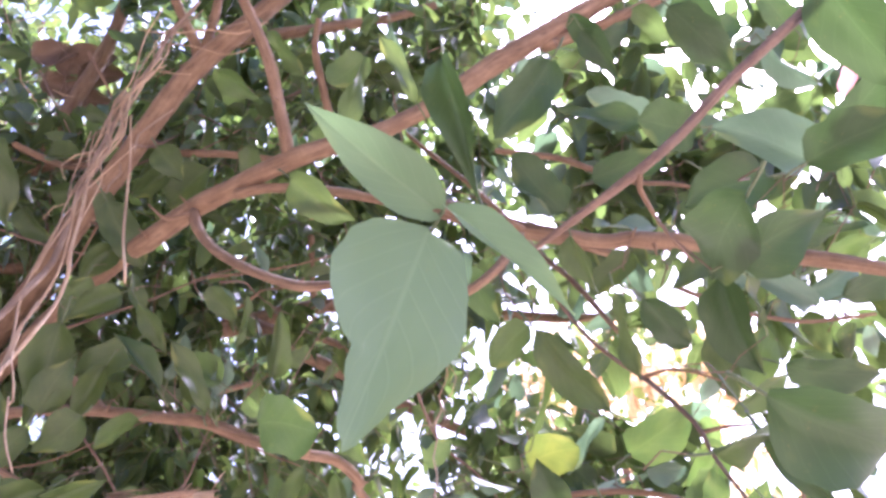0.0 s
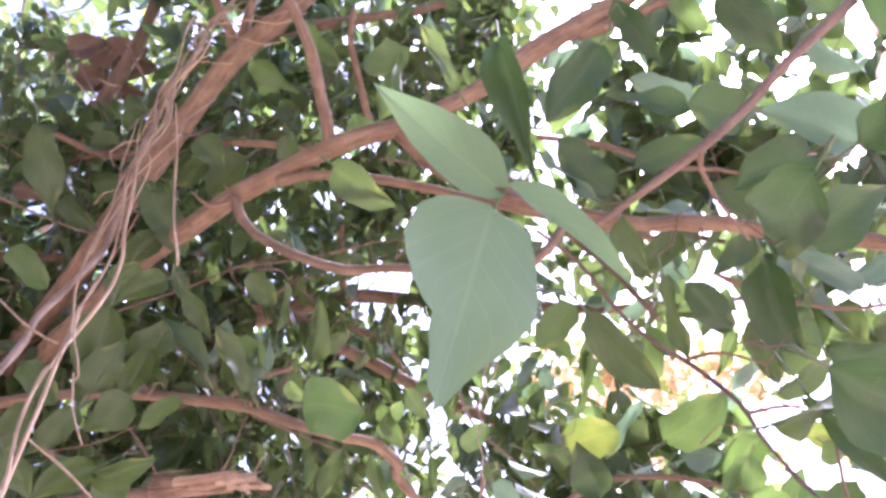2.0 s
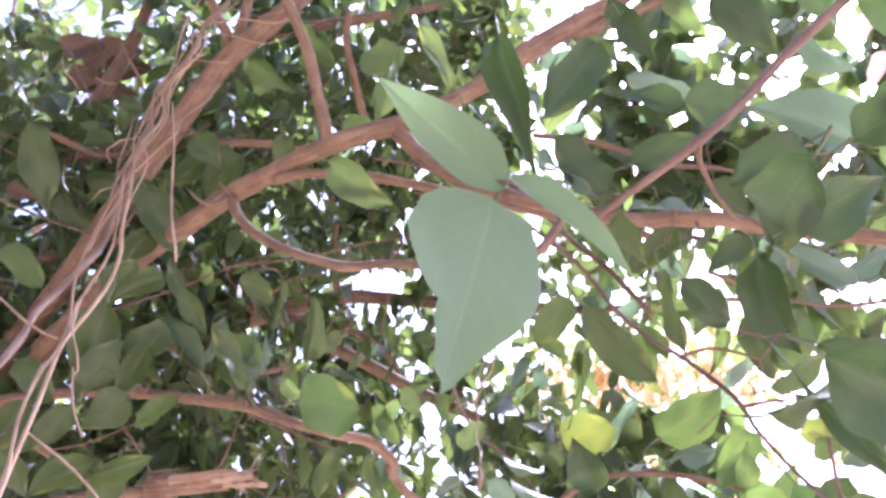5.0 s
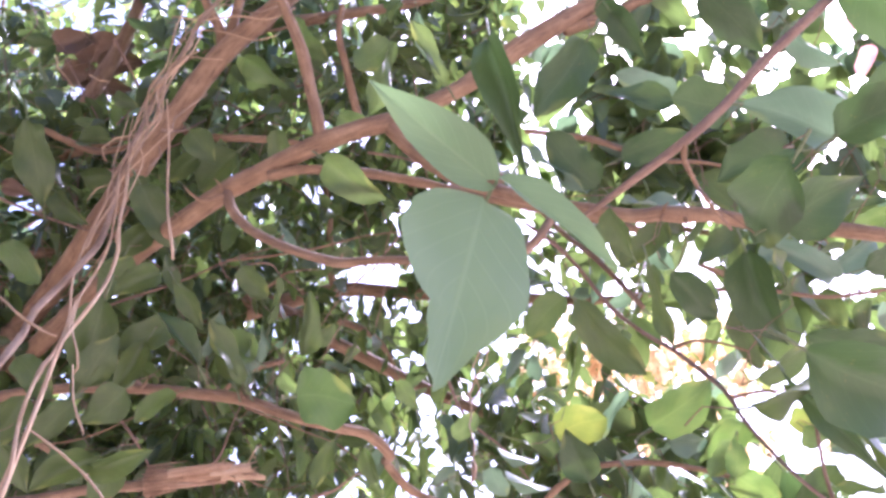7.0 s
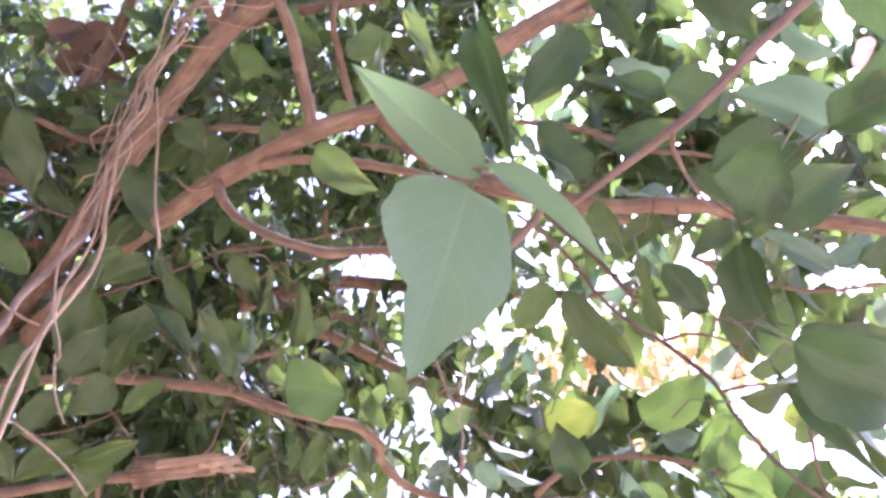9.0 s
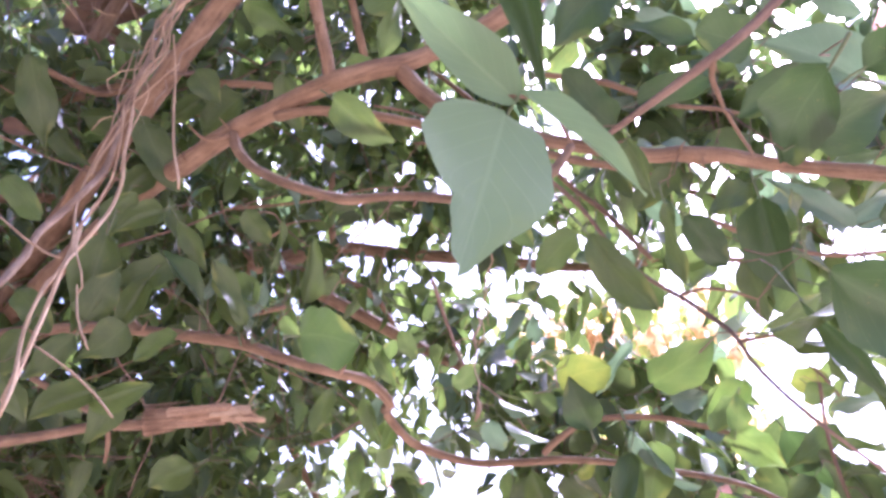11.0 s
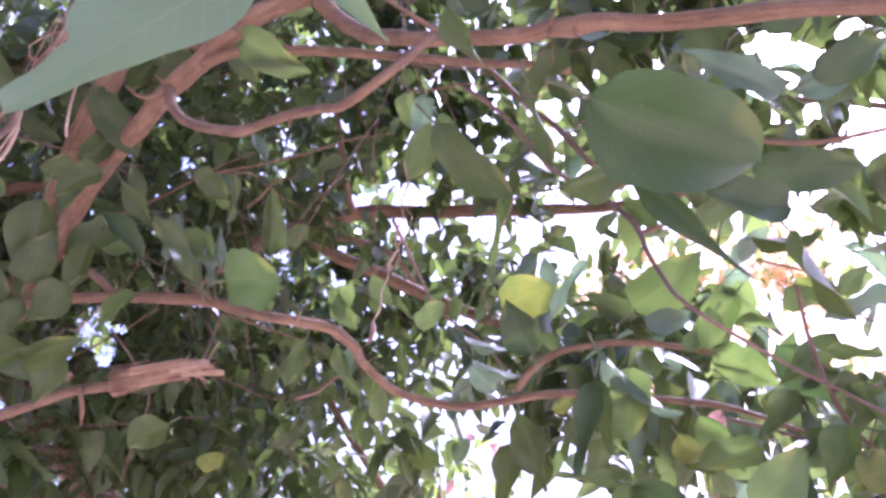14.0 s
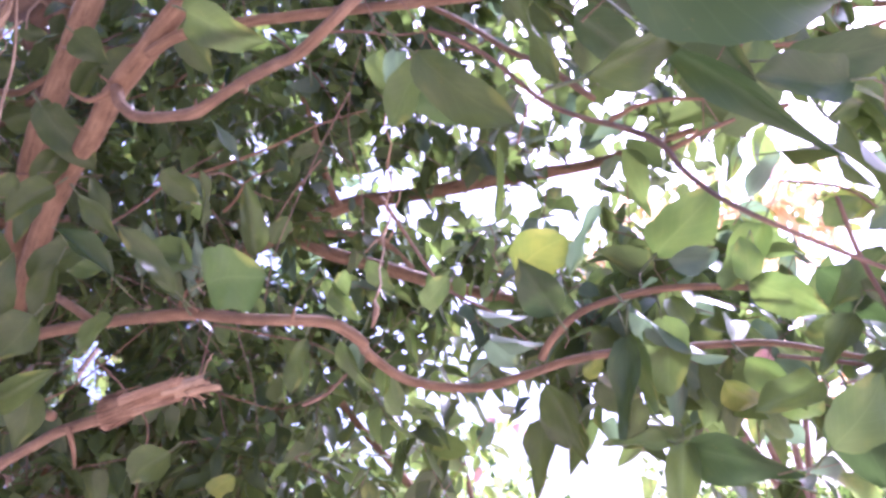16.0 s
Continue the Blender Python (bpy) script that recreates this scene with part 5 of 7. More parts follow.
spray_clump((-0.52, 1.03, 2.68), 0.12, 10, 1.00, NEAR)
spray_clump((-0.52, 1.10, 2.56), 0.12, 10, 1.00, NEAR)
spray_clump((-0.52, 1.17, 2.44), 0.12, 10, 1.00, NEAR)
spray_clump((-0.52, 1.24, 2.31), 0.12, 10, 1.00, NEAR)
spray_clump((-0.60, 1.52, 2.31), 0.12, 10, 1.00, NEAR)
spray_clump((-0.60, 1.60, 2.17), 0.12, 10, 1.00, NEAR)
spray_clump((-0.61, 1.68, 2.03), 0.12, 10, 1.00, NEAR)
spray_clump((-0.52, 1.51, 1.83), 0.12, 10, 1.00, NEAR)
spray_clump((-0.52, 1.57, 1.71), 0.12, 10, 1.00, NEAR)
spray_clump((-0.52, 1.64, 1.59), 0.12, 10, 1.00, NEAR)
spray_clump((-0.52, 1.71, 1.47), 0.12, 10, 1.00, NEAR)
spray_clump((-0.53, 1.78, 1.35), 0.12, 10, 1.00, NEAR)
spray_clump((-0.37, 0.83, 3.04), 0.12, 5, 1.00, NEAR)
spray_clump((-0.37, 0.90, 2.92), 0.12, 5, 1.00, NEAR)
spray_clump((-0.37, 0.97, 2.80), 0.12, 5, 1.00, NEAR)
spray_clump((-0.37, 1.03, 2.68), 0.12, 10, 1.00, NEAR)
spray_clump((-0.37, 1.10, 2.56), 0.12, 10, 1.00, NEAR)
spray_clump((-0.37, 1.17, 2.43), 0.12, 10, 1.00, NEAR)
spray_clump((-0.37, 1.24, 2.31), 0.12, 10, 1.00, NEAR)
spray_clump((-0.43, 1.52, 2.31), 0.12, 7, 1.00, NEAR)
spray_clump((-0.43, 1.60, 2.17), 0.12, 7, 1.00, NEAR)
spray_clump((-0.43, 1.68, 2.03), 0.12, 3, 1.00, NEAR)
spray_clump((-0.37, 1.51, 1.83), 0.12, 3, 1.00, NEAR)
spray_clump((-0.37, 1.57, 1.71), 0.12, 3, 1.00, NEAR)
spray_clump((-0.37, 1.64, 1.59), 0.12, 3, 1.00, NEAR)
spray_clump((-0.37, 1.71, 1.47), 0.12, 3, 1.00, NEAR)
spray_clump((-0.38, 1.78, 1.35), 0.12, 3, 1.00, NEAR)
spray_clump((-0.22, 0.83, 3.04), 0.12, 5, 1.00, NEAR)
spray_clump((-0.22, 0.90, 2.92), 0.12, 5, 1.00, NEAR)
spray_clump((-0.22, 0.97, 2.80), 0.12, 5, 1.00, NEAR)
spray_clump((-0.22, 1.04, 2.68), 0.12, 10, 1.00, NEAR)
spray_clump((-0.22, 1.10, 2.56), 0.12, 10, 1.00, NEAR)
spray_clump((-0.22, 1.17, 2.43), 0.12, 10, 1.00, NEAR)
spray_clump((-0.22, 1.24, 2.31), 0.12, 10, 1.00, NEAR)
spray_clump((-0.25, 1.53, 2.31), 0.12, 7, 1.00, NEAR)
spray_clump((-0.25, 1.60, 2.17), 0.12, 7, 1.00, NEAR)
spray_clump((-0.07, 0.83, 3.04), 0.12, 5, 1.00, NEAR)
spray_clump((-0.07, 0.90, 2.92), 0.12, 5, 1.00, NEAR)
spray_clump((-0.07, 0.97, 2.80), 0.12, 5, 1.00, NEAR)
spray_clump((-0.07, 1.04, 2.68), 0.12, 10, 1.00, NEAR)
spray_clump((-0.07, 1.10, 2.56), 0.12, 10, 1.00, NEAR)
spray_clump((-0.07, 1.17, 2.43), 0.12, 10, 1.00, NEAR)
spray_clump((0.08, 0.83, 3.04), 0.12, 5, 1.00, NEAR)
spray_clump((0.08, 0.90, 2.92), 0.12, 5, 1.00, NEAR)
spray_clump((0.08, 0.97, 2.80), 0.12, 5, 1.00, NEAR)
spray_clump((0.08, 1.04, 2.68), 0.12, 10, 1.00, NEAR)
spray_clump((0.08, 1.10, 2.55), 0.12, 10, 1.00, NEAR)
spray_clump((0.08, 1.17, 2.43), 0.12, 10, 1.00, NEAR)
spray_clump((-1.69, 1.37, 3.40), 0.25, 10, 1.00, DEEP)
spray_clump((-1.69, 1.60, 3.00), 0.25, 10, 1.00, DEEP)
spray_clump((-1.69, 1.71, 2.79), 0.25, 10, 1.00, DEEP)
spray_clump((-1.69, 1.82, 2.59), 0.25, 10, 1.00, DEEP)
spray_clump((-1.70, 1.93, 2.39), 0.25, 10, 1.00, DEEP)
spray_clump((-1.70, 2.05, 2.19), 0.25, 10, 1.00, DEEP)
spray_clump((-1.70, 2.16, 1.98), 0.25, 10, 1.00, DEEP)
spray_clump((-1.70, 2.27, 1.78), 0.25, 10, 1.00, DEEP)
spray_clump((-1.70, 2.39, 1.58), 0.25, 10, 1.00, DEEP)
spray_clump((-1.70, 2.50, 1.38), 0.25, 10, 1.00, DEEP)
spray_clump((-1.44, 1.37, 3.40), 0.25, 10, 1.00, DEEP)
spray_clump((-1.44, 1.60, 2.99), 0.25, 10, 1.00, DEEP)
spray_clump((-1.45, 1.71, 2.79), 0.25, 10, 1.00, DEEP)
spray_clump((-1.45, 1.82, 2.59), 0.25, 10, 1.00, DEEP)
spray_clump((-1.45, 1.94, 2.39), 0.25, 10, 1.00, DEEP)
spray_clump((-1.45, 2.05, 2.19), 0.25, 10, 1.00, DEEP)
spray_clump((-1.45, 2.16, 1.98), 0.25, 10, 1.00, DEEP)
spray_clump((-1.45, 2.27, 1.78), 0.25, 10, 1.00, DEEP)
spray_clump((-1.45, 2.39, 1.58), 0.25, 10, 1.00, DEEP)
spray_clump((-1.45, 2.50, 1.38), 0.25, 10, 1.00, DEEP)
spray_clump((-1.19, 1.37, 3.40), 0.25, 10, 1.00, DEEP)
spray_clump((-1.20, 1.60, 2.99), 0.25, 10, 1.00, DEEP)
spray_clump((-1.20, 1.71, 2.79), 0.25, 10, 1.00, DEEP)
spray_clump((-1.20, 1.82, 2.59), 0.25, 10, 1.00, DEEP)
spray_clump((-1.20, 1.94, 2.39), 0.25, 10, 1.00, DEEP)
spray_clump((-1.20, 2.05, 2.19), 0.25, 10, 1.00, DEEP)
spray_clump((-1.20, 2.16, 1.98), 0.25, 10, 1.00, DEEP)
spray_clump((-1.20, 2.28, 1.78), 0.25, 10, 1.00, DEEP)
spray_clump((-1.20, 2.39, 1.58), 0.25, 10, 1.00, DEEP)
spray_clump((-1.20, 2.50, 1.38), 0.25, 10, 1.00, DEEP)
spray_clump((-0.95, 1.37, 3.40), 0.25, 10, 1.00, DEEP)
spray_clump((-0.95, 1.49, 3.20), 0.25, 10, 1.00, DEEP)
spray_clump((-0.95, 1.60, 2.99), 0.25, 10, 1.00, DEEP)
spray_clump((-0.95, 1.71, 2.79), 0.25, 10, 1.00, DEEP)
spray_clump((-0.95, 1.83, 2.59), 0.25, 10, 1.00, DEEP)
spray_clump((-0.95, 1.94, 2.39), 0.25, 10, 1.00, DEEP)
spray_clump((-0.95, 2.05, 2.19), 0.25, 10, 1.00, DEEP)
spray_clump((-0.95, 2.16, 1.98), 0.25, 10, 1.00, DEEP)
spray_clump((-0.95, 2.28, 1.78), 0.25, 10, 1.00, DEEP)
spray_clump((-0.96, 2.39, 1.58), 0.25, 10, 1.00, DEEP)
spray_clump((-0.96, 2.50, 1.38), 0.25, 10, 1.00, DEEP)
spray_clump((-0.70, 1.38, 3.40), 0.25, 10, 1.00, DEEP)
spray_clump((-0.70, 1.49, 3.20), 0.25, 10, 1.00, DEEP)
spray_clump((-0.70, 1.60, 2.99), 0.25, 10, 1.00, DEEP)
spray_clump((-0.70, 1.71, 2.79), 0.25, 10, 1.00, DEEP)
spray_clump((-0.70, 1.83, 2.59), 0.25, 10, 1.00, DEEP)
spray_clump((-0.70, 1.94, 2.39), 0.25, 10, 1.00, DEEP)
spray_clump((-0.70, 2.05, 2.18), 0.25, 10, 1.00, DEEP)
spray_clump((-0.71, 2.17, 1.98), 0.25, 10, 1.00, DEEP)
spray_clump((-0.71, 2.28, 1.78), 0.25, 10, 1.00, DEEP)
spray_clump((-0.71, 2.39, 1.58), 0.25, 10, 1.00, DEEP)
spray_clump((-0.71, 2.50, 1.38), 0.25, 10, 1.00, DEEP)
spray_clump((-0.45, 1.38, 3.40), 0.25, 10, 1.00, DEEP)
spray_clump((-0.45, 1.49, 3.19), 0.25, 10, 1.00, DEEP)
spray_clump((-0.45, 1.60, 2.99), 0.25, 10, 1.00, DEEP)
spray_clump((-0.45, 1.72, 2.79), 0.25, 10, 1.00, DEEP)
spray_clump((-0.45, 1.83, 2.59), 0.25, 10, 1.00, DEEP)
spray_clump((-0.46, 1.94, 2.39), 0.25, 10, 1.00, DEEP)
spray_clump((-0.62, 0.98, 1.85), 0.07, 6, 0.78, DARK)
spray_clump((-0.54, 1.03, 1.77), 0.07, 7, 0.78, DARK)
spray_clump((-0.42, 1.03, 1.75), 0.07, 7, 0.78, DARK)
spray_clump((-0.33, 1.06, 1.70), 0.07, 7, 0.78, DARK)
spray_clump((-0.21, 1.06, 1.71), 0.07, 5, 0.78, DARK)
spray_clump((-0.46, 0.96, 1.88), 0.07, 6, 0.78, DARK)
spray_clump((-0.62, 1.07, 1.68), 0.07, 7, 0.78, DARK)
spray_clump((-0.49, 1.08, 1.67), 0.07, 8, 0.78, DARK)
spray_clump((-0.34, 1.09, 1.65), 0.07, 8, 0.78, DARK)
spray_clump((-0.25, 1.12, 1.60), 0.07, 6, 0.78, DARK)
spray_clump((-0.60, 1.12, 1.59), 0.07, 8, 0.78, DARK)
spray_clump((-0.42, 1.14, 1.56), 0.07, 8, 0.78, DARK)
spray_clump((-0.58, 0.86, 2.07), 0.07, 6, 0.78, DARK)
spray_clump((-0.61, 0.80, 2.18), 0.07, 6, 0.78, DARK)
spray_clump((-0.27, 0.81, 2.16), 0.07, 6, 0.78, DARK)
spray_clump((-0.14, 0.78, 2.22), 0.07, 7, 0.78, DARK)
spray_clump((-0.05, 0.75, 2.26), 0.07, 7, 0.78, DARK)
spray_clump((0.03, 0.74, 2.29), 0.07, 6, 0.78, DARK)
spray_clump((-0.36, 0.79, 2.20), 0.07, 5, 0.78, DARK)
spray_clump((-0.57, 1.18, 1.49), 0.07, 7, 0.78, DARK)
spray_clump((-0.40, 1.19, 1.47), 0.07, 7, 0.78, DARK)
spray_clump((-0.26, 1.17, 1.51), 0.07, 5, 0.78, DARK)
spray_clump((-0.54, 1.39, 2.28), 0.09, 5, 1.00, DEEP)
spray_clump((-0.42, 1.42, 2.24), 0.09, 6, 1.00, DEEP)
spray_clump((-0.60, 1.52, 2.05), 0.09, 6, 1.00, DEEP)
spray_clump((-0.45, 1.51, 2.08), 0.09, 6, 1.00, DEEP)
spray_clump((-0.34, 1.53, 2.03), 0.09, 5, 1.00, DEEP)
spray_clump((-0.26, 1.51, 2.08), 0.09, 4, 1.00, DEEP)
spray_clump((-0.49, 1.59, 1.92), 0.09, 6, 1.00, DEEP)
spray_clump((-0.36, 1.60, 1.90), 0.09, 4, 1.00, DEEP)
spray_clump((-0.64, 1.43, 2.21), 0.09, 6, 1.00, DEEP)

# small leaves among the limbs
spray_clump((-0.83, 0.87, 2.31), 0.06, 3, 0.72, DARK)
spray_clump((-0.83, 0.92, 2.22), 0.06, 3, 0.72, DARK)
spray_clump((-0.83, 0.97, 2.14), 0.06, 3, 0.72, DARK)
spray_clump((-0.83, 1.02, 2.05), 0.06, 3, 0.72, DARK)
spray_clump((-0.83, 1.06, 1.96), 0.06, 3, 0.72, DARK)
spray_clump((-0.83, 1.11, 1.88), 0.06, 3, 0.72, DARK)
spray_clump((-0.83, 1.16, 1.79), 0.06, 3, 0.72, DARK)
spray_clump((-0.83, 1.21, 1.70), 0.06, 3, 0.72, DARK)
spray_clump((-0.74, 0.87, 2.31), 0.06, 3, 0.72, DARK)
spray_clump((-0.74, 0.92, 2.22), 0.06, 3, 0.72, DARK)
spray_clump((-0.74, 0.97, 2.14), 0.06, 3, 0.72, DARK)
spray_clump((-0.74, 1.02, 2.05), 0.06, 3, 0.72, DARK)
spray_clump((-0.74, 1.07, 1.96), 0.06, 3, 0.72, DARK)
spray_clump((-0.74, 1.11, 1.88), 0.06, 3, 0.72, DARK)
spray_clump((-0.74, 1.16, 1.79), 0.06, 3, 0.72, DARK)
spray_clump((-0.74, 1.21, 1.70), 0.06, 3, 0.72, DARK)
spray_clump((-0.64, 0.87, 2.31), 0.06, 3, 0.72, DARK)
spray_clump((-0.64, 0.92, 2.22), 0.06, 3, 0.72, DARK)
spray_clump((-0.64, 0.97, 2.14), 0.06, 3, 0.72, DARK)
spray_clump((-0.64, 1.02, 2.05), 0.06, 3, 0.72, DARK)
spray_clump((-0.64, 1.07, 1.96), 0.06, 3, 0.72, DARK)
spray_clump((-0.64, 1.11, 1.88), 0.06, 3, 0.72, DARK)
spray_clump((-0.64, 1.16, 1.79), 0.06, 3, 0.72, DARK)
spray_clump((-0.64, 1.21, 1.70), 0.06, 3, 0.72, DARK)
spray_clump((-0.55, 0.87, 2.31), 0.06, 3, 0.72, DARK)
spray_clump((-0.55, 0.92, 2.22), 0.06, 3, 0.72, DARK)
spray_clump((-0.55, 0.97, 2.14), 0.06, 3, 0.72, DARK)
spray_clump((-0.55, 1.02, 2.05), 0.06, 3, 0.72, DARK)
spray_clump((-0.55, 1.07, 1.96), 0.06, 3, 0.72, DARK)
spray_clump((-0.55, 1.12, 1.87), 0.06, 3, 0.72, DARK)
spray_clump((-0.55, 1.16, 1.79), 0.06, 3, 0.72, DARK)
spray_clump((-0.55, 1.21, 1.70), 0.06, 3, 0.72, DARK)
spray_clump((-0.45, 0.87, 2.31), 0.06, 3, 0.72, DARK)
spray_clump((-0.45, 0.92, 2.22), 0.06, 3, 0.72, DARK)
spray_clump((-0.45, 0.97, 2.14), 0.06, 3, 0.72, DARK)
spray_clump((-0.45, 1.02, 2.05), 0.06, 3, 0.72, DARK)
spray_clump((-0.45, 1.07, 1.96), 0.06, 3, 0.72, DARK)
spray_clump((-0.45, 1.12, 1.87), 0.06, 3, 0.72, DARK)
spray_clump((-0.45, 1.16, 1.79), 0.06, 3, 0.72, DARK)
spray_clump((-0.45, 1.21, 1.70), 0.06, 3, 0.72, DARK)
spray_clump((-0.36, 0.87, 2.31), 0.06, 3, 0.72, DARK)
spray_clump((-0.36, 0.92, 2.22), 0.06, 3, 0.72, DARK)
spray_clump((-0.36, 0.97, 2.14), 0.06, 3, 0.72, DARK)
spray_clump((-0.36, 1.02, 2.05), 0.06, 3, 0.72, DARK)
spray_clump((-0.36, 1.07, 1.96), 0.06, 3, 0.72, DARK)
spray_clump((-0.36, 1.12, 1.87), 0.06, 3, 0.72, DARK)
spray_clump((-0.36, 1.16, 1.79), 0.06, 3, 0.72, DARK)
spray_clump((-0.36, 1.21, 1.70), 0.06, 3, 0.72, DARK)
spray_clump((-0.26, 0.87, 2.31), 0.06, 3, 0.72, DARK)
spray_clump((-0.26, 0.92, 2.22), 0.06, 3, 0.72, DARK)
spray_clump((-0.26, 0.97, 2.14), 0.06, 3, 0.72, DARK)
spray_clump((-0.26, 1.02, 2.05), 0.06, 3, 0.72, DARK)
spray_clump((-0.26, 1.07, 1.96), 0.06, 3, 0.72, DARK)
spray_clump((-0.16, 0.87, 2.31), 0.06, 3, 0.72, DARK)
spray_clump((-0.16, 0.92, 2.22), 0.06, 3, 0.72, DARK)
spray_clump((-0.17, 0.97, 2.14), 0.06, 3, 0.72, DARK)
spray_clump((-0.17, 1.02, 2.05), 0.06, 3, 0.72, DARK)
spray_clump((-0.17, 1.07, 1.96), 0.06, 3, 0.72, DARK)
spray_clump((-0.73, 1.00, 1.92), 0.05, 3, 0.70, DARK)
spray_clump((-0.74, 1.03, 1.83), 0.05, 3, 0.70, DARK)
spray_clump((-0.74, 1.07, 1.74), 0.05, 3, 0.70, DARK)
spray_clump((-0.75, 1.10, 1.64), 0.05, 3, 0.70, DARK)
spray_clump((-0.75, 1.13, 1.55), 0.05, 3, 0.70, DARK)
spray_clump((-0.64, 1.01, 1.92), 0.05, 3, 0.70, DARK)
spray_clump((-0.64, 1.05, 1.83), 0.05, 3, 0.70, DARK)
spray_clump((-0.65, 1.08, 1.73), 0.05, 3, 0.70, DARK)
spray_clump((-0.65, 1.11, 1.64), 0.05, 3, 0.70, DARK)
spray_clump((-0.66, 1.15, 1.55), 0.05, 3, 0.70, DARK)
spray_clump((-0.54, 1.03, 1.92), 0.05, 3, 0.70, DARK)
spray_clump((-0.55, 1.06, 1.83), 0.05, 3, 0.70, DARK)
spray_clump((-0.55, 1.09, 1.73), 0.05, 3, 0.70, DARK)
spray_clump((-0.56, 1.13, 1.64), 0.05, 3, 0.70, DARK)
spray_clump((-0.57, 1.16, 1.55), 0.05, 3, 0.70, DARK)
spray_clump((-0.45, 1.04, 1.92), 0.05, 3, 0.70, DARK)
spray_clump((-0.45, 1.07, 1.82), 0.05, 3, 0.70, DARK)
spray_clump((-0.46, 1.11, 1.73), 0.05, 3, 0.70, DARK)
spray_clump((-0.47, 1.14, 1.64), 0.05, 3, 0.70, DARK)
spray_clump((-0.47, 1.17, 1.54), 0.05, 3, 0.70, DARK)
spray_clump((-0.35, 1.05, 1.92), 0.05, 3, 0.70, DARK)
spray_clump((-0.36, 1.09, 1.82), 0.05, 3, 0.70, DARK)
spray_clump((-0.37, 1.12, 1.73), 0.05, 3, 0.70, DARK)
spray_clump((-0.37, 1.15, 1.64), 0.05, 3, 0.70, DARK)
spray_clump((-0.38, 1.19, 1.54), 0.05, 3, 0.70, DARK)
spray_clump((-0.57, 1.63, 2.11), 0.06, 3, 0.85, DARK)
spray_clump((-0.57, 1.66, 2.02), 0.06, 3, 0.85, DARK)
spray_clump((-0.58, 1.70, 1.93), 0.06, 3, 0.85, DARK)
spray_clump((-0.46, 1.65, 2.10), 0.06, 3, 0.85, DARK)
spray_clump((-0.46, 1.68, 2.02), 0.06, 3, 0.85, DARK)
spray_clump((-0.47, 1.71, 1.93), 0.06, 3, 0.85, DARK)
spray_clump((-0.35, 1.66, 2.10), 0.06, 3, 0.85, DARK)
spray_clump((-0.36, 1.69, 2.01), 0.06, 3, 0.85, DARK)
spray_clump((-0.36, 1.73, 1.92), 0.06, 3, 0.85, DARK)
spray_clump((-0.25, 1.68, 2.10), 0.06, 3, 0.85, DARK)
spray_clump((-0.25, 1.71, 2.01), 0.06, 3, 0.85, DARK)
spray_clump((-0.26, 1.74, 1.92), 0.06, 3, 0.85, DARK)
spray_clump((-0.14, 1.69, 2.10), 0.06, 3, 0.85, DARK)
spray_clump((-0.14, 1.73, 2.01), 0.06, 3, 0.85, DARK)
spray_clump((-0.15, 1.76, 1.92), 0.06, 3, 0.85, DARK)
spray_clump((-0.84, 1.41, 2.54), 0.07, 3, 0.90, DARK)
spray_clump((-0.84, 1.45, 2.45), 0.07, 3, 0.90, DARK)
spray_clump((-0.83, 1.49, 2.36), 0.07, 3, 0.90, DARK)
spray_clump((-0.82, 1.53, 2.27), 0.07, 3, 0.90, DARK)
spray_clump((-0.72, 1.40, 2.54), 0.07, 3, 0.90, DARK)
spray_clump((-0.71, 1.44, 2.45), 0.07, 3, 0.90, DARK)
spray_clump((-0.71, 1.48, 2.37), 0.07, 3, 0.90, DARK)
spray_clump((-0.70, 1.52, 2.28), 0.07, 3, 0.90, DARK)
spray_clump((-0.60, 1.39, 2.55), 0.07, 3, 0.90, DARK)
spray_clump((-0.59, 1.43, 2.46), 0.07, 3, 0.90, DARK)
spray_clump((-0.58, 1.47, 2.37), 0.07, 3, 0.90, DARK)
spray_clump((-0.58, 1.51, 2.28), 0.07, 3, 0.90, DARK)
spray_clump((-0.47, 1.38, 2.55), 0.07, 3, 0.90, DARK)
spray_clump((-0.47, 1.42, 2.46), 0.07, 3, 0.90, DARK)
spray_clump((-0.46, 1.46, 2.37), 0.07, 3, 0.90, DARK)
spray_clump((-0.45, 1.51, 2.29), 0.07, 3, 0.90, DARK)
spray_clump((-0.02, 1.29, 2.34), 0.04, 1, 0.95, DARK)
spray_clump((-0.01, 1.33, 2.26), 0.04, 1, 0.95, DARK)
spray_clump((-0.01, 1.36, 2.19), 0.04, 1, 0.95, DARK)
spray_clump((-0.00, 1.40, 2.11), 0.04, 1, 0.95, DARK)
spray_clump((0.06, 1.28, 2.34), 0.04, 1, 0.95, DARK)
spray_clump((0.07, 1.32, 2.27), 0.04, 1, 0.95, DARK)
spray_clump((0.08, 1.35, 2.19), 0.04, 1, 0.95, DARK)
spray_clump((0.08, 1.39, 2.12), 0.04, 1, 0.95, DARK)
spray_clump((0.15, 1.28, 2.35), 0.04, 1, 0.95, DARK)
spray_clump((0.15, 1.31, 2.27), 0.04, 1, 0.95, DARK)
spray_clump((0.16, 1.35, 2.20), 0.04, 1, 0.95, DARK)
spray_clump((0.16, 1.38, 2.12), 0.04, 1, 0.95, DARK)
spray_clump((0.23, 1.27, 2.35), 0.04, 1, 0.95, DARK)
spray_clump((0.24, 1.31, 2.27), 0.04, 1, 0.95, DARK)
spray_clump((0.24, 1.34, 2.20), 0.04, 1, 0.95, DARK)
spray_clump((0.25, 1.38, 2.12), 0.04, 1, 0.95, DARK)
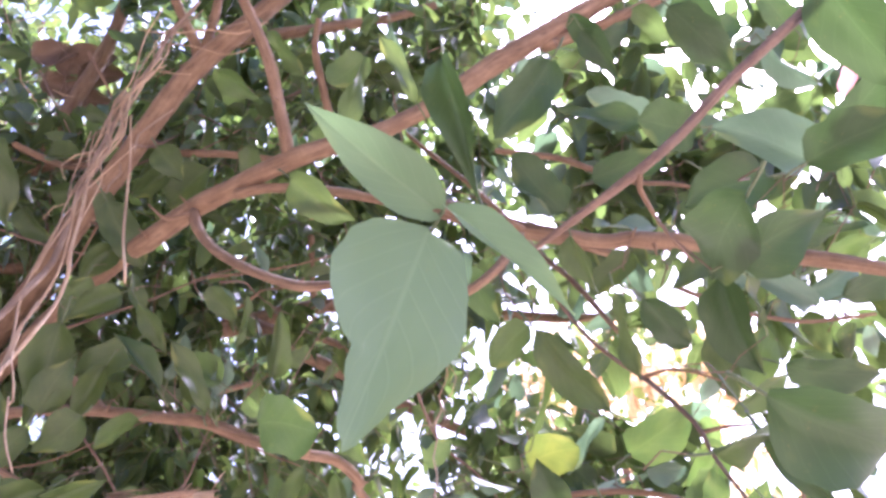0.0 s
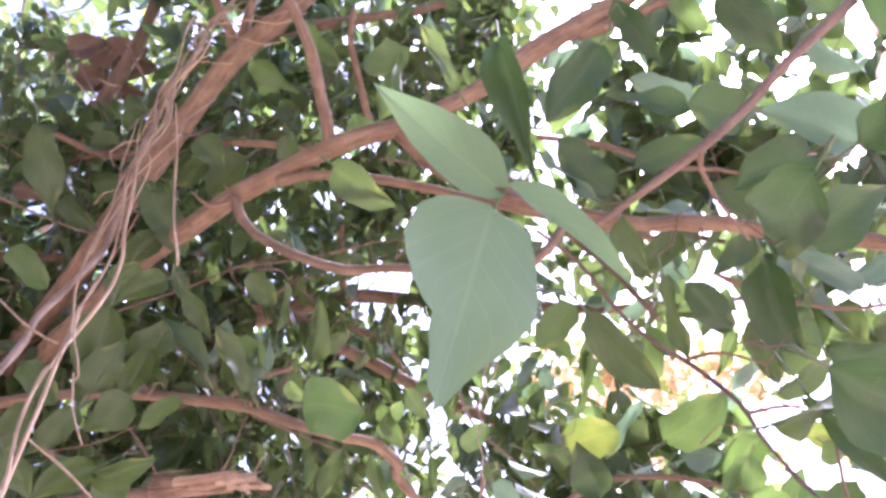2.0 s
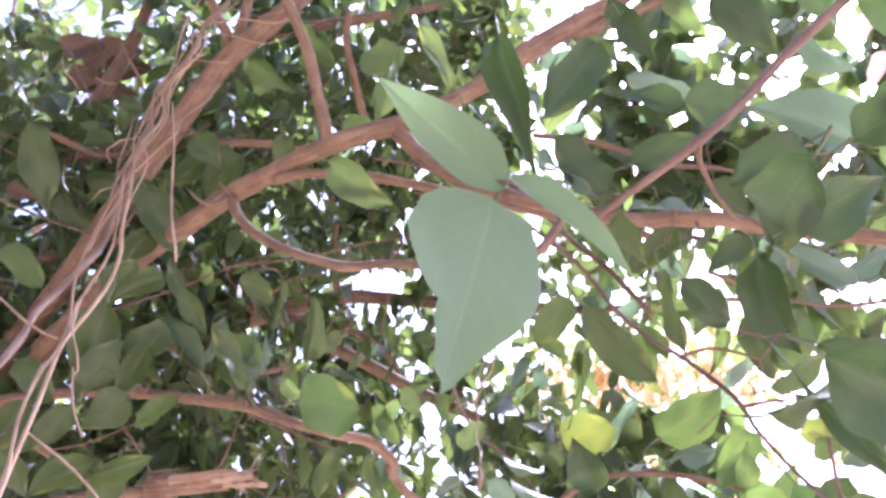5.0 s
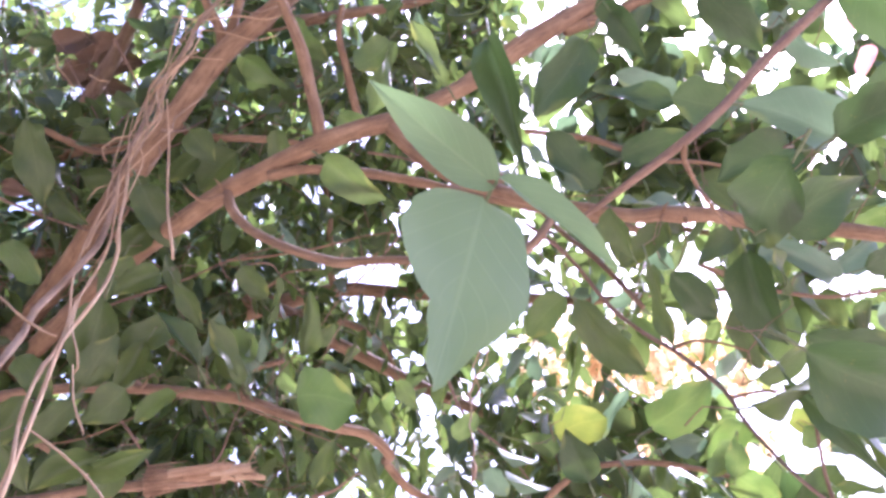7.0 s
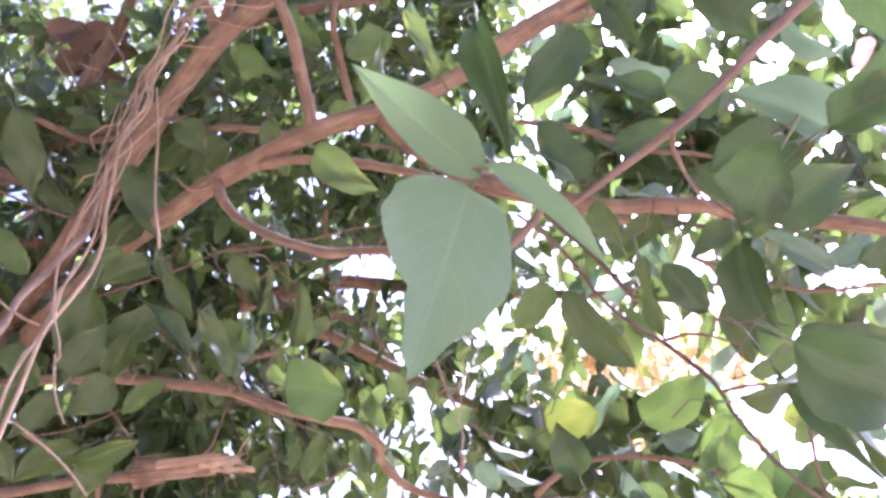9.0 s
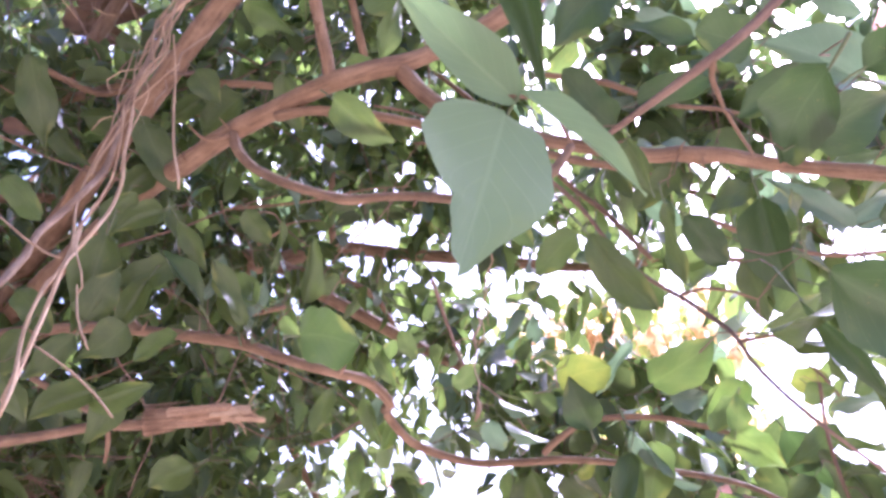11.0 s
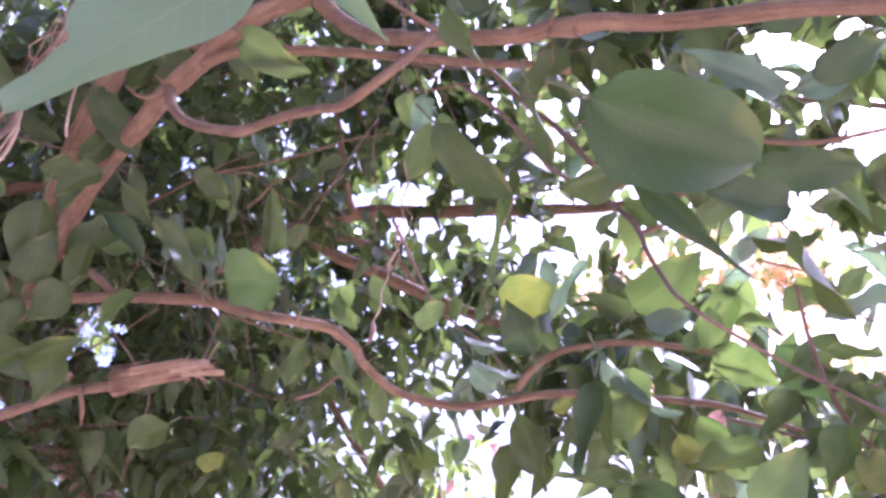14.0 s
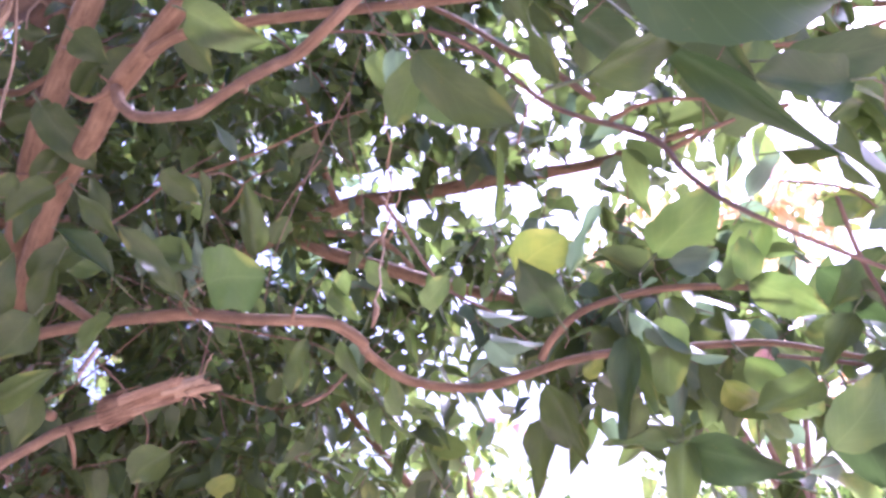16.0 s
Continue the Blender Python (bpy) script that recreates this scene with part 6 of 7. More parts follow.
spray_clump((0.32, 1.27, 2.35), 0.04, 1, 0.95, DARK)
spray_clump((0.32, 1.30, 2.28), 0.04, 1, 0.95, DARK)
spray_clump((0.33, 1.34, 2.20), 0.04, 1, 0.95, DARK)
spray_clump((0.33, 1.37, 2.13), 0.04, 1, 0.95, DARK)
spray_clump((0.40, 1.26, 2.36), 0.04, 1, 0.95, DARK)
spray_clump((0.40, 1.30, 2.28), 0.04, 1, 0.95, DARK)
spray_clump((0.41, 1.33, 2.21), 0.04, 1, 0.95, DARK)
spray_clump((0.41, 1.37, 2.13), 0.04, 1, 0.95, DARK)
spray_clump((-1.03, 1.26, 2.78), 0.07, 3, 0.80, DARK)
spray_clump((-0.94, 1.24, 2.82), 0.07, 2, 0.80, DARK)
spray_clump((-0.83, 1.25, 2.79), 0.07, 3, 0.80, DARK)
spray_clump((-1.01, 1.29, 2.72), 0.07, 3, 0.80, DARK)
spray_clump((-0.75, 1.27, 2.77), 0.07, 3, 0.80, DARK)
spray_clump((-0.88, 1.28, 2.75), 0.07, 3, 0.80, DARK)
spray_clump((-1.06, 1.22, 2.85), 0.07, 2, 0.80, DARK)
spray_clump((-0.66, 1.00, 1.60), 0.03, 2, 0.80, GOLD)
spray_clump((-0.62, 1.02, 1.54), 0.03, 2, 0.80, GOLD)
spray_clump((-0.57, 1.05, 1.49), 0.03, 2, 0.80, GOLD)
spray_clump((-0.66, 1.04, 1.49), 0.03, 2, 0.80, GOLD)
spray_clump((-0.59, 1.01, 1.60), 0.03, 2, 0.80, GOLD)

# dark leaves against the sky
spray_clump((-0.06, 1.30, 2.26), 0.05, 2, 1.15, DARK)
spray_clump((0.01, 1.33, 2.30), 0.06, 2, 1.15, DARK)
spray_clump((0.11, 1.30, 2.26), 0.05, 1, 1.15, DARK)
spray_clump((0.20, 1.29, 2.27), 0.05, 1, 1.15, DARK)
spray_clump((0.23, 1.32, 2.21), 0.05, 1, 1.15, DARK)
spray_clump((-0.03, 1.42, 2.23), 0.06, 2, 1.15, DARK)
spray_clump((0.08, 1.38, 2.20), 0.06, 1, 1.15, DARK)
spray_clump((0.17, 1.35, 2.15), 0.05, 1, 1.15, DARK)
spray_clump((0.27, 1.24, 2.28), 0.05, 1, 1.15, DARK)
spray_clump((0.32, 1.19, 2.27), 0.05, 1, 1.15, DARK)
spray_clump((0.34, 1.22, 2.19), 0.05, 1, 1.15, DARK)
spray_clump((0.37, 1.26, 2.13), 0.05, 1, 1.15, DARK)
spray_clump((-0.07, 1.33, 2.42), 0.06, 3, 1.15, DARK)
spray_clump((-0.13, 1.35, 2.36), 0.06, 3, 1.15, DARK)
spray_clump((-0.17, 1.32, 2.42), 0.06, 3, 1.15, DARK)
spray_clump((0.40, 1.18, 2.18), 0.05, 1, 1.15, DARK)
spray_clump((0.40, 0.89, 1.98), 0.03, 1, 1.15, DARK, None, True)
spray_clump((0.46, 0.86, 1.92), 0.03, 2, 1.15, DARK, None, True)
spray_clump((0.50, 0.85, 1.95), 0.03, 2, 1.15, DARK, None, True)
spray_clump((0.54, 0.87, 1.91), 0.03, 2, 1.15, DARK, None, True)
spray_clump((-0.23, 1.37, 2.36), 0.07, 3, 1.15, DARK)
spray_clump((-0.11, 1.37, 2.39), 0.07, 3, 1.15, DARK)
spray_clump((0.01, 1.40, 2.36), 0.07, 1, 1.15, DARK)
spray_clump((0.13, 1.39, 2.32), 0.07, 2, 1.15, DARK)
spray_clump((-0.19, 1.41, 2.28), 0.07, 3, 1.15, DARK)
spray_clump((-0.07, 1.43, 2.28), 0.07, 1, 1.15, DARK)
spray_clump((0.03, 1.41, 2.23), 0.07, 1, 1.15, DARK)
spray_clump((0.22, 1.39, 2.23), 0.07, 1, 1.15, DARK)
spray_clump((0.18, 1.40, 2.20), 0.07, 1, 1.15, DARK)
spray_clump((-0.29, 1.56, 2.17), 0.08, 4, 1.15, DARK)
spray_clump((-0.20, 1.57, 2.19), 0.08, 3, 1.15, DARK)
spray_clump((-0.09, 1.59, 2.18), 0.08, 3, 1.15, DARK)
spray_clump((-0.02, 1.61, 2.16), 0.08, 4, 1.15, DARK)
spray_clump((0.05, 1.55, 2.07), 0.07, 4, 1.15, DARK)
spray_clump((-0.11, 1.72, 2.14), 0.08, 4, 1.15, DARK)
spray_clump((-0.22, 1.71, 2.11), 0.08, 4, 1.15, DARK)
spray_clump((0.23, 1.27, 2.24), 0.06, 1, 1.15, DARK)
spray_clump((0.33, 1.26, 2.30), 0.06, 1, 1.15, DARK)
spray_clump((0.11, 1.36, 2.48), 0.07, 2, 1.15, DARK)
spray_clump((0.01, 1.36, 2.45), 0.07, 3, 1.15, DARK)
spray_clump((-0.11, 1.33, 2.47), 0.07, 4, 1.15, DARK)
spray_clump((0.24, 1.31, 2.39), 0.07, 1, 1.15, DARK)
spray_clump((-0.34, 1.67, 1.93), 0.08, 3, 1.15, DARK)
spray_clump((-0.24, 1.67, 1.96), 0.08, 3, 1.15, DARK)
spray_clump((-0.12, 1.60, 1.90), 0.07, 3, 1.15, DARK)
spray_clump((-0.01, 1.52, 1.89), 0.07, 2, 1.15, DARK)
spray_clump((-0.46, 1.79, 1.89), 0.08, 2, 1.15, DARK)
spray_clump((-0.36, 1.86, 1.76), 0.08, 2, 1.15, DARK)
spray_clump((-0.44, 1.87, 1.71), 0.08, 3, 1.15, DARK)

# thinner foliage towards the light
spray_clump((0.39, 0.70, 1.60), 0.02, 2, 0.90, NEAR, None, True)
spray_clump((0.41, 0.70, 1.55), 0.02, 2, 0.90, NEAR, None, True)
spray_clump((0.39, 0.74, 1.52), 0.02, 2, 0.90, NEAR, None, True)
spray_clump((0.42, 0.72, 1.50), 0.02, 2, 0.90, NEAR, None, True)
spray_clump((-0.70, 0.97, 1.83), 0.04, 4, 1.00, DARK)
spray_clump((-0.64, 0.96, 1.73), 0.04, 4, 1.00, DARK)
spray_clump((-0.67, 0.99, 1.91), 0.04, 4, 1.00, DARK)
spray_clump((-0.69, 0.92, 1.93), 0.04, 4, 1.00, DARK)
spray_clump((-0.55, 0.96, 1.65), 0.04, 4, 1.00, DARK)
spray_clump((-0.63, 0.96, 1.62), 0.04, 4, 1.00, DARK)
spray_clump((-0.12, 1.07, 1.62), 0.04, 2, 1.00, DARK)
spray_clump((-0.11, 1.20, 1.59), 0.04, 2, 1.00, DARK)
spray_clump((0.26, 0.80, 2.06), 0.03, 3, 1.00, DARK, None, True)
spray_clump((0.33, 0.84, 2.01), 0.03, 3, 1.00, DARK)
spray_clump((0.23, 0.77, 2.11), 0.03, 3, 1.00, DARK)
spray_clump((0.40, 0.86, 2.11), 0.04, 3, 1.00, DARK)
spray_clump((0.17, 0.71, 2.14), 0.06, 4, 1.00, NEAR)
spray_clump((0.25, 0.72, 2.22), 0.06, 4, 1.00, NEAR)
spray_clump((0.29, 0.74, 2.18), 0.06, 3, 1.00, NEAR)
spray_clump((0.15, 0.78, 2.32), 0.07, 4, 1.00, NEAR)
spray_clump((0.39, 0.79, 2.30), 0.07, 3, 1.00, NEAR)
spray_clump((0.20, 0.69, 2.06), 0.06, 4, 1.00, NEAR)
spray_clump((0.30, 0.70, 2.05), 0.06, 3, 1.00, NEAR)
spray_clump((0.37, 0.71, 2.03), 0.06, 3, 1.00, NEAR)
spray_clump((0.45, 0.74, 1.97), 0.06, 3, 1.00, NEAR)
spray_clump((0.49, 0.78, 1.90), 0.06, 3, 1.00, NEAR)
spray_clump((0.46, 0.82, 1.94), 0.06, 3, 1.00, NEAR)
spray_clump((0.16, 0.73, 2.00), 0.06, 3, 1.00, NEAR)
spray_clump((0.23, 0.69, 1.96), 0.05, 3, 1.00, NEAR)
spray_clump((0.30, 0.70, 1.95), 0.05, 3, 1.00, NEAR)
spray_clump((0.35, 0.79, 1.89), 0.06, 3, 1.00, NEAR)
spray_clump((0.29, 0.87, 1.95), 0.06, 2, 1.00, NEAR)
spray_clump((0.13, 1.05, 2.04), 0.07, 2, 1.00, NEAR)
spray_clump((0.45, 0.63, 1.97), 0.05, 3, 1.00, NEAR)
spray_clump((0.61, 0.80, 2.28), 0.07, 2, 1.00, NEAR)
spray_clump((0.49, 0.78, 2.32), 0.07, 2, 1.00, NEAR)
spray_clump((0.08, 1.24, 1.91), 0.08, 4, 1.00, NEAR)
spray_clump((0.04, 1.20, 1.78), 0.07, 4, 1.00, NEAR)
spray_clump((0.12, 1.17, 1.82), 0.07, 4, 1.00, NEAR)
spray_clump((0.13, 1.12, 1.71), 0.07, 4, 1.00, NEAR)
spray_clump((0.20, 1.00, 1.71), 0.06, 4, 1.00, NEAR)
spray_clump((0.24, 0.91, 1.67), 0.06, 4, 1.00, NEAR)
spray_clump((0.24, 0.99, 1.74), 0.06, 3, 1.00, NEAR)
spray_clump((0.31, 0.92, 1.66), 0.06, 3, 1.00, NEAR)
spray_clump((0.39, 0.91, 1.68), 0.06, 2, 1.00, NEAR)
spray_clump((0.03, 1.35, 1.92), 0.09, 4, 1.00, NEAR)
spray_clump((0.15, 1.08, 1.60), 0.06, 3, 1.00, NEAR)
spray_clump((0.30, 1.08, 1.63), 0.06, 3, 1.00, NEAR)
spray_clump((0.38, 1.08, 1.67), 0.06, 3, 1.00, NEAR)
spray_clump((0.39, 1.01, 1.58), 0.05, 3, 1.00, NEAR)
spray_clump((0.27, 1.02, 1.51), 0.05, 3, 1.00, NEAR)
spray_clump((0.11, 1.13, 2.18), 0.07, 2, 1.00, NEAR)
spray_clump((-0.05, 1.30, 2.01), 0.08, 2, 1.00, NEAR)
spray_clump((0.03, 1.24, 1.92), 0.07, 3, 1.00, NEAR)
spray_clump((0.20, 1.09, 1.81), 0.06, 3, 1.00, NEAR)
spray_clump((0.28, 1.01, 1.78), 0.06, 3, 1.00, NEAR)
spray_clump((0.35, 1.01, 1.81), 0.06, 2, 1.00, NEAR)
spray_clump((-0.10, 1.44, 1.70), 0.08, 2, 1.00, NEAR)
spray_clump((-0.51, 1.18, 1.65), 0.07, 4, 1.00, NEAR)
spray_clump((-0.65, 1.14, 1.69), 0.07, 4, 1.00, NEAR)
spray_clump((-0.42, 1.29, 1.69), 0.07, 4, 1.00, NEAR)
spray_clump((0.46, 0.86, 1.92), 0.05, 2, 1.00, NEAR)
spray_clump((0.47, 0.90, 1.84), 0.05, 2, 1.00, NEAR)
spray_clump((0.43, 0.99, 1.63), 0.05, 3, 1.00, NEAR)
spray_clump((0.41, 1.00, 1.71), 0.05, 3, 1.00, NEAR)
spray_clump((0.14, 1.03, 1.69), 0.06, 3, 1.00, NEAR)
spray_clump((0.23, 1.05, 1.69), 0.06, 3, 1.00, NEAR)

spray_clump((0.42, 0.70, 2.27), 0.06, 3, 1.00, NEAR)
spray_clump((0.59, 0.78, 2.32), 0.06, 3, 1.00, NEAR)
spray_clump((0.35, 0.65, 2.24), 0.06, 3, 1.00, NEAR)
spray_clump((0.56, 0.88, 2.25), 0.06, 3, 1.00, NEAR)
spray_clump((0.60, 0.87, 2.18), 0.06, 3, 1.00, NEAR)

# unseen crown and limbs over and beside the path, added to shade the left
for sx, sy, sz in ((-1.6, 0.3, 2.4), (-1.5, -0.7, 2.1), (-1.7, -0.2, 1.4), (-1.2, -0.5, 2.6), (-0.6, -0.3, 2.6), (-1.4, 0.5, 1.0)):
    x0, y0, z0 = TRUNK_TOP
    branch("limb", [(x0, y0, z0, 0.02), ((2 * x0 + sx) / 3 - 0.1, (2 * y0 + sy) / 3, (z0 + sz) / 2 + 0.1, 0.016), ((x0 + 2 * sx) / 3 - 0.1, (y0 + 2 * sy) / 3, (z0 + 2 * sz) / 3 + 0.15, 0.011), (sx, sy, sz, 0.005)], BARK)
for k in range(70):
    spray_clump((rng.uniform(-1.8, 0.10), rng.uniform(-0.8, 0.55), rng.uniform(2.35, 2.75)), 0.16, 7, 1.1, DARK)
    spray_clump((rng.uniform(-2.0, -0.92), rng.uniform(-1.3, 0.7), rng.uniform(0.5, 2.9)), 0.2, 9, 1.2, DARK)

# bare brown twigs all through the shaded side
chance = random.Random(11)
for k in range(80):
    x, z = chance.uniform(-0.85, 0.02), chance.uniform(1.52, 2.34)
    y = 0.74 + 0.30 * chance.random() + 0.35 * max(0.0, 1.95 - z)
    way = Vector((chance.gauss(0.5, 0.6), chance.gauss(0.1, 0.25), chance.gauss(-0.25, 0.55))).normalized()
    length, thick = chance.uniform(0.10, 0.30), chance.choice((0.0008, 0.0011, 0.0015, 0.0022))
    p, knots = Vector((x, y, z)) - way * length / 2, []
    for i in range(5):
        knots.append((*p, thick * (1.1 - 0.17 * i)))
        way = (way + Vector((chance.gauss(0, 0.22), chance.gauss(0, 0.12), chance.gauss(-0.05, 0.22)))).normalized()
        p = p + way * length / 4
    branch("twig", knots, BARK_DARK if k % 3 else BARK)

# torn end of the broken branch: a sleeve of loose fibrous bark with a ragged rim, square-ended plates, and a brush of fine splinters
v, f, u = tube([(-0.334, 0.764, 1.641, 0.0134), (-0.321, 0.764, 1.641, 0.0128), (-0.305, 0.763, 1.643, 0.0111), (-0.289, 0.762, 1.645, 0.0093), (-0.274, 0.761, 1.647, 0.0082), (-0.259, 0.760, 1.649, 0.0070), (-0.242, 0.760, 1.648, 0.0064), (-0.227, 0.761, 1.646, 0.0047), (-0.218, 0.763, 1.644, 0.0023)], 20, 0.002, 0.30)
part("bark_sleeve", mesh_of("bark_sleeve", v, f, u), BARK_TORN, broken_branch, "fibrous loose bark")
rim, rim_way = Vector((-0.334, 0.764, 1.641)), Vector((0.992, -0.059, 0.113))
for k in range(22):
    a = 2 * math.pi * k / 22
    out_way = (Vector((0, -1, 0)) * math.cos(a) + Vector((0, 0, 1)) * math.sin(a)).normalized()
    start = rim + rim_way * random.uniform(0.010, 0.045) + out_way * random.uniform(0.0125, 0.0150)
    end = rim - rim_way * random.uniform(-0.004, 0.007) + out_way * random.uniform(0.0145, 0.0170)
    branch("splinter", [(*start, 0.0006), (*start.lerp(end, 0.5), 0.0010), (*end, 0.0004)], BARK_TORN if k % 3 else BARK, "", broken_branch)
for k, (start, end, wide, mat) in enumerate((
    ((-0.309, 0.746, 1.645), (-0.246, 0.746, 1.653), 0.0088, BARK_TORN),
    ((-0.267, 0.749, 1.647), (-0.225, 0.750, 1.653), 0.0099, WOOD_PALE),
    ((-0.309, 0.756, 1.634), (-0.252, 0.756, 1.640), 0.0058, BARK_TORN),
    ((-0.256, 0.753, 1.642), (-0.212, 0.756, 1.643), 0.0058, WOOD_PALE),
)):
    start, end = Vector(start), Vector(end)
    along = end - start
    toward = Vector((random.uniform(-0.2, 0.2), -0.85, random.uniform(-0.4, 0.4)))
    toward = (toward - along.normalized() * toward.dot(along.normalized())).normalized()
    across = along.normalized().cross(toward)
    v, f, u = [], [], []
    for i in range(9):
        for j in range(6):
            s, x = i / 8, j / 5 - 0.5
            ragged = 0.22 * noise.noise(Vector((x * 11, k * 3.1, 7))) * (s > 0.9)
            v.append(start + along * (s + ragged) + across * x * wide * (1 + 0.25 * noise.noise(Vector((s * 6, x * 3, k)))) + toward * wide * (0.10 - 0.55 * x * x + 0.12 * math.sin(4 * s + k)))
            if i < 8 and j < 5:
                c = i * 6 + j
                f.append((c, c + 1, c + 7, c + 6))
                u += [(x * 0.3, s * 0.05), (x * 0.3 + 0.06, s * 0.05), (x * 0.3 + 0.06, s * 0.05 + 0.006), (x * 0.3, s * 0.05 + 0.006)]
    # a second skin gives the plate its thickness
    count = len(v)
    v += [p - toward * 0.0016 for p in v]
    f += [tuple(i + count for i in reversed(q)) for q in f]
    part("bark_flake", mesh_of("bark_flake", v, f, u + u), mat, broken_branch, "plate of torn bark")
brush, brush_way = Vector((-0.254, 0.760, 1.649)), Vector((0.041, 0.003, -0.005))
for k in range(34):
    # fine splinters stand off in all directions round the break
    off = Vector((random.gauss(0, 0.2), random.gauss(-0.2, 0.5), random.gauss(0, 0.6))) * 0.012
    start = brush + brush_way * random.uniform(-0.3, 0.6) + off * 0.6
    end = start + brush_way * random.uniform(0.10, 0.42) + off * random.uniform(0.3, 1.1)
    middle = start.lerp(end, 0.5) + Vector((0, 0, random.uniform(-0.002, 0.003)))
    r = random.choice((0.0004, 0.0006, 0.0009, 0.0013))
    branch("splinter", [(*start, r), (*middle, r), (*end, r * 0.4)], WOOD_PALE if k % 2 else BARK_TORN, "", broken_branch)

# ---- dry climbing stems wound round the limb ----
vine = tagged(new("dried_vine"), "tangle of dry tan and grey vine stems hanging round a limb", "vine")
branch("stem", [(-0.277, 0.583, 2.161, 0.0020), (-0.290, 0.586, 2.138, 0.0027), (-0.305, 0.588, 2.114, 0.0027), (-0.313, 0.590, 2.079, 0.0027), (-0.324, 0.585, 2.034, 0.0027), (-0.331, 0.580, 1.989, 0.0027), (-0.328, 0.562, 1.936, 0.0027), (-0.330, 0.554, 1.898, 0.0027), (-0.328, 0.547, 1.865, 0.0027), (-0.320, 0.532, 1.831, 0.0027), (-0.314, 0.516, 1.784, 0.0027), (-0.316, 0.497, 1.750, 0.0027), (-0.323, 0.492, 1.731, 0.0027), (-0.327, 0.476, 1.703, 0.0027), (-0.324, 0.466, 1.682, 0.0027), (-0.322, 0.452, 1.661, 0.0027), (-0.318, 0.436, 1.643, 0.0020)], DRY_GREY, "grey knotty main stem", vine)
branch("stem", [(-0.311, 0.567, 1.981, 0.0009), (-0.293, 0.553, 1.919, 0.0012), (-0.282, 0.543, 1.871, 0.0012), (-0.263, 0.518, 1.812, 0.0012), (-0.244, 0.497, 1.766, 0.0012), (-0.243, 0.499, 1.758, 0.0009)], DRY_STEM, "", vine)
branch("stem", [(-0.311, 0.573, 2.140, 0.0007), (-0.325, 0.579, 2.101, 0.0009), (-0.323, 0.574, 2.052, 0.0009), (-0.323, 0.571, 2.025, 0.0009), (-0.336, 0.576, 2.008, 0.0009), (-0.328, 0.564, 1.968, 0.0009), (-0.321, 0.558, 1.939, 0.0007)], DRY_STEM, "", vine)
branch("stem", [(-0.305, 0.586, 2.079, 0.0008), (-0.318, 0.582, 2.040, 0.0011), (-0.325, 0.575, 2.014, 0.0011), (-0.327, 0.572, 1.968, 0.0011), (-0.329, 0.559, 1.923, 0.0011), (-0.322, 0.545, 1.876, 0.0011), (-0.322, 0.526, 1.833, 0.0011), (-0.323, 0.515, 1.794, 0.0011), (-0.320, 0.505, 1.771, 0.0011), (-0.317, 0.496, 1.740, 0.0011), (-0.300, 0.475, 1.698, 0.0011), (-0.289, 0.453, 1.670, 0.0011), (-0.287, 0.443, 1.655, 0.0011), (-0.284, 0.427, 1.631, 0.0011), (-0.280, 0.416, 1.607, 0.0011), (-0.272, 0.405, 1.589, 0.0011), (-0.264, 0.394, 1.567, 0.0011), (-0.266, 0.393, 1.559, 0.0008)], DRY_STEM, "", vine)
branch("stem", [(-0.302, 0.573, 2.046, 0.0011), (-0.326, 0.574, 2.002, 0.0016), (-0.313, 0.563, 1.957, 0.0016), (-0.321, 0.555, 1.927, 0.0016), (-0.324, 0.549, 1.890, 0.0016), (-0.311, 0.531, 1.848, 0.0016), (-0.296, 0.506, 1.791, 0.0016), (-0.289, 0.500, 1.768, 0.0016), (-0.286, 0.490, 1.736, 0.0016), (-0.283, 0.467, 1.701, 0.0016), (-0.290, 0.466, 1.686, 0.0016), (-0.283, 0.444, 1.665, 0.0016), (-0.282, 0.439, 1.650, 0.0016), (-0.277, 0.426, 1.620, 0.0016), (-0.268, 0.407, 1.598, 0.0016), (-0.269, 0.405, 1.581, 0.0016), (-0.260, 0.385, 1.555, 0.0016), (-0.261, 0.384, 1.545, 0.0011)], DRY_STEM, "pale straw-coloured stem", vine)
branch("stem", [(-0.309, 0.577, 2.046, 0.0008), (-0.317, 0.573, 2.001, 0.0011), (-0.318, 0.562, 1.943, 0.0011), (-0.327, 0.560, 1.911, 0.0011), (-0.323, 0.540, 1.866, 0.0011), (-0.312, 0.525, 1.819, 0.0011), (-0.303, 0.510, 1.774, 0.0011), (-0.303, 0.495, 1.734, 0.0011), (-0.300, 0.478, 1.711, 0.0011), (-0.294, 0.468, 1.691, 0.0011), (-0.288, 0.452, 1.664, 0.0011), (-0.291, 0.443, 1.650, 0.0011), (-0.283, 0.423, 1.620, 0.0011), (-0.282, 0.420, 1.599, 0.0011), (-0.273, 0.408, 1.577, 0.0011), (-0.270, 0.398, 1.560, 0.0008)], DRY_STEM, "", vine)
branch("stem", [(-0.291, 0.573, 2.054, 0.0007), (-0.320, 0.579, 2.040, 0.0010), (-0.315, 0.566, 1.987, 0.0010), (-0.309, 0.560, 1.951, 0.0010), (-0.319, 0.552, 1.912, 0.0010), (-0.328, 0.545, 1.882, 0.0010), (-0.315, 0.524, 1.834, 0.0010), (-0.317, 0.511, 1.797, 0.0010), (-0.314, 0.499, 1.768, 0.0007)], DRY_STEM, "", vine)
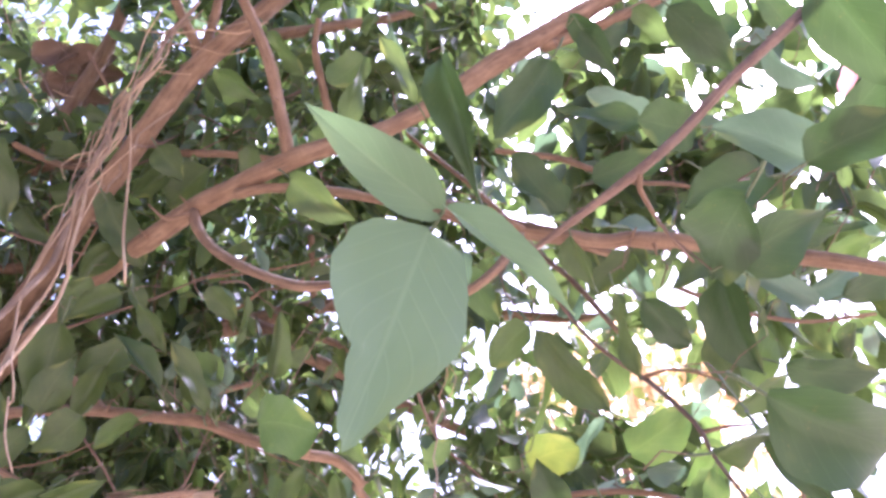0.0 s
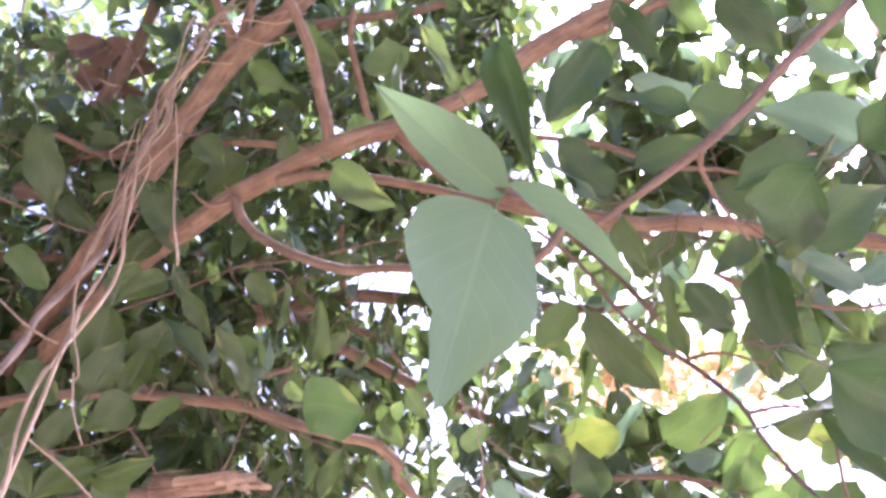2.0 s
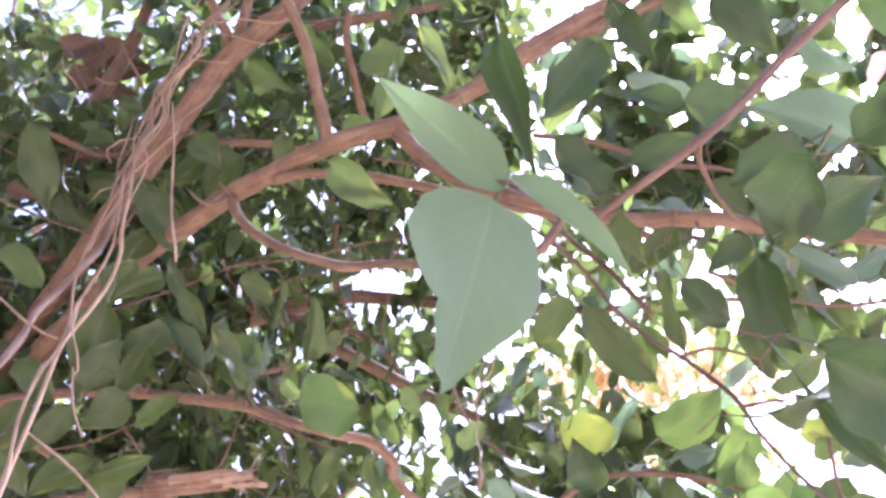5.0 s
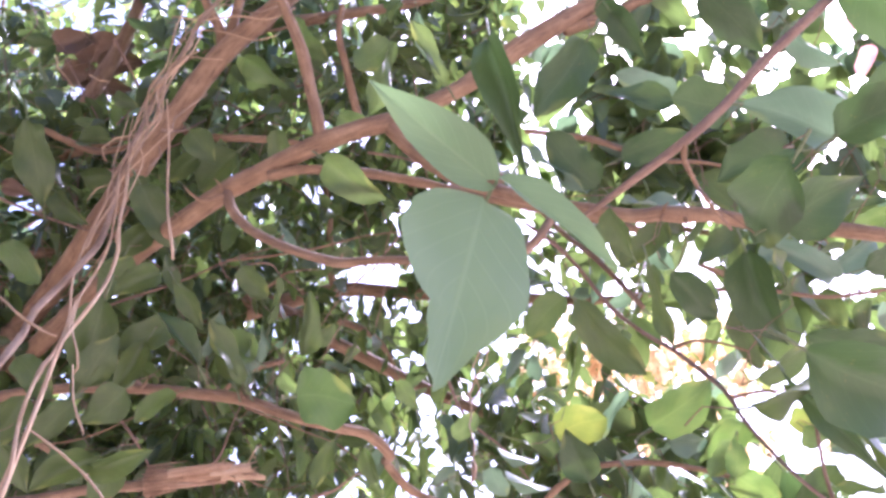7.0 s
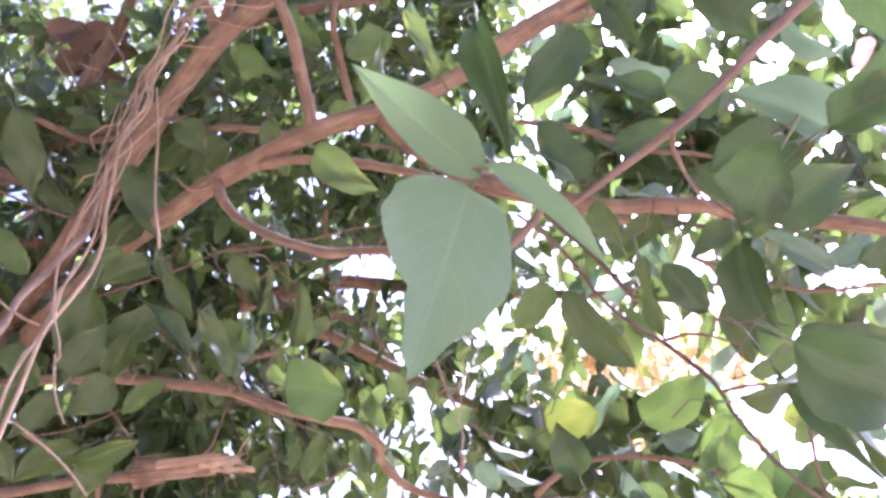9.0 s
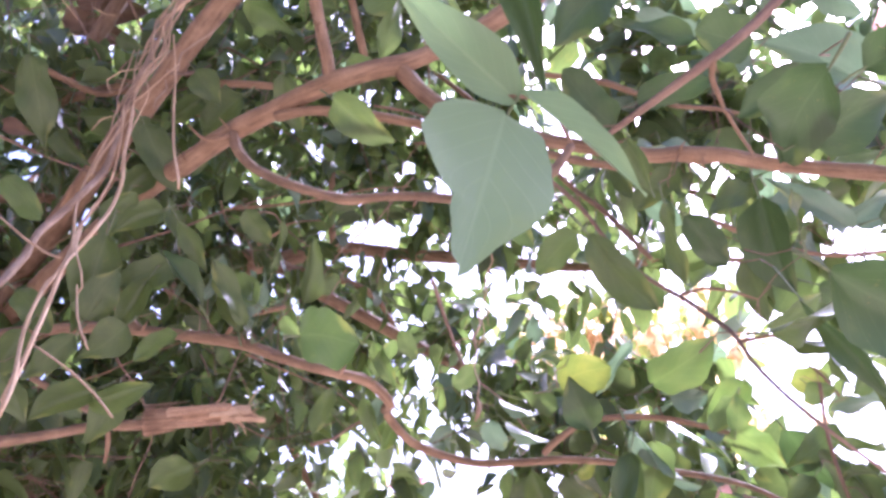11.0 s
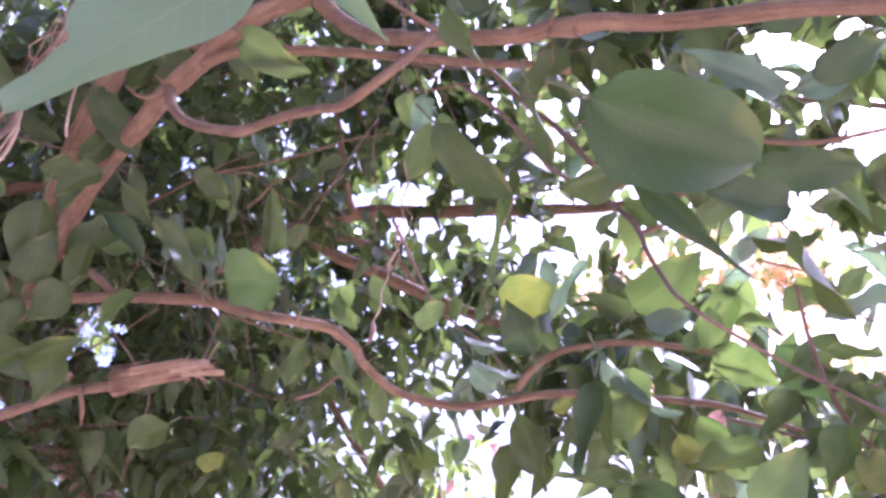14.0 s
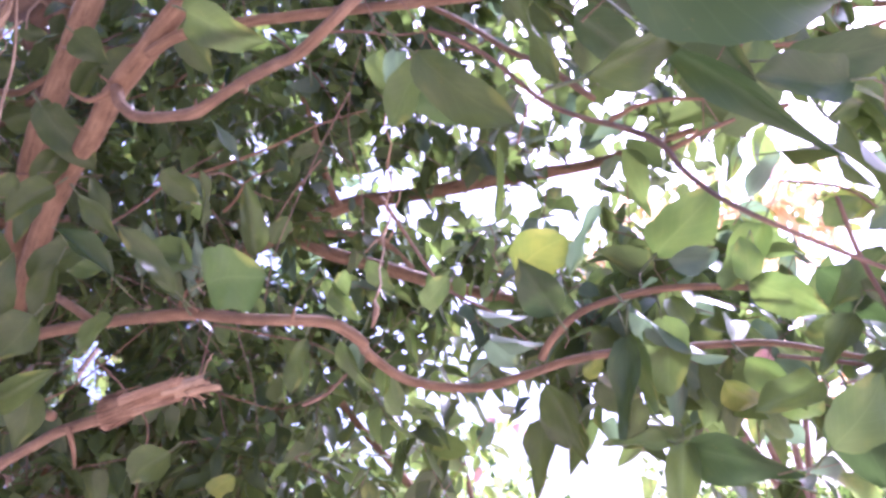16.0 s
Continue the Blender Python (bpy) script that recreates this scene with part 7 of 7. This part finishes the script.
branch("stem", [(-0.299, 0.489, 1.738, 0.0006), (-0.298, 0.479, 1.717, 0.0007), (-0.292, 0.467, 1.697, 0.0007), (-0.285, 0.456, 1.680, 0.0007), (-0.270, 0.442, 1.658, 0.0007), (-0.264, 0.437, 1.645, 0.0007), (-0.267, 0.439, 1.642, 0.0006)], DRY_STEM, "", vine)
branch("stem", [(-0.363, 0.480, 1.720, 0.0007), (-0.326, 0.465, 1.692, 0.0009), (-0.314, 0.469, 1.685, 0.0009), (-0.296, 0.459, 1.676, 0.0007)], DRY_STEM, "", vine)
branch("stem", [(-0.278, 0.422, 1.602, 0.0006), (-0.246, 0.409, 1.583, 0.0007), (-0.224, 0.403, 1.567, 0.0007), (-0.209, 0.399, 1.553, 0.0006)], DRY_STEM, "", vine)
branch("stem", [(-0.318, 0.550, 1.909, 0.0006), (-0.308, 0.543, 1.886, 0.0007), (-0.304, 0.529, 1.852, 0.0007), (-0.307, 0.528, 1.834, 0.0007), (-0.294, 0.501, 1.788, 0.0007), (-0.293, 0.501, 1.775, 0.0006)], DRY_STEM, "", vine)
branch("stem", [(-0.295, 0.560, 1.937, 0.0007), (-0.301, 0.546, 1.907, 0.0009), (-0.312, 0.544, 1.887, 0.0009), (-0.320, 0.542, 1.873, 0.0009), (-0.320, 0.530, 1.847, 0.0007)], DRY_STEM, "", vine)
branch("stem", [(-0.348, 0.571, 1.964, 0.0005), (-0.341, 0.557, 1.925, 0.0007), (-0.338, 0.548, 1.887, 0.0007), (-0.330, 0.540, 1.869, 0.0005)], DRY_STEM, "", vine)
branch("stem", [(-0.341, 0.567, 1.961, 0.0004), (-0.332, 0.553, 1.919, 0.0006), (-0.323, 0.549, 1.900, 0.0004)], DRY_STEM, "", vine)
branch("stem", [(-0.349, 0.555, 1.895, 0.0005), (-0.359, 0.559, 1.914, 0.0007), (-0.352, 0.565, 1.930, 0.0007), (-0.332, 0.562, 1.932, 0.0007), (-0.320, 0.565, 1.945, 0.0005)], DRY_STEM, "", vine)
branch("stem", [(-0.301, 0.553, 1.911, 0.0005), (-0.294, 0.546, 1.895, 0.0007), (-0.298, 0.539, 1.877, 0.0007), (-0.297, 0.537, 1.866, 0.0005)], DRY_GREY, "", vine)
branch("stem", [(-0.332, 0.538, 1.856, 0.0004), (-0.342, 0.539, 1.853, 0.0006), (-0.347, 0.538, 1.840, 0.0004)], DRY_STEM, "", vine)
branch("stem", [(-0.299, 0.570, 1.938, 0.0008), (-0.301, 0.572, 1.961, 0.0011), (-0.291, 0.575, 1.977, 0.0011), (-0.275, 0.577, 1.997, 0.0008)], DRY_GREY, "", vine)
branch("stem", [(-0.267, 0.581, 2.049, 0.0005), (-0.288, 0.583, 2.052, 0.0007), (-0.309, 0.588, 2.060, 0.0007), (-0.321, 0.587, 2.048, 0.0005)], DRY_STEM, "", vine)
branch("stem", [(-0.452, 0.583, 2.059, 0.0007), (-0.447, 0.585, 2.043, 0.0008), (-0.432, 0.584, 2.026, 0.0008), (-0.422, 0.582, 2.013, 0.0007)], DRY_STEM, "", vine)
branch("stem", [(-0.409, 0.583, 2.030, 0.0005), (-0.396, 0.583, 2.022, 0.0007), (-0.382, 0.580, 2.017, 0.0005)], DRY_STEM, "", vine)
branch("stem", [(-0.271, 0.443, 1.649, 0.0005), (-0.256, 0.426, 1.620, 0.0007), (-0.245, 0.420, 1.603, 0.0007), (-0.241, 0.419, 1.597, 0.0005)], DRY_STEM, "", vine)
branch("stem", [(-0.335, 0.588, 2.031, 0.0006), (-0.342, 0.587, 2.008, 0.0007), (-0.337, 0.582, 1.979, 0.0007), (-0.326, 0.571, 1.947, 0.0007), (-0.325, 0.564, 1.918, 0.0007), (-0.326, 0.553, 1.889, 0.0006)], DRY_STEM, "", vine)
branch("stem", [(-0.318, 0.573, 1.994, 0.0003), (-0.324, 0.564, 1.969, 0.0004), (-0.332, 0.559, 1.943, 0.0004), (-0.331, 0.552, 1.918, 0.0004), (-0.322, 0.543, 1.890, 0.0004), (-0.316, 0.538, 1.866, 0.0004), (-0.309, 0.524, 1.842, 0.0004), (-0.311, 0.515, 1.819, 0.0004), (-0.315, 0.509, 1.797, 0.0004), (-0.313, 0.501, 1.780, 0.0003)], DRY_STEM, "", vine)
branch("stem", [(-0.293, 0.578, 2.081, 0.0003), (-0.304, 0.576, 2.050, 0.0004), (-0.318, 0.570, 2.023, 0.0004), (-0.330, 0.571, 2.002, 0.0004), (-0.335, 0.570, 1.982, 0.0004), (-0.327, 0.561, 1.957, 0.0004), (-0.317, 0.555, 1.931, 0.0004), (-0.315, 0.547, 1.906, 0.0004), (-0.318, 0.540, 1.883, 0.0004), (-0.328, 0.540, 1.868, 0.0003)], DRY_GREY, "", vine)
branch("stem", [(-0.299, 0.587, 2.085, 0.0003), (-0.307, 0.584, 2.058, 0.0004), (-0.313, 0.578, 2.031, 0.0004), (-0.328, 0.577, 2.008, 0.0004), (-0.339, 0.577, 1.987, 0.0004), (-0.336, 0.567, 1.956, 0.0004), (-0.334, 0.565, 1.936, 0.0004), (-0.331, 0.558, 1.907, 0.0004), (-0.323, 0.550, 1.883, 0.0003)], DRY_STEM, "", vine)
branch("stem", [(-0.271, 0.584, 2.149, 0.0007), (-0.286, 0.587, 2.133, 0.0009), (-0.306, 0.586, 2.104, 0.0009), (-0.321, 0.589, 2.087, 0.0009), (-0.325, 0.587, 2.060, 0.0009), (-0.325, 0.582, 2.036, 0.0007)], DRY_GREY, "", vine)
branch("stem", [(-0.333, 0.586, 2.032, 0.0006), (-0.332, 0.578, 2.008, 0.0007), (-0.334, 0.580, 1.986, 0.0007), (-0.330, 0.577, 1.963, 0.0007), (-0.326, 0.573, 1.942, 0.0007), (-0.328, 0.562, 1.910, 0.0007), (-0.331, 0.548, 1.881, 0.0007), (-0.336, 0.547, 1.862, 0.0006)], DRY_STEM, "", vine)
branch("stem", [(-0.296, 0.580, 2.107, 0.0007), (-0.298, 0.581, 2.078, 0.0009), (-0.306, 0.583, 2.054, 0.0009), (-0.313, 0.576, 2.029, 0.0009), (-0.322, 0.571, 2.007, 0.0009), (-0.333, 0.573, 1.988, 0.0009), (-0.333, 0.564, 1.964, 0.0009), (-0.334, 0.562, 1.940, 0.0007)], DRY_STEM, "", vine)
branch("stem", [(-0.310, 0.571, 2.047, 0.0003), (-0.313, 0.576, 2.032, 0.0004), (-0.314, 0.571, 2.005, 0.0004), (-0.313, 0.563, 1.979, 0.0004), (-0.319, 0.556, 1.950, 0.0004), (-0.328, 0.558, 1.929, 0.0004), (-0.330, 0.549, 1.907, 0.0004), (-0.335, 0.545, 1.889, 0.0004), (-0.326, 0.530, 1.859, 0.0004), (-0.316, 0.524, 1.835, 0.0003)], DRY_GREY, "", vine)
branch("stem", [(-0.309, 0.573, 2.076, 0.0003), (-0.313, 0.570, 2.054, 0.0004), (-0.322, 0.576, 2.034, 0.0004), (-0.319, 0.569, 2.006, 0.0004), (-0.318, 0.568, 1.983, 0.0004), (-0.312, 0.555, 1.951, 0.0003)], DRY_STEM, "", vine)
branch("stem", [(-0.313, 0.586, 2.068, 0.0004), (-0.315, 0.586, 2.048, 0.0006), (-0.317, 0.582, 2.023, 0.0006), (-0.331, 0.584, 1.999, 0.0006), (-0.332, 0.571, 1.968, 0.0006), (-0.339, 0.573, 1.952, 0.0006), (-0.339, 0.566, 1.930, 0.0006), (-0.335, 0.562, 1.911, 0.0006), (-0.328, 0.554, 1.888, 0.0006), (-0.322, 0.549, 1.864, 0.0004)], DRY_STEM, "", vine)
branch("stem", [(-0.328, 0.580, 2.022, 0.0006), (-0.335, 0.582, 2.002, 0.0007), (-0.334, 0.572, 1.975, 0.0007), (-0.332, 0.571, 1.958, 0.0007), (-0.330, 0.566, 1.932, 0.0007), (-0.327, 0.559, 1.907, 0.0007), (-0.324, 0.550, 1.879, 0.0007), (-0.321, 0.546, 1.863, 0.0006)], DRY_STEM, "", vine)
branch("stem", [(-0.281, 0.586, 2.146, 0.0004), (-0.304, 0.589, 2.127, 0.0006), (-0.321, 0.593, 2.105, 0.0006), (-0.314, 0.588, 2.078, 0.0006), (-0.315, 0.585, 2.047, 0.0006), (-0.320, 0.584, 2.018, 0.0006), (-0.326, 0.579, 1.996, 0.0006), (-0.341, 0.580, 1.974, 0.0006), (-0.342, 0.575, 1.950, 0.0004)], DRY_STEM, "", vine)
branch("stem", [(-0.302, 0.588, 2.099, 0.0003), (-0.309, 0.586, 2.071, 0.0004), (-0.315, 0.584, 2.050, 0.0004), (-0.327, 0.585, 2.033, 0.0004), (-0.332, 0.582, 2.010, 0.0004), (-0.337, 0.581, 1.991, 0.0003)], DRY_STEM, "", vine)
branch("stem", [(-0.326, 0.571, 2.010, 0.0006), (-0.325, 0.574, 1.995, 0.0007), (-0.320, 0.571, 1.974, 0.0007), (-0.319, 0.566, 1.951, 0.0007), (-0.318, 0.552, 1.918, 0.0007), (-0.328, 0.551, 1.902, 0.0007), (-0.329, 0.542, 1.880, 0.0007), (-0.330, 0.537, 1.856, 0.0007), (-0.323, 0.525, 1.829, 0.0006)], DRY_STEM, "", vine)
branch("stem", [(-0.338, 0.589, 2.123, 0.0008), (-0.300, 0.588, 2.116, 0.0011), (-0.261, 0.582, 2.116, 0.0011), (-0.225, 0.584, 2.112, 0.0011), (-0.197, 0.588, 2.135, 0.0008)], DRY_STEM, "", vine)
branch("stem", [(-0.308, 0.586, 2.099, 0.0006), (-0.275, 0.586, 2.095, 0.0007), (-0.237, 0.587, 2.083, 0.0007), (-0.215, 0.590, 2.094, 0.0006)], DRY_STEM, "", vine)
branch("stem", [(-0.302, 0.588, 2.131, 0.0007), (-0.277, 0.584, 2.136, 0.0008), (-0.249, 0.589, 2.128, 0.0008), (-0.212, 0.585, 2.136, 0.0007)], DRY_GREY, "", vine)
dry_thread = tagged(new("dry_tendril"), "thin dry curled tendril hanging from a branch", "tendril")
branch("thread", [(0.0129, 0.5780, 1.7797, 0.00060), (0.0060, 0.5823, 1.7607, 0.00070), (0.0090, 0.5847, 1.7452, 0.00060), (0.0025, 0.5916, 1.7318, 0.00080), (0.0040, 0.5934, 1.7175, 0.00070), (-0.0032, 0.5961, 1.7014, 0.00070), (-0.0012, 0.5966, 1.6896, 0.00090), (-0.0072, 0.5924, 1.6761, 0.00160), (-0.0048, 0.5833, 1.6609, 0.00080), (-0.0075, 0.5750, 1.6445, 0.00070), (-0.0042, 0.5613, 1.6273, 0.00070), (-0.0062, 0.5474, 1.6108, 0.00080)], DRY_STEM, "", dry_thread)
branch("thread", [(0.0046, 0.5934, 1.7284, 0.00050), (0.0114, 0.5933, 1.7177, 0.00050), (0.0075, 0.5951, 1.7034, 0.00050), (-0.0003, 0.5964, 1.6943, 0.00060), (0.0023, 0.5924, 1.6804, 0.00050), (-0.0036, 0.5878, 1.6675, 0.00050)], DRY_STEM, "", dry_thread)
branch("thread", [(-0.0249, 0.6099, 1.6749, 0.00040), (-0.0164, 0.6043, 1.6792, 0.00050), (-0.0081, 0.5947, 1.6759, 0.00060), (-0.0017, 0.5893, 1.6711, 0.00050), (0.0036, 0.5824, 1.6736, 0.00040)], DRY_STEM, "", dry_thread)
branch("dry_bud", [(-0.0062, 0.5480, 1.6118, 0.00100), (-0.0050, 0.5467, 1.6055, 0.00210), (-0.0060, 0.5439, 1.5979, 0.00180), (-0.0081, 0.5433, 1.5927, 0.00060)], BARK_TORN, "reddish shrivelled bud", dry_thread)

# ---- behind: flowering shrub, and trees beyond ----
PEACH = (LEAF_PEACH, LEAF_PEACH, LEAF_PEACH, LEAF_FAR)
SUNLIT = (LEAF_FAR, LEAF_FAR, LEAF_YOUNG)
flowering = tagged(new("flowering_shrub"), "sunlit shrub with peach and orange papery bracts", "shrub")
spray_clump((0.35, 2.43, 2.43), 0.14, 9, 1.10, PEACH, flowering)
spray_clump((0.51, 2.41, 2.47), 0.14, 9, 1.10, PEACH, flowering)
spray_clump((0.65, 2.41, 2.49), 0.14, 9, 1.10, PEACH, flowering)
spray_clump((0.47, 2.48, 2.35), 0.14, 9, 1.10, PEACH, flowering)
spray_clump((0.63, 2.47, 2.36), 0.14, 9, 1.10, PEACH, flowering)
spray_clump((0.79, 2.46, 2.40), 0.14, 9, 1.10, PEACH, flowering)
spray_clump((0.91, 2.47, 2.38), 0.14, 9, 1.10, PEACH, flowering)
spray_clump((0.31, 2.49, 2.33), 0.14, 9, 1.10, PEACH, flowering)
spray_clump((0.95, 2.41, 2.49), 0.14, 9, 1.10, PEACH, flowering)
spray_clump((0.41, 2.67, 2.22), 0.19, 9, 1.10, PEACH, flowering)
spray_clump((0.66, 2.68, 2.20), 0.19, 9, 1.10, PEACH, flowering)
spray_clump((0.93, 2.69, 2.18), 0.19, 9, 1.10, PEACH, flowering)
spray_clump((1.14, 2.71, 2.14), 0.19, 9, 1.10, PEACH, flowering)
spray_clump((0.62, 2.79, 2.00), 0.19, 9, 1.10, PEACH, flowering)
spray_clump((0.99, 2.81, 1.96), 0.19, 9, 1.10, PEACH, flowering)
branch("stem", [(0.71, 2.66, -0.03, 0.030), (0.71, 2.61, 1.14, 0.022), (0.61, 2.56, 2.31, 0.010)], BARK_DARK, "", flowering)
branch("stem", [(0.71, 2.61, 1.44, 0.012), (0.53, 2.55, 1.93, 0.009), (0.35, 2.49, 2.33, 0.004)], BARK_DARK, "", flowering)
branch("stem", [(0.71, 2.61, 1.44, 0.012), (0.75, 2.56, 1.93, 0.009), (0.79, 2.50, 2.31, 0.004)], BARK_DARK, "", flowering)
branch("stem", [(0.71, 2.61, 1.44, 0.012), (0.81, 2.60, 1.85, 0.009), (0.91, 2.59, 2.15, 0.004)], BARK_DARK, "", flowering)
branch("stem", [(0.71, 2.61, 1.44, 0.012), (0.55, 2.59, 1.87, 0.009), (0.39, 2.57, 2.19, 0.004)], BARK_DARK, "", flowering)
pink_shrub = tagged(new("flowering_shrub"), "shrub with a few faded pink bracts in the light", "shrub")
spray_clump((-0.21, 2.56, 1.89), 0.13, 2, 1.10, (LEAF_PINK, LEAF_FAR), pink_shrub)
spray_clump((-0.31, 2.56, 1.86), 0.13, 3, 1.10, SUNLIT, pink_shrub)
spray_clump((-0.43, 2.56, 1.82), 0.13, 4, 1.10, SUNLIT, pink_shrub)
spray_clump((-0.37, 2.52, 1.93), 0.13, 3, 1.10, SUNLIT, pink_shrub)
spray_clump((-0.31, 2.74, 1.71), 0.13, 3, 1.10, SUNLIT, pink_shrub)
branch("stem", [(-0.28, 2.68, -0.03, 0.024), (-0.23, 2.63, 0.89, 0.018), (-0.28, 2.58, 1.82, 0.008)], BARK_DARK, "", pink_shrub)


def far_tree(x, y, height, spread, seed, label):
    """A tree some way off: trunk, limbs and a loose crown of leaf clumps with gaps."""
    tree = tagged(new("tree"), label, "tree", "trees beyond")
    r = random.Random(seed)
    branch("trunk", [(x, y, -0.05, 0.16), (x + 0.1, y, height * 0.3, 0.12), (x, y + 0.1, height * 0.6, 0.07), (x + 0.15, y, height * 0.9, 0.02)], BARK_DARK, "", tree)
    for k in range(26):
        a, h = r.random() * 6.28, r.uniform(0.22, 1.0)
        d = spread * r.uniform(0.3, 1.0) * math.sin(math.pi * min(0.95, max(0.2, h))) ** 0.5
        end = (x + d * math.cos(a), y + d * math.sin(a), height * h)
        if k % 3 == 0:
            branch("limb", [(x, y, height * h * 0.6, 0.04), ((x + end[0]) / 2, (y + end[1]) / 2, height * h * 0.85, 0.025), (*end, 0.008)], BARK_DARK, "", tree)
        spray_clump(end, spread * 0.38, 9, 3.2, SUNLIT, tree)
    return tree


far_tree(-4.5, 5.7, 8.5, 2.2, 1, "sunlit tree with pale green foliage beyond the shrub")
far_tree(-0.7, 12.0, 2.0, 1.5, 5, "low hedge tree with pale green foliage")
far_tree(1.6, 12.4, 1.9, 1.5, 6, "low hedge tree with pale green foliage")
far_tree(3.9, 12.0, 2.0, 1.6, 7, "low hedge tree with pale green foliage")
far_tree(2.2, 13.5, 2.6, 1.9, 2, "low sunlit tree with yellow-green foliage")
far_tree(6.2, 11.5, 3.2, 2.2, 3, "low sunlit tree with yellow-green foliage")
far_tree(-2.2, 13.0, 3.4, 2.2, 4, "low sunlit tree with yellow-green foliage")

# gathered leaves and twigs
for (owner_name, mat_name), (v, f, u, count) in small.items():
    me = bpy.data.meshes.new("foliage")
    v, f, u = np.concatenate(v), np.concatenate(f), np.concatenate(u)
    me.vertices.add(len(v))
    me.vertices.foreach_set("co", v.astype(np.float32).ravel())
    me.loops.add(f.size)
    me.loops.foreach_set("vertex_index", f.astype(np.int32).ravel())
    me.polygons.add(len(f))
    me.polygons.foreach_set("loop_start", np.arange(0, f.size, 4, dtype=np.int32))
    me.polygons.foreach_set("use_smooth", np.ones(len(f), bool))
    me.uv_layers.new(name="UVMap").data.foreach_set("uv", u.astype(np.float32).ravel())
    me.update(calc_edges=True)
    me.validate()
    tagged(part("foliage", me, bpy.data.materials[mat_name], bpy.data.objects[owner_name]), kind="stuff")
for owner_name, twigs in twig_store.items():
    tv, tf, tu, base_index = [], [], [], 0
    for v, f, u in twigs:
        tv.append(v)
        tf += [tuple(i + base_index for i in q) for q in f]
        tu += u
        base_index += len(v)
    tagged(part("twig_growth", mesh_of("twig_growth", np.concatenate(tv), tf, tu), BARK_DARK, bpy.data.objects[owner_name], "thin leafy twigs"), kind="stuff")
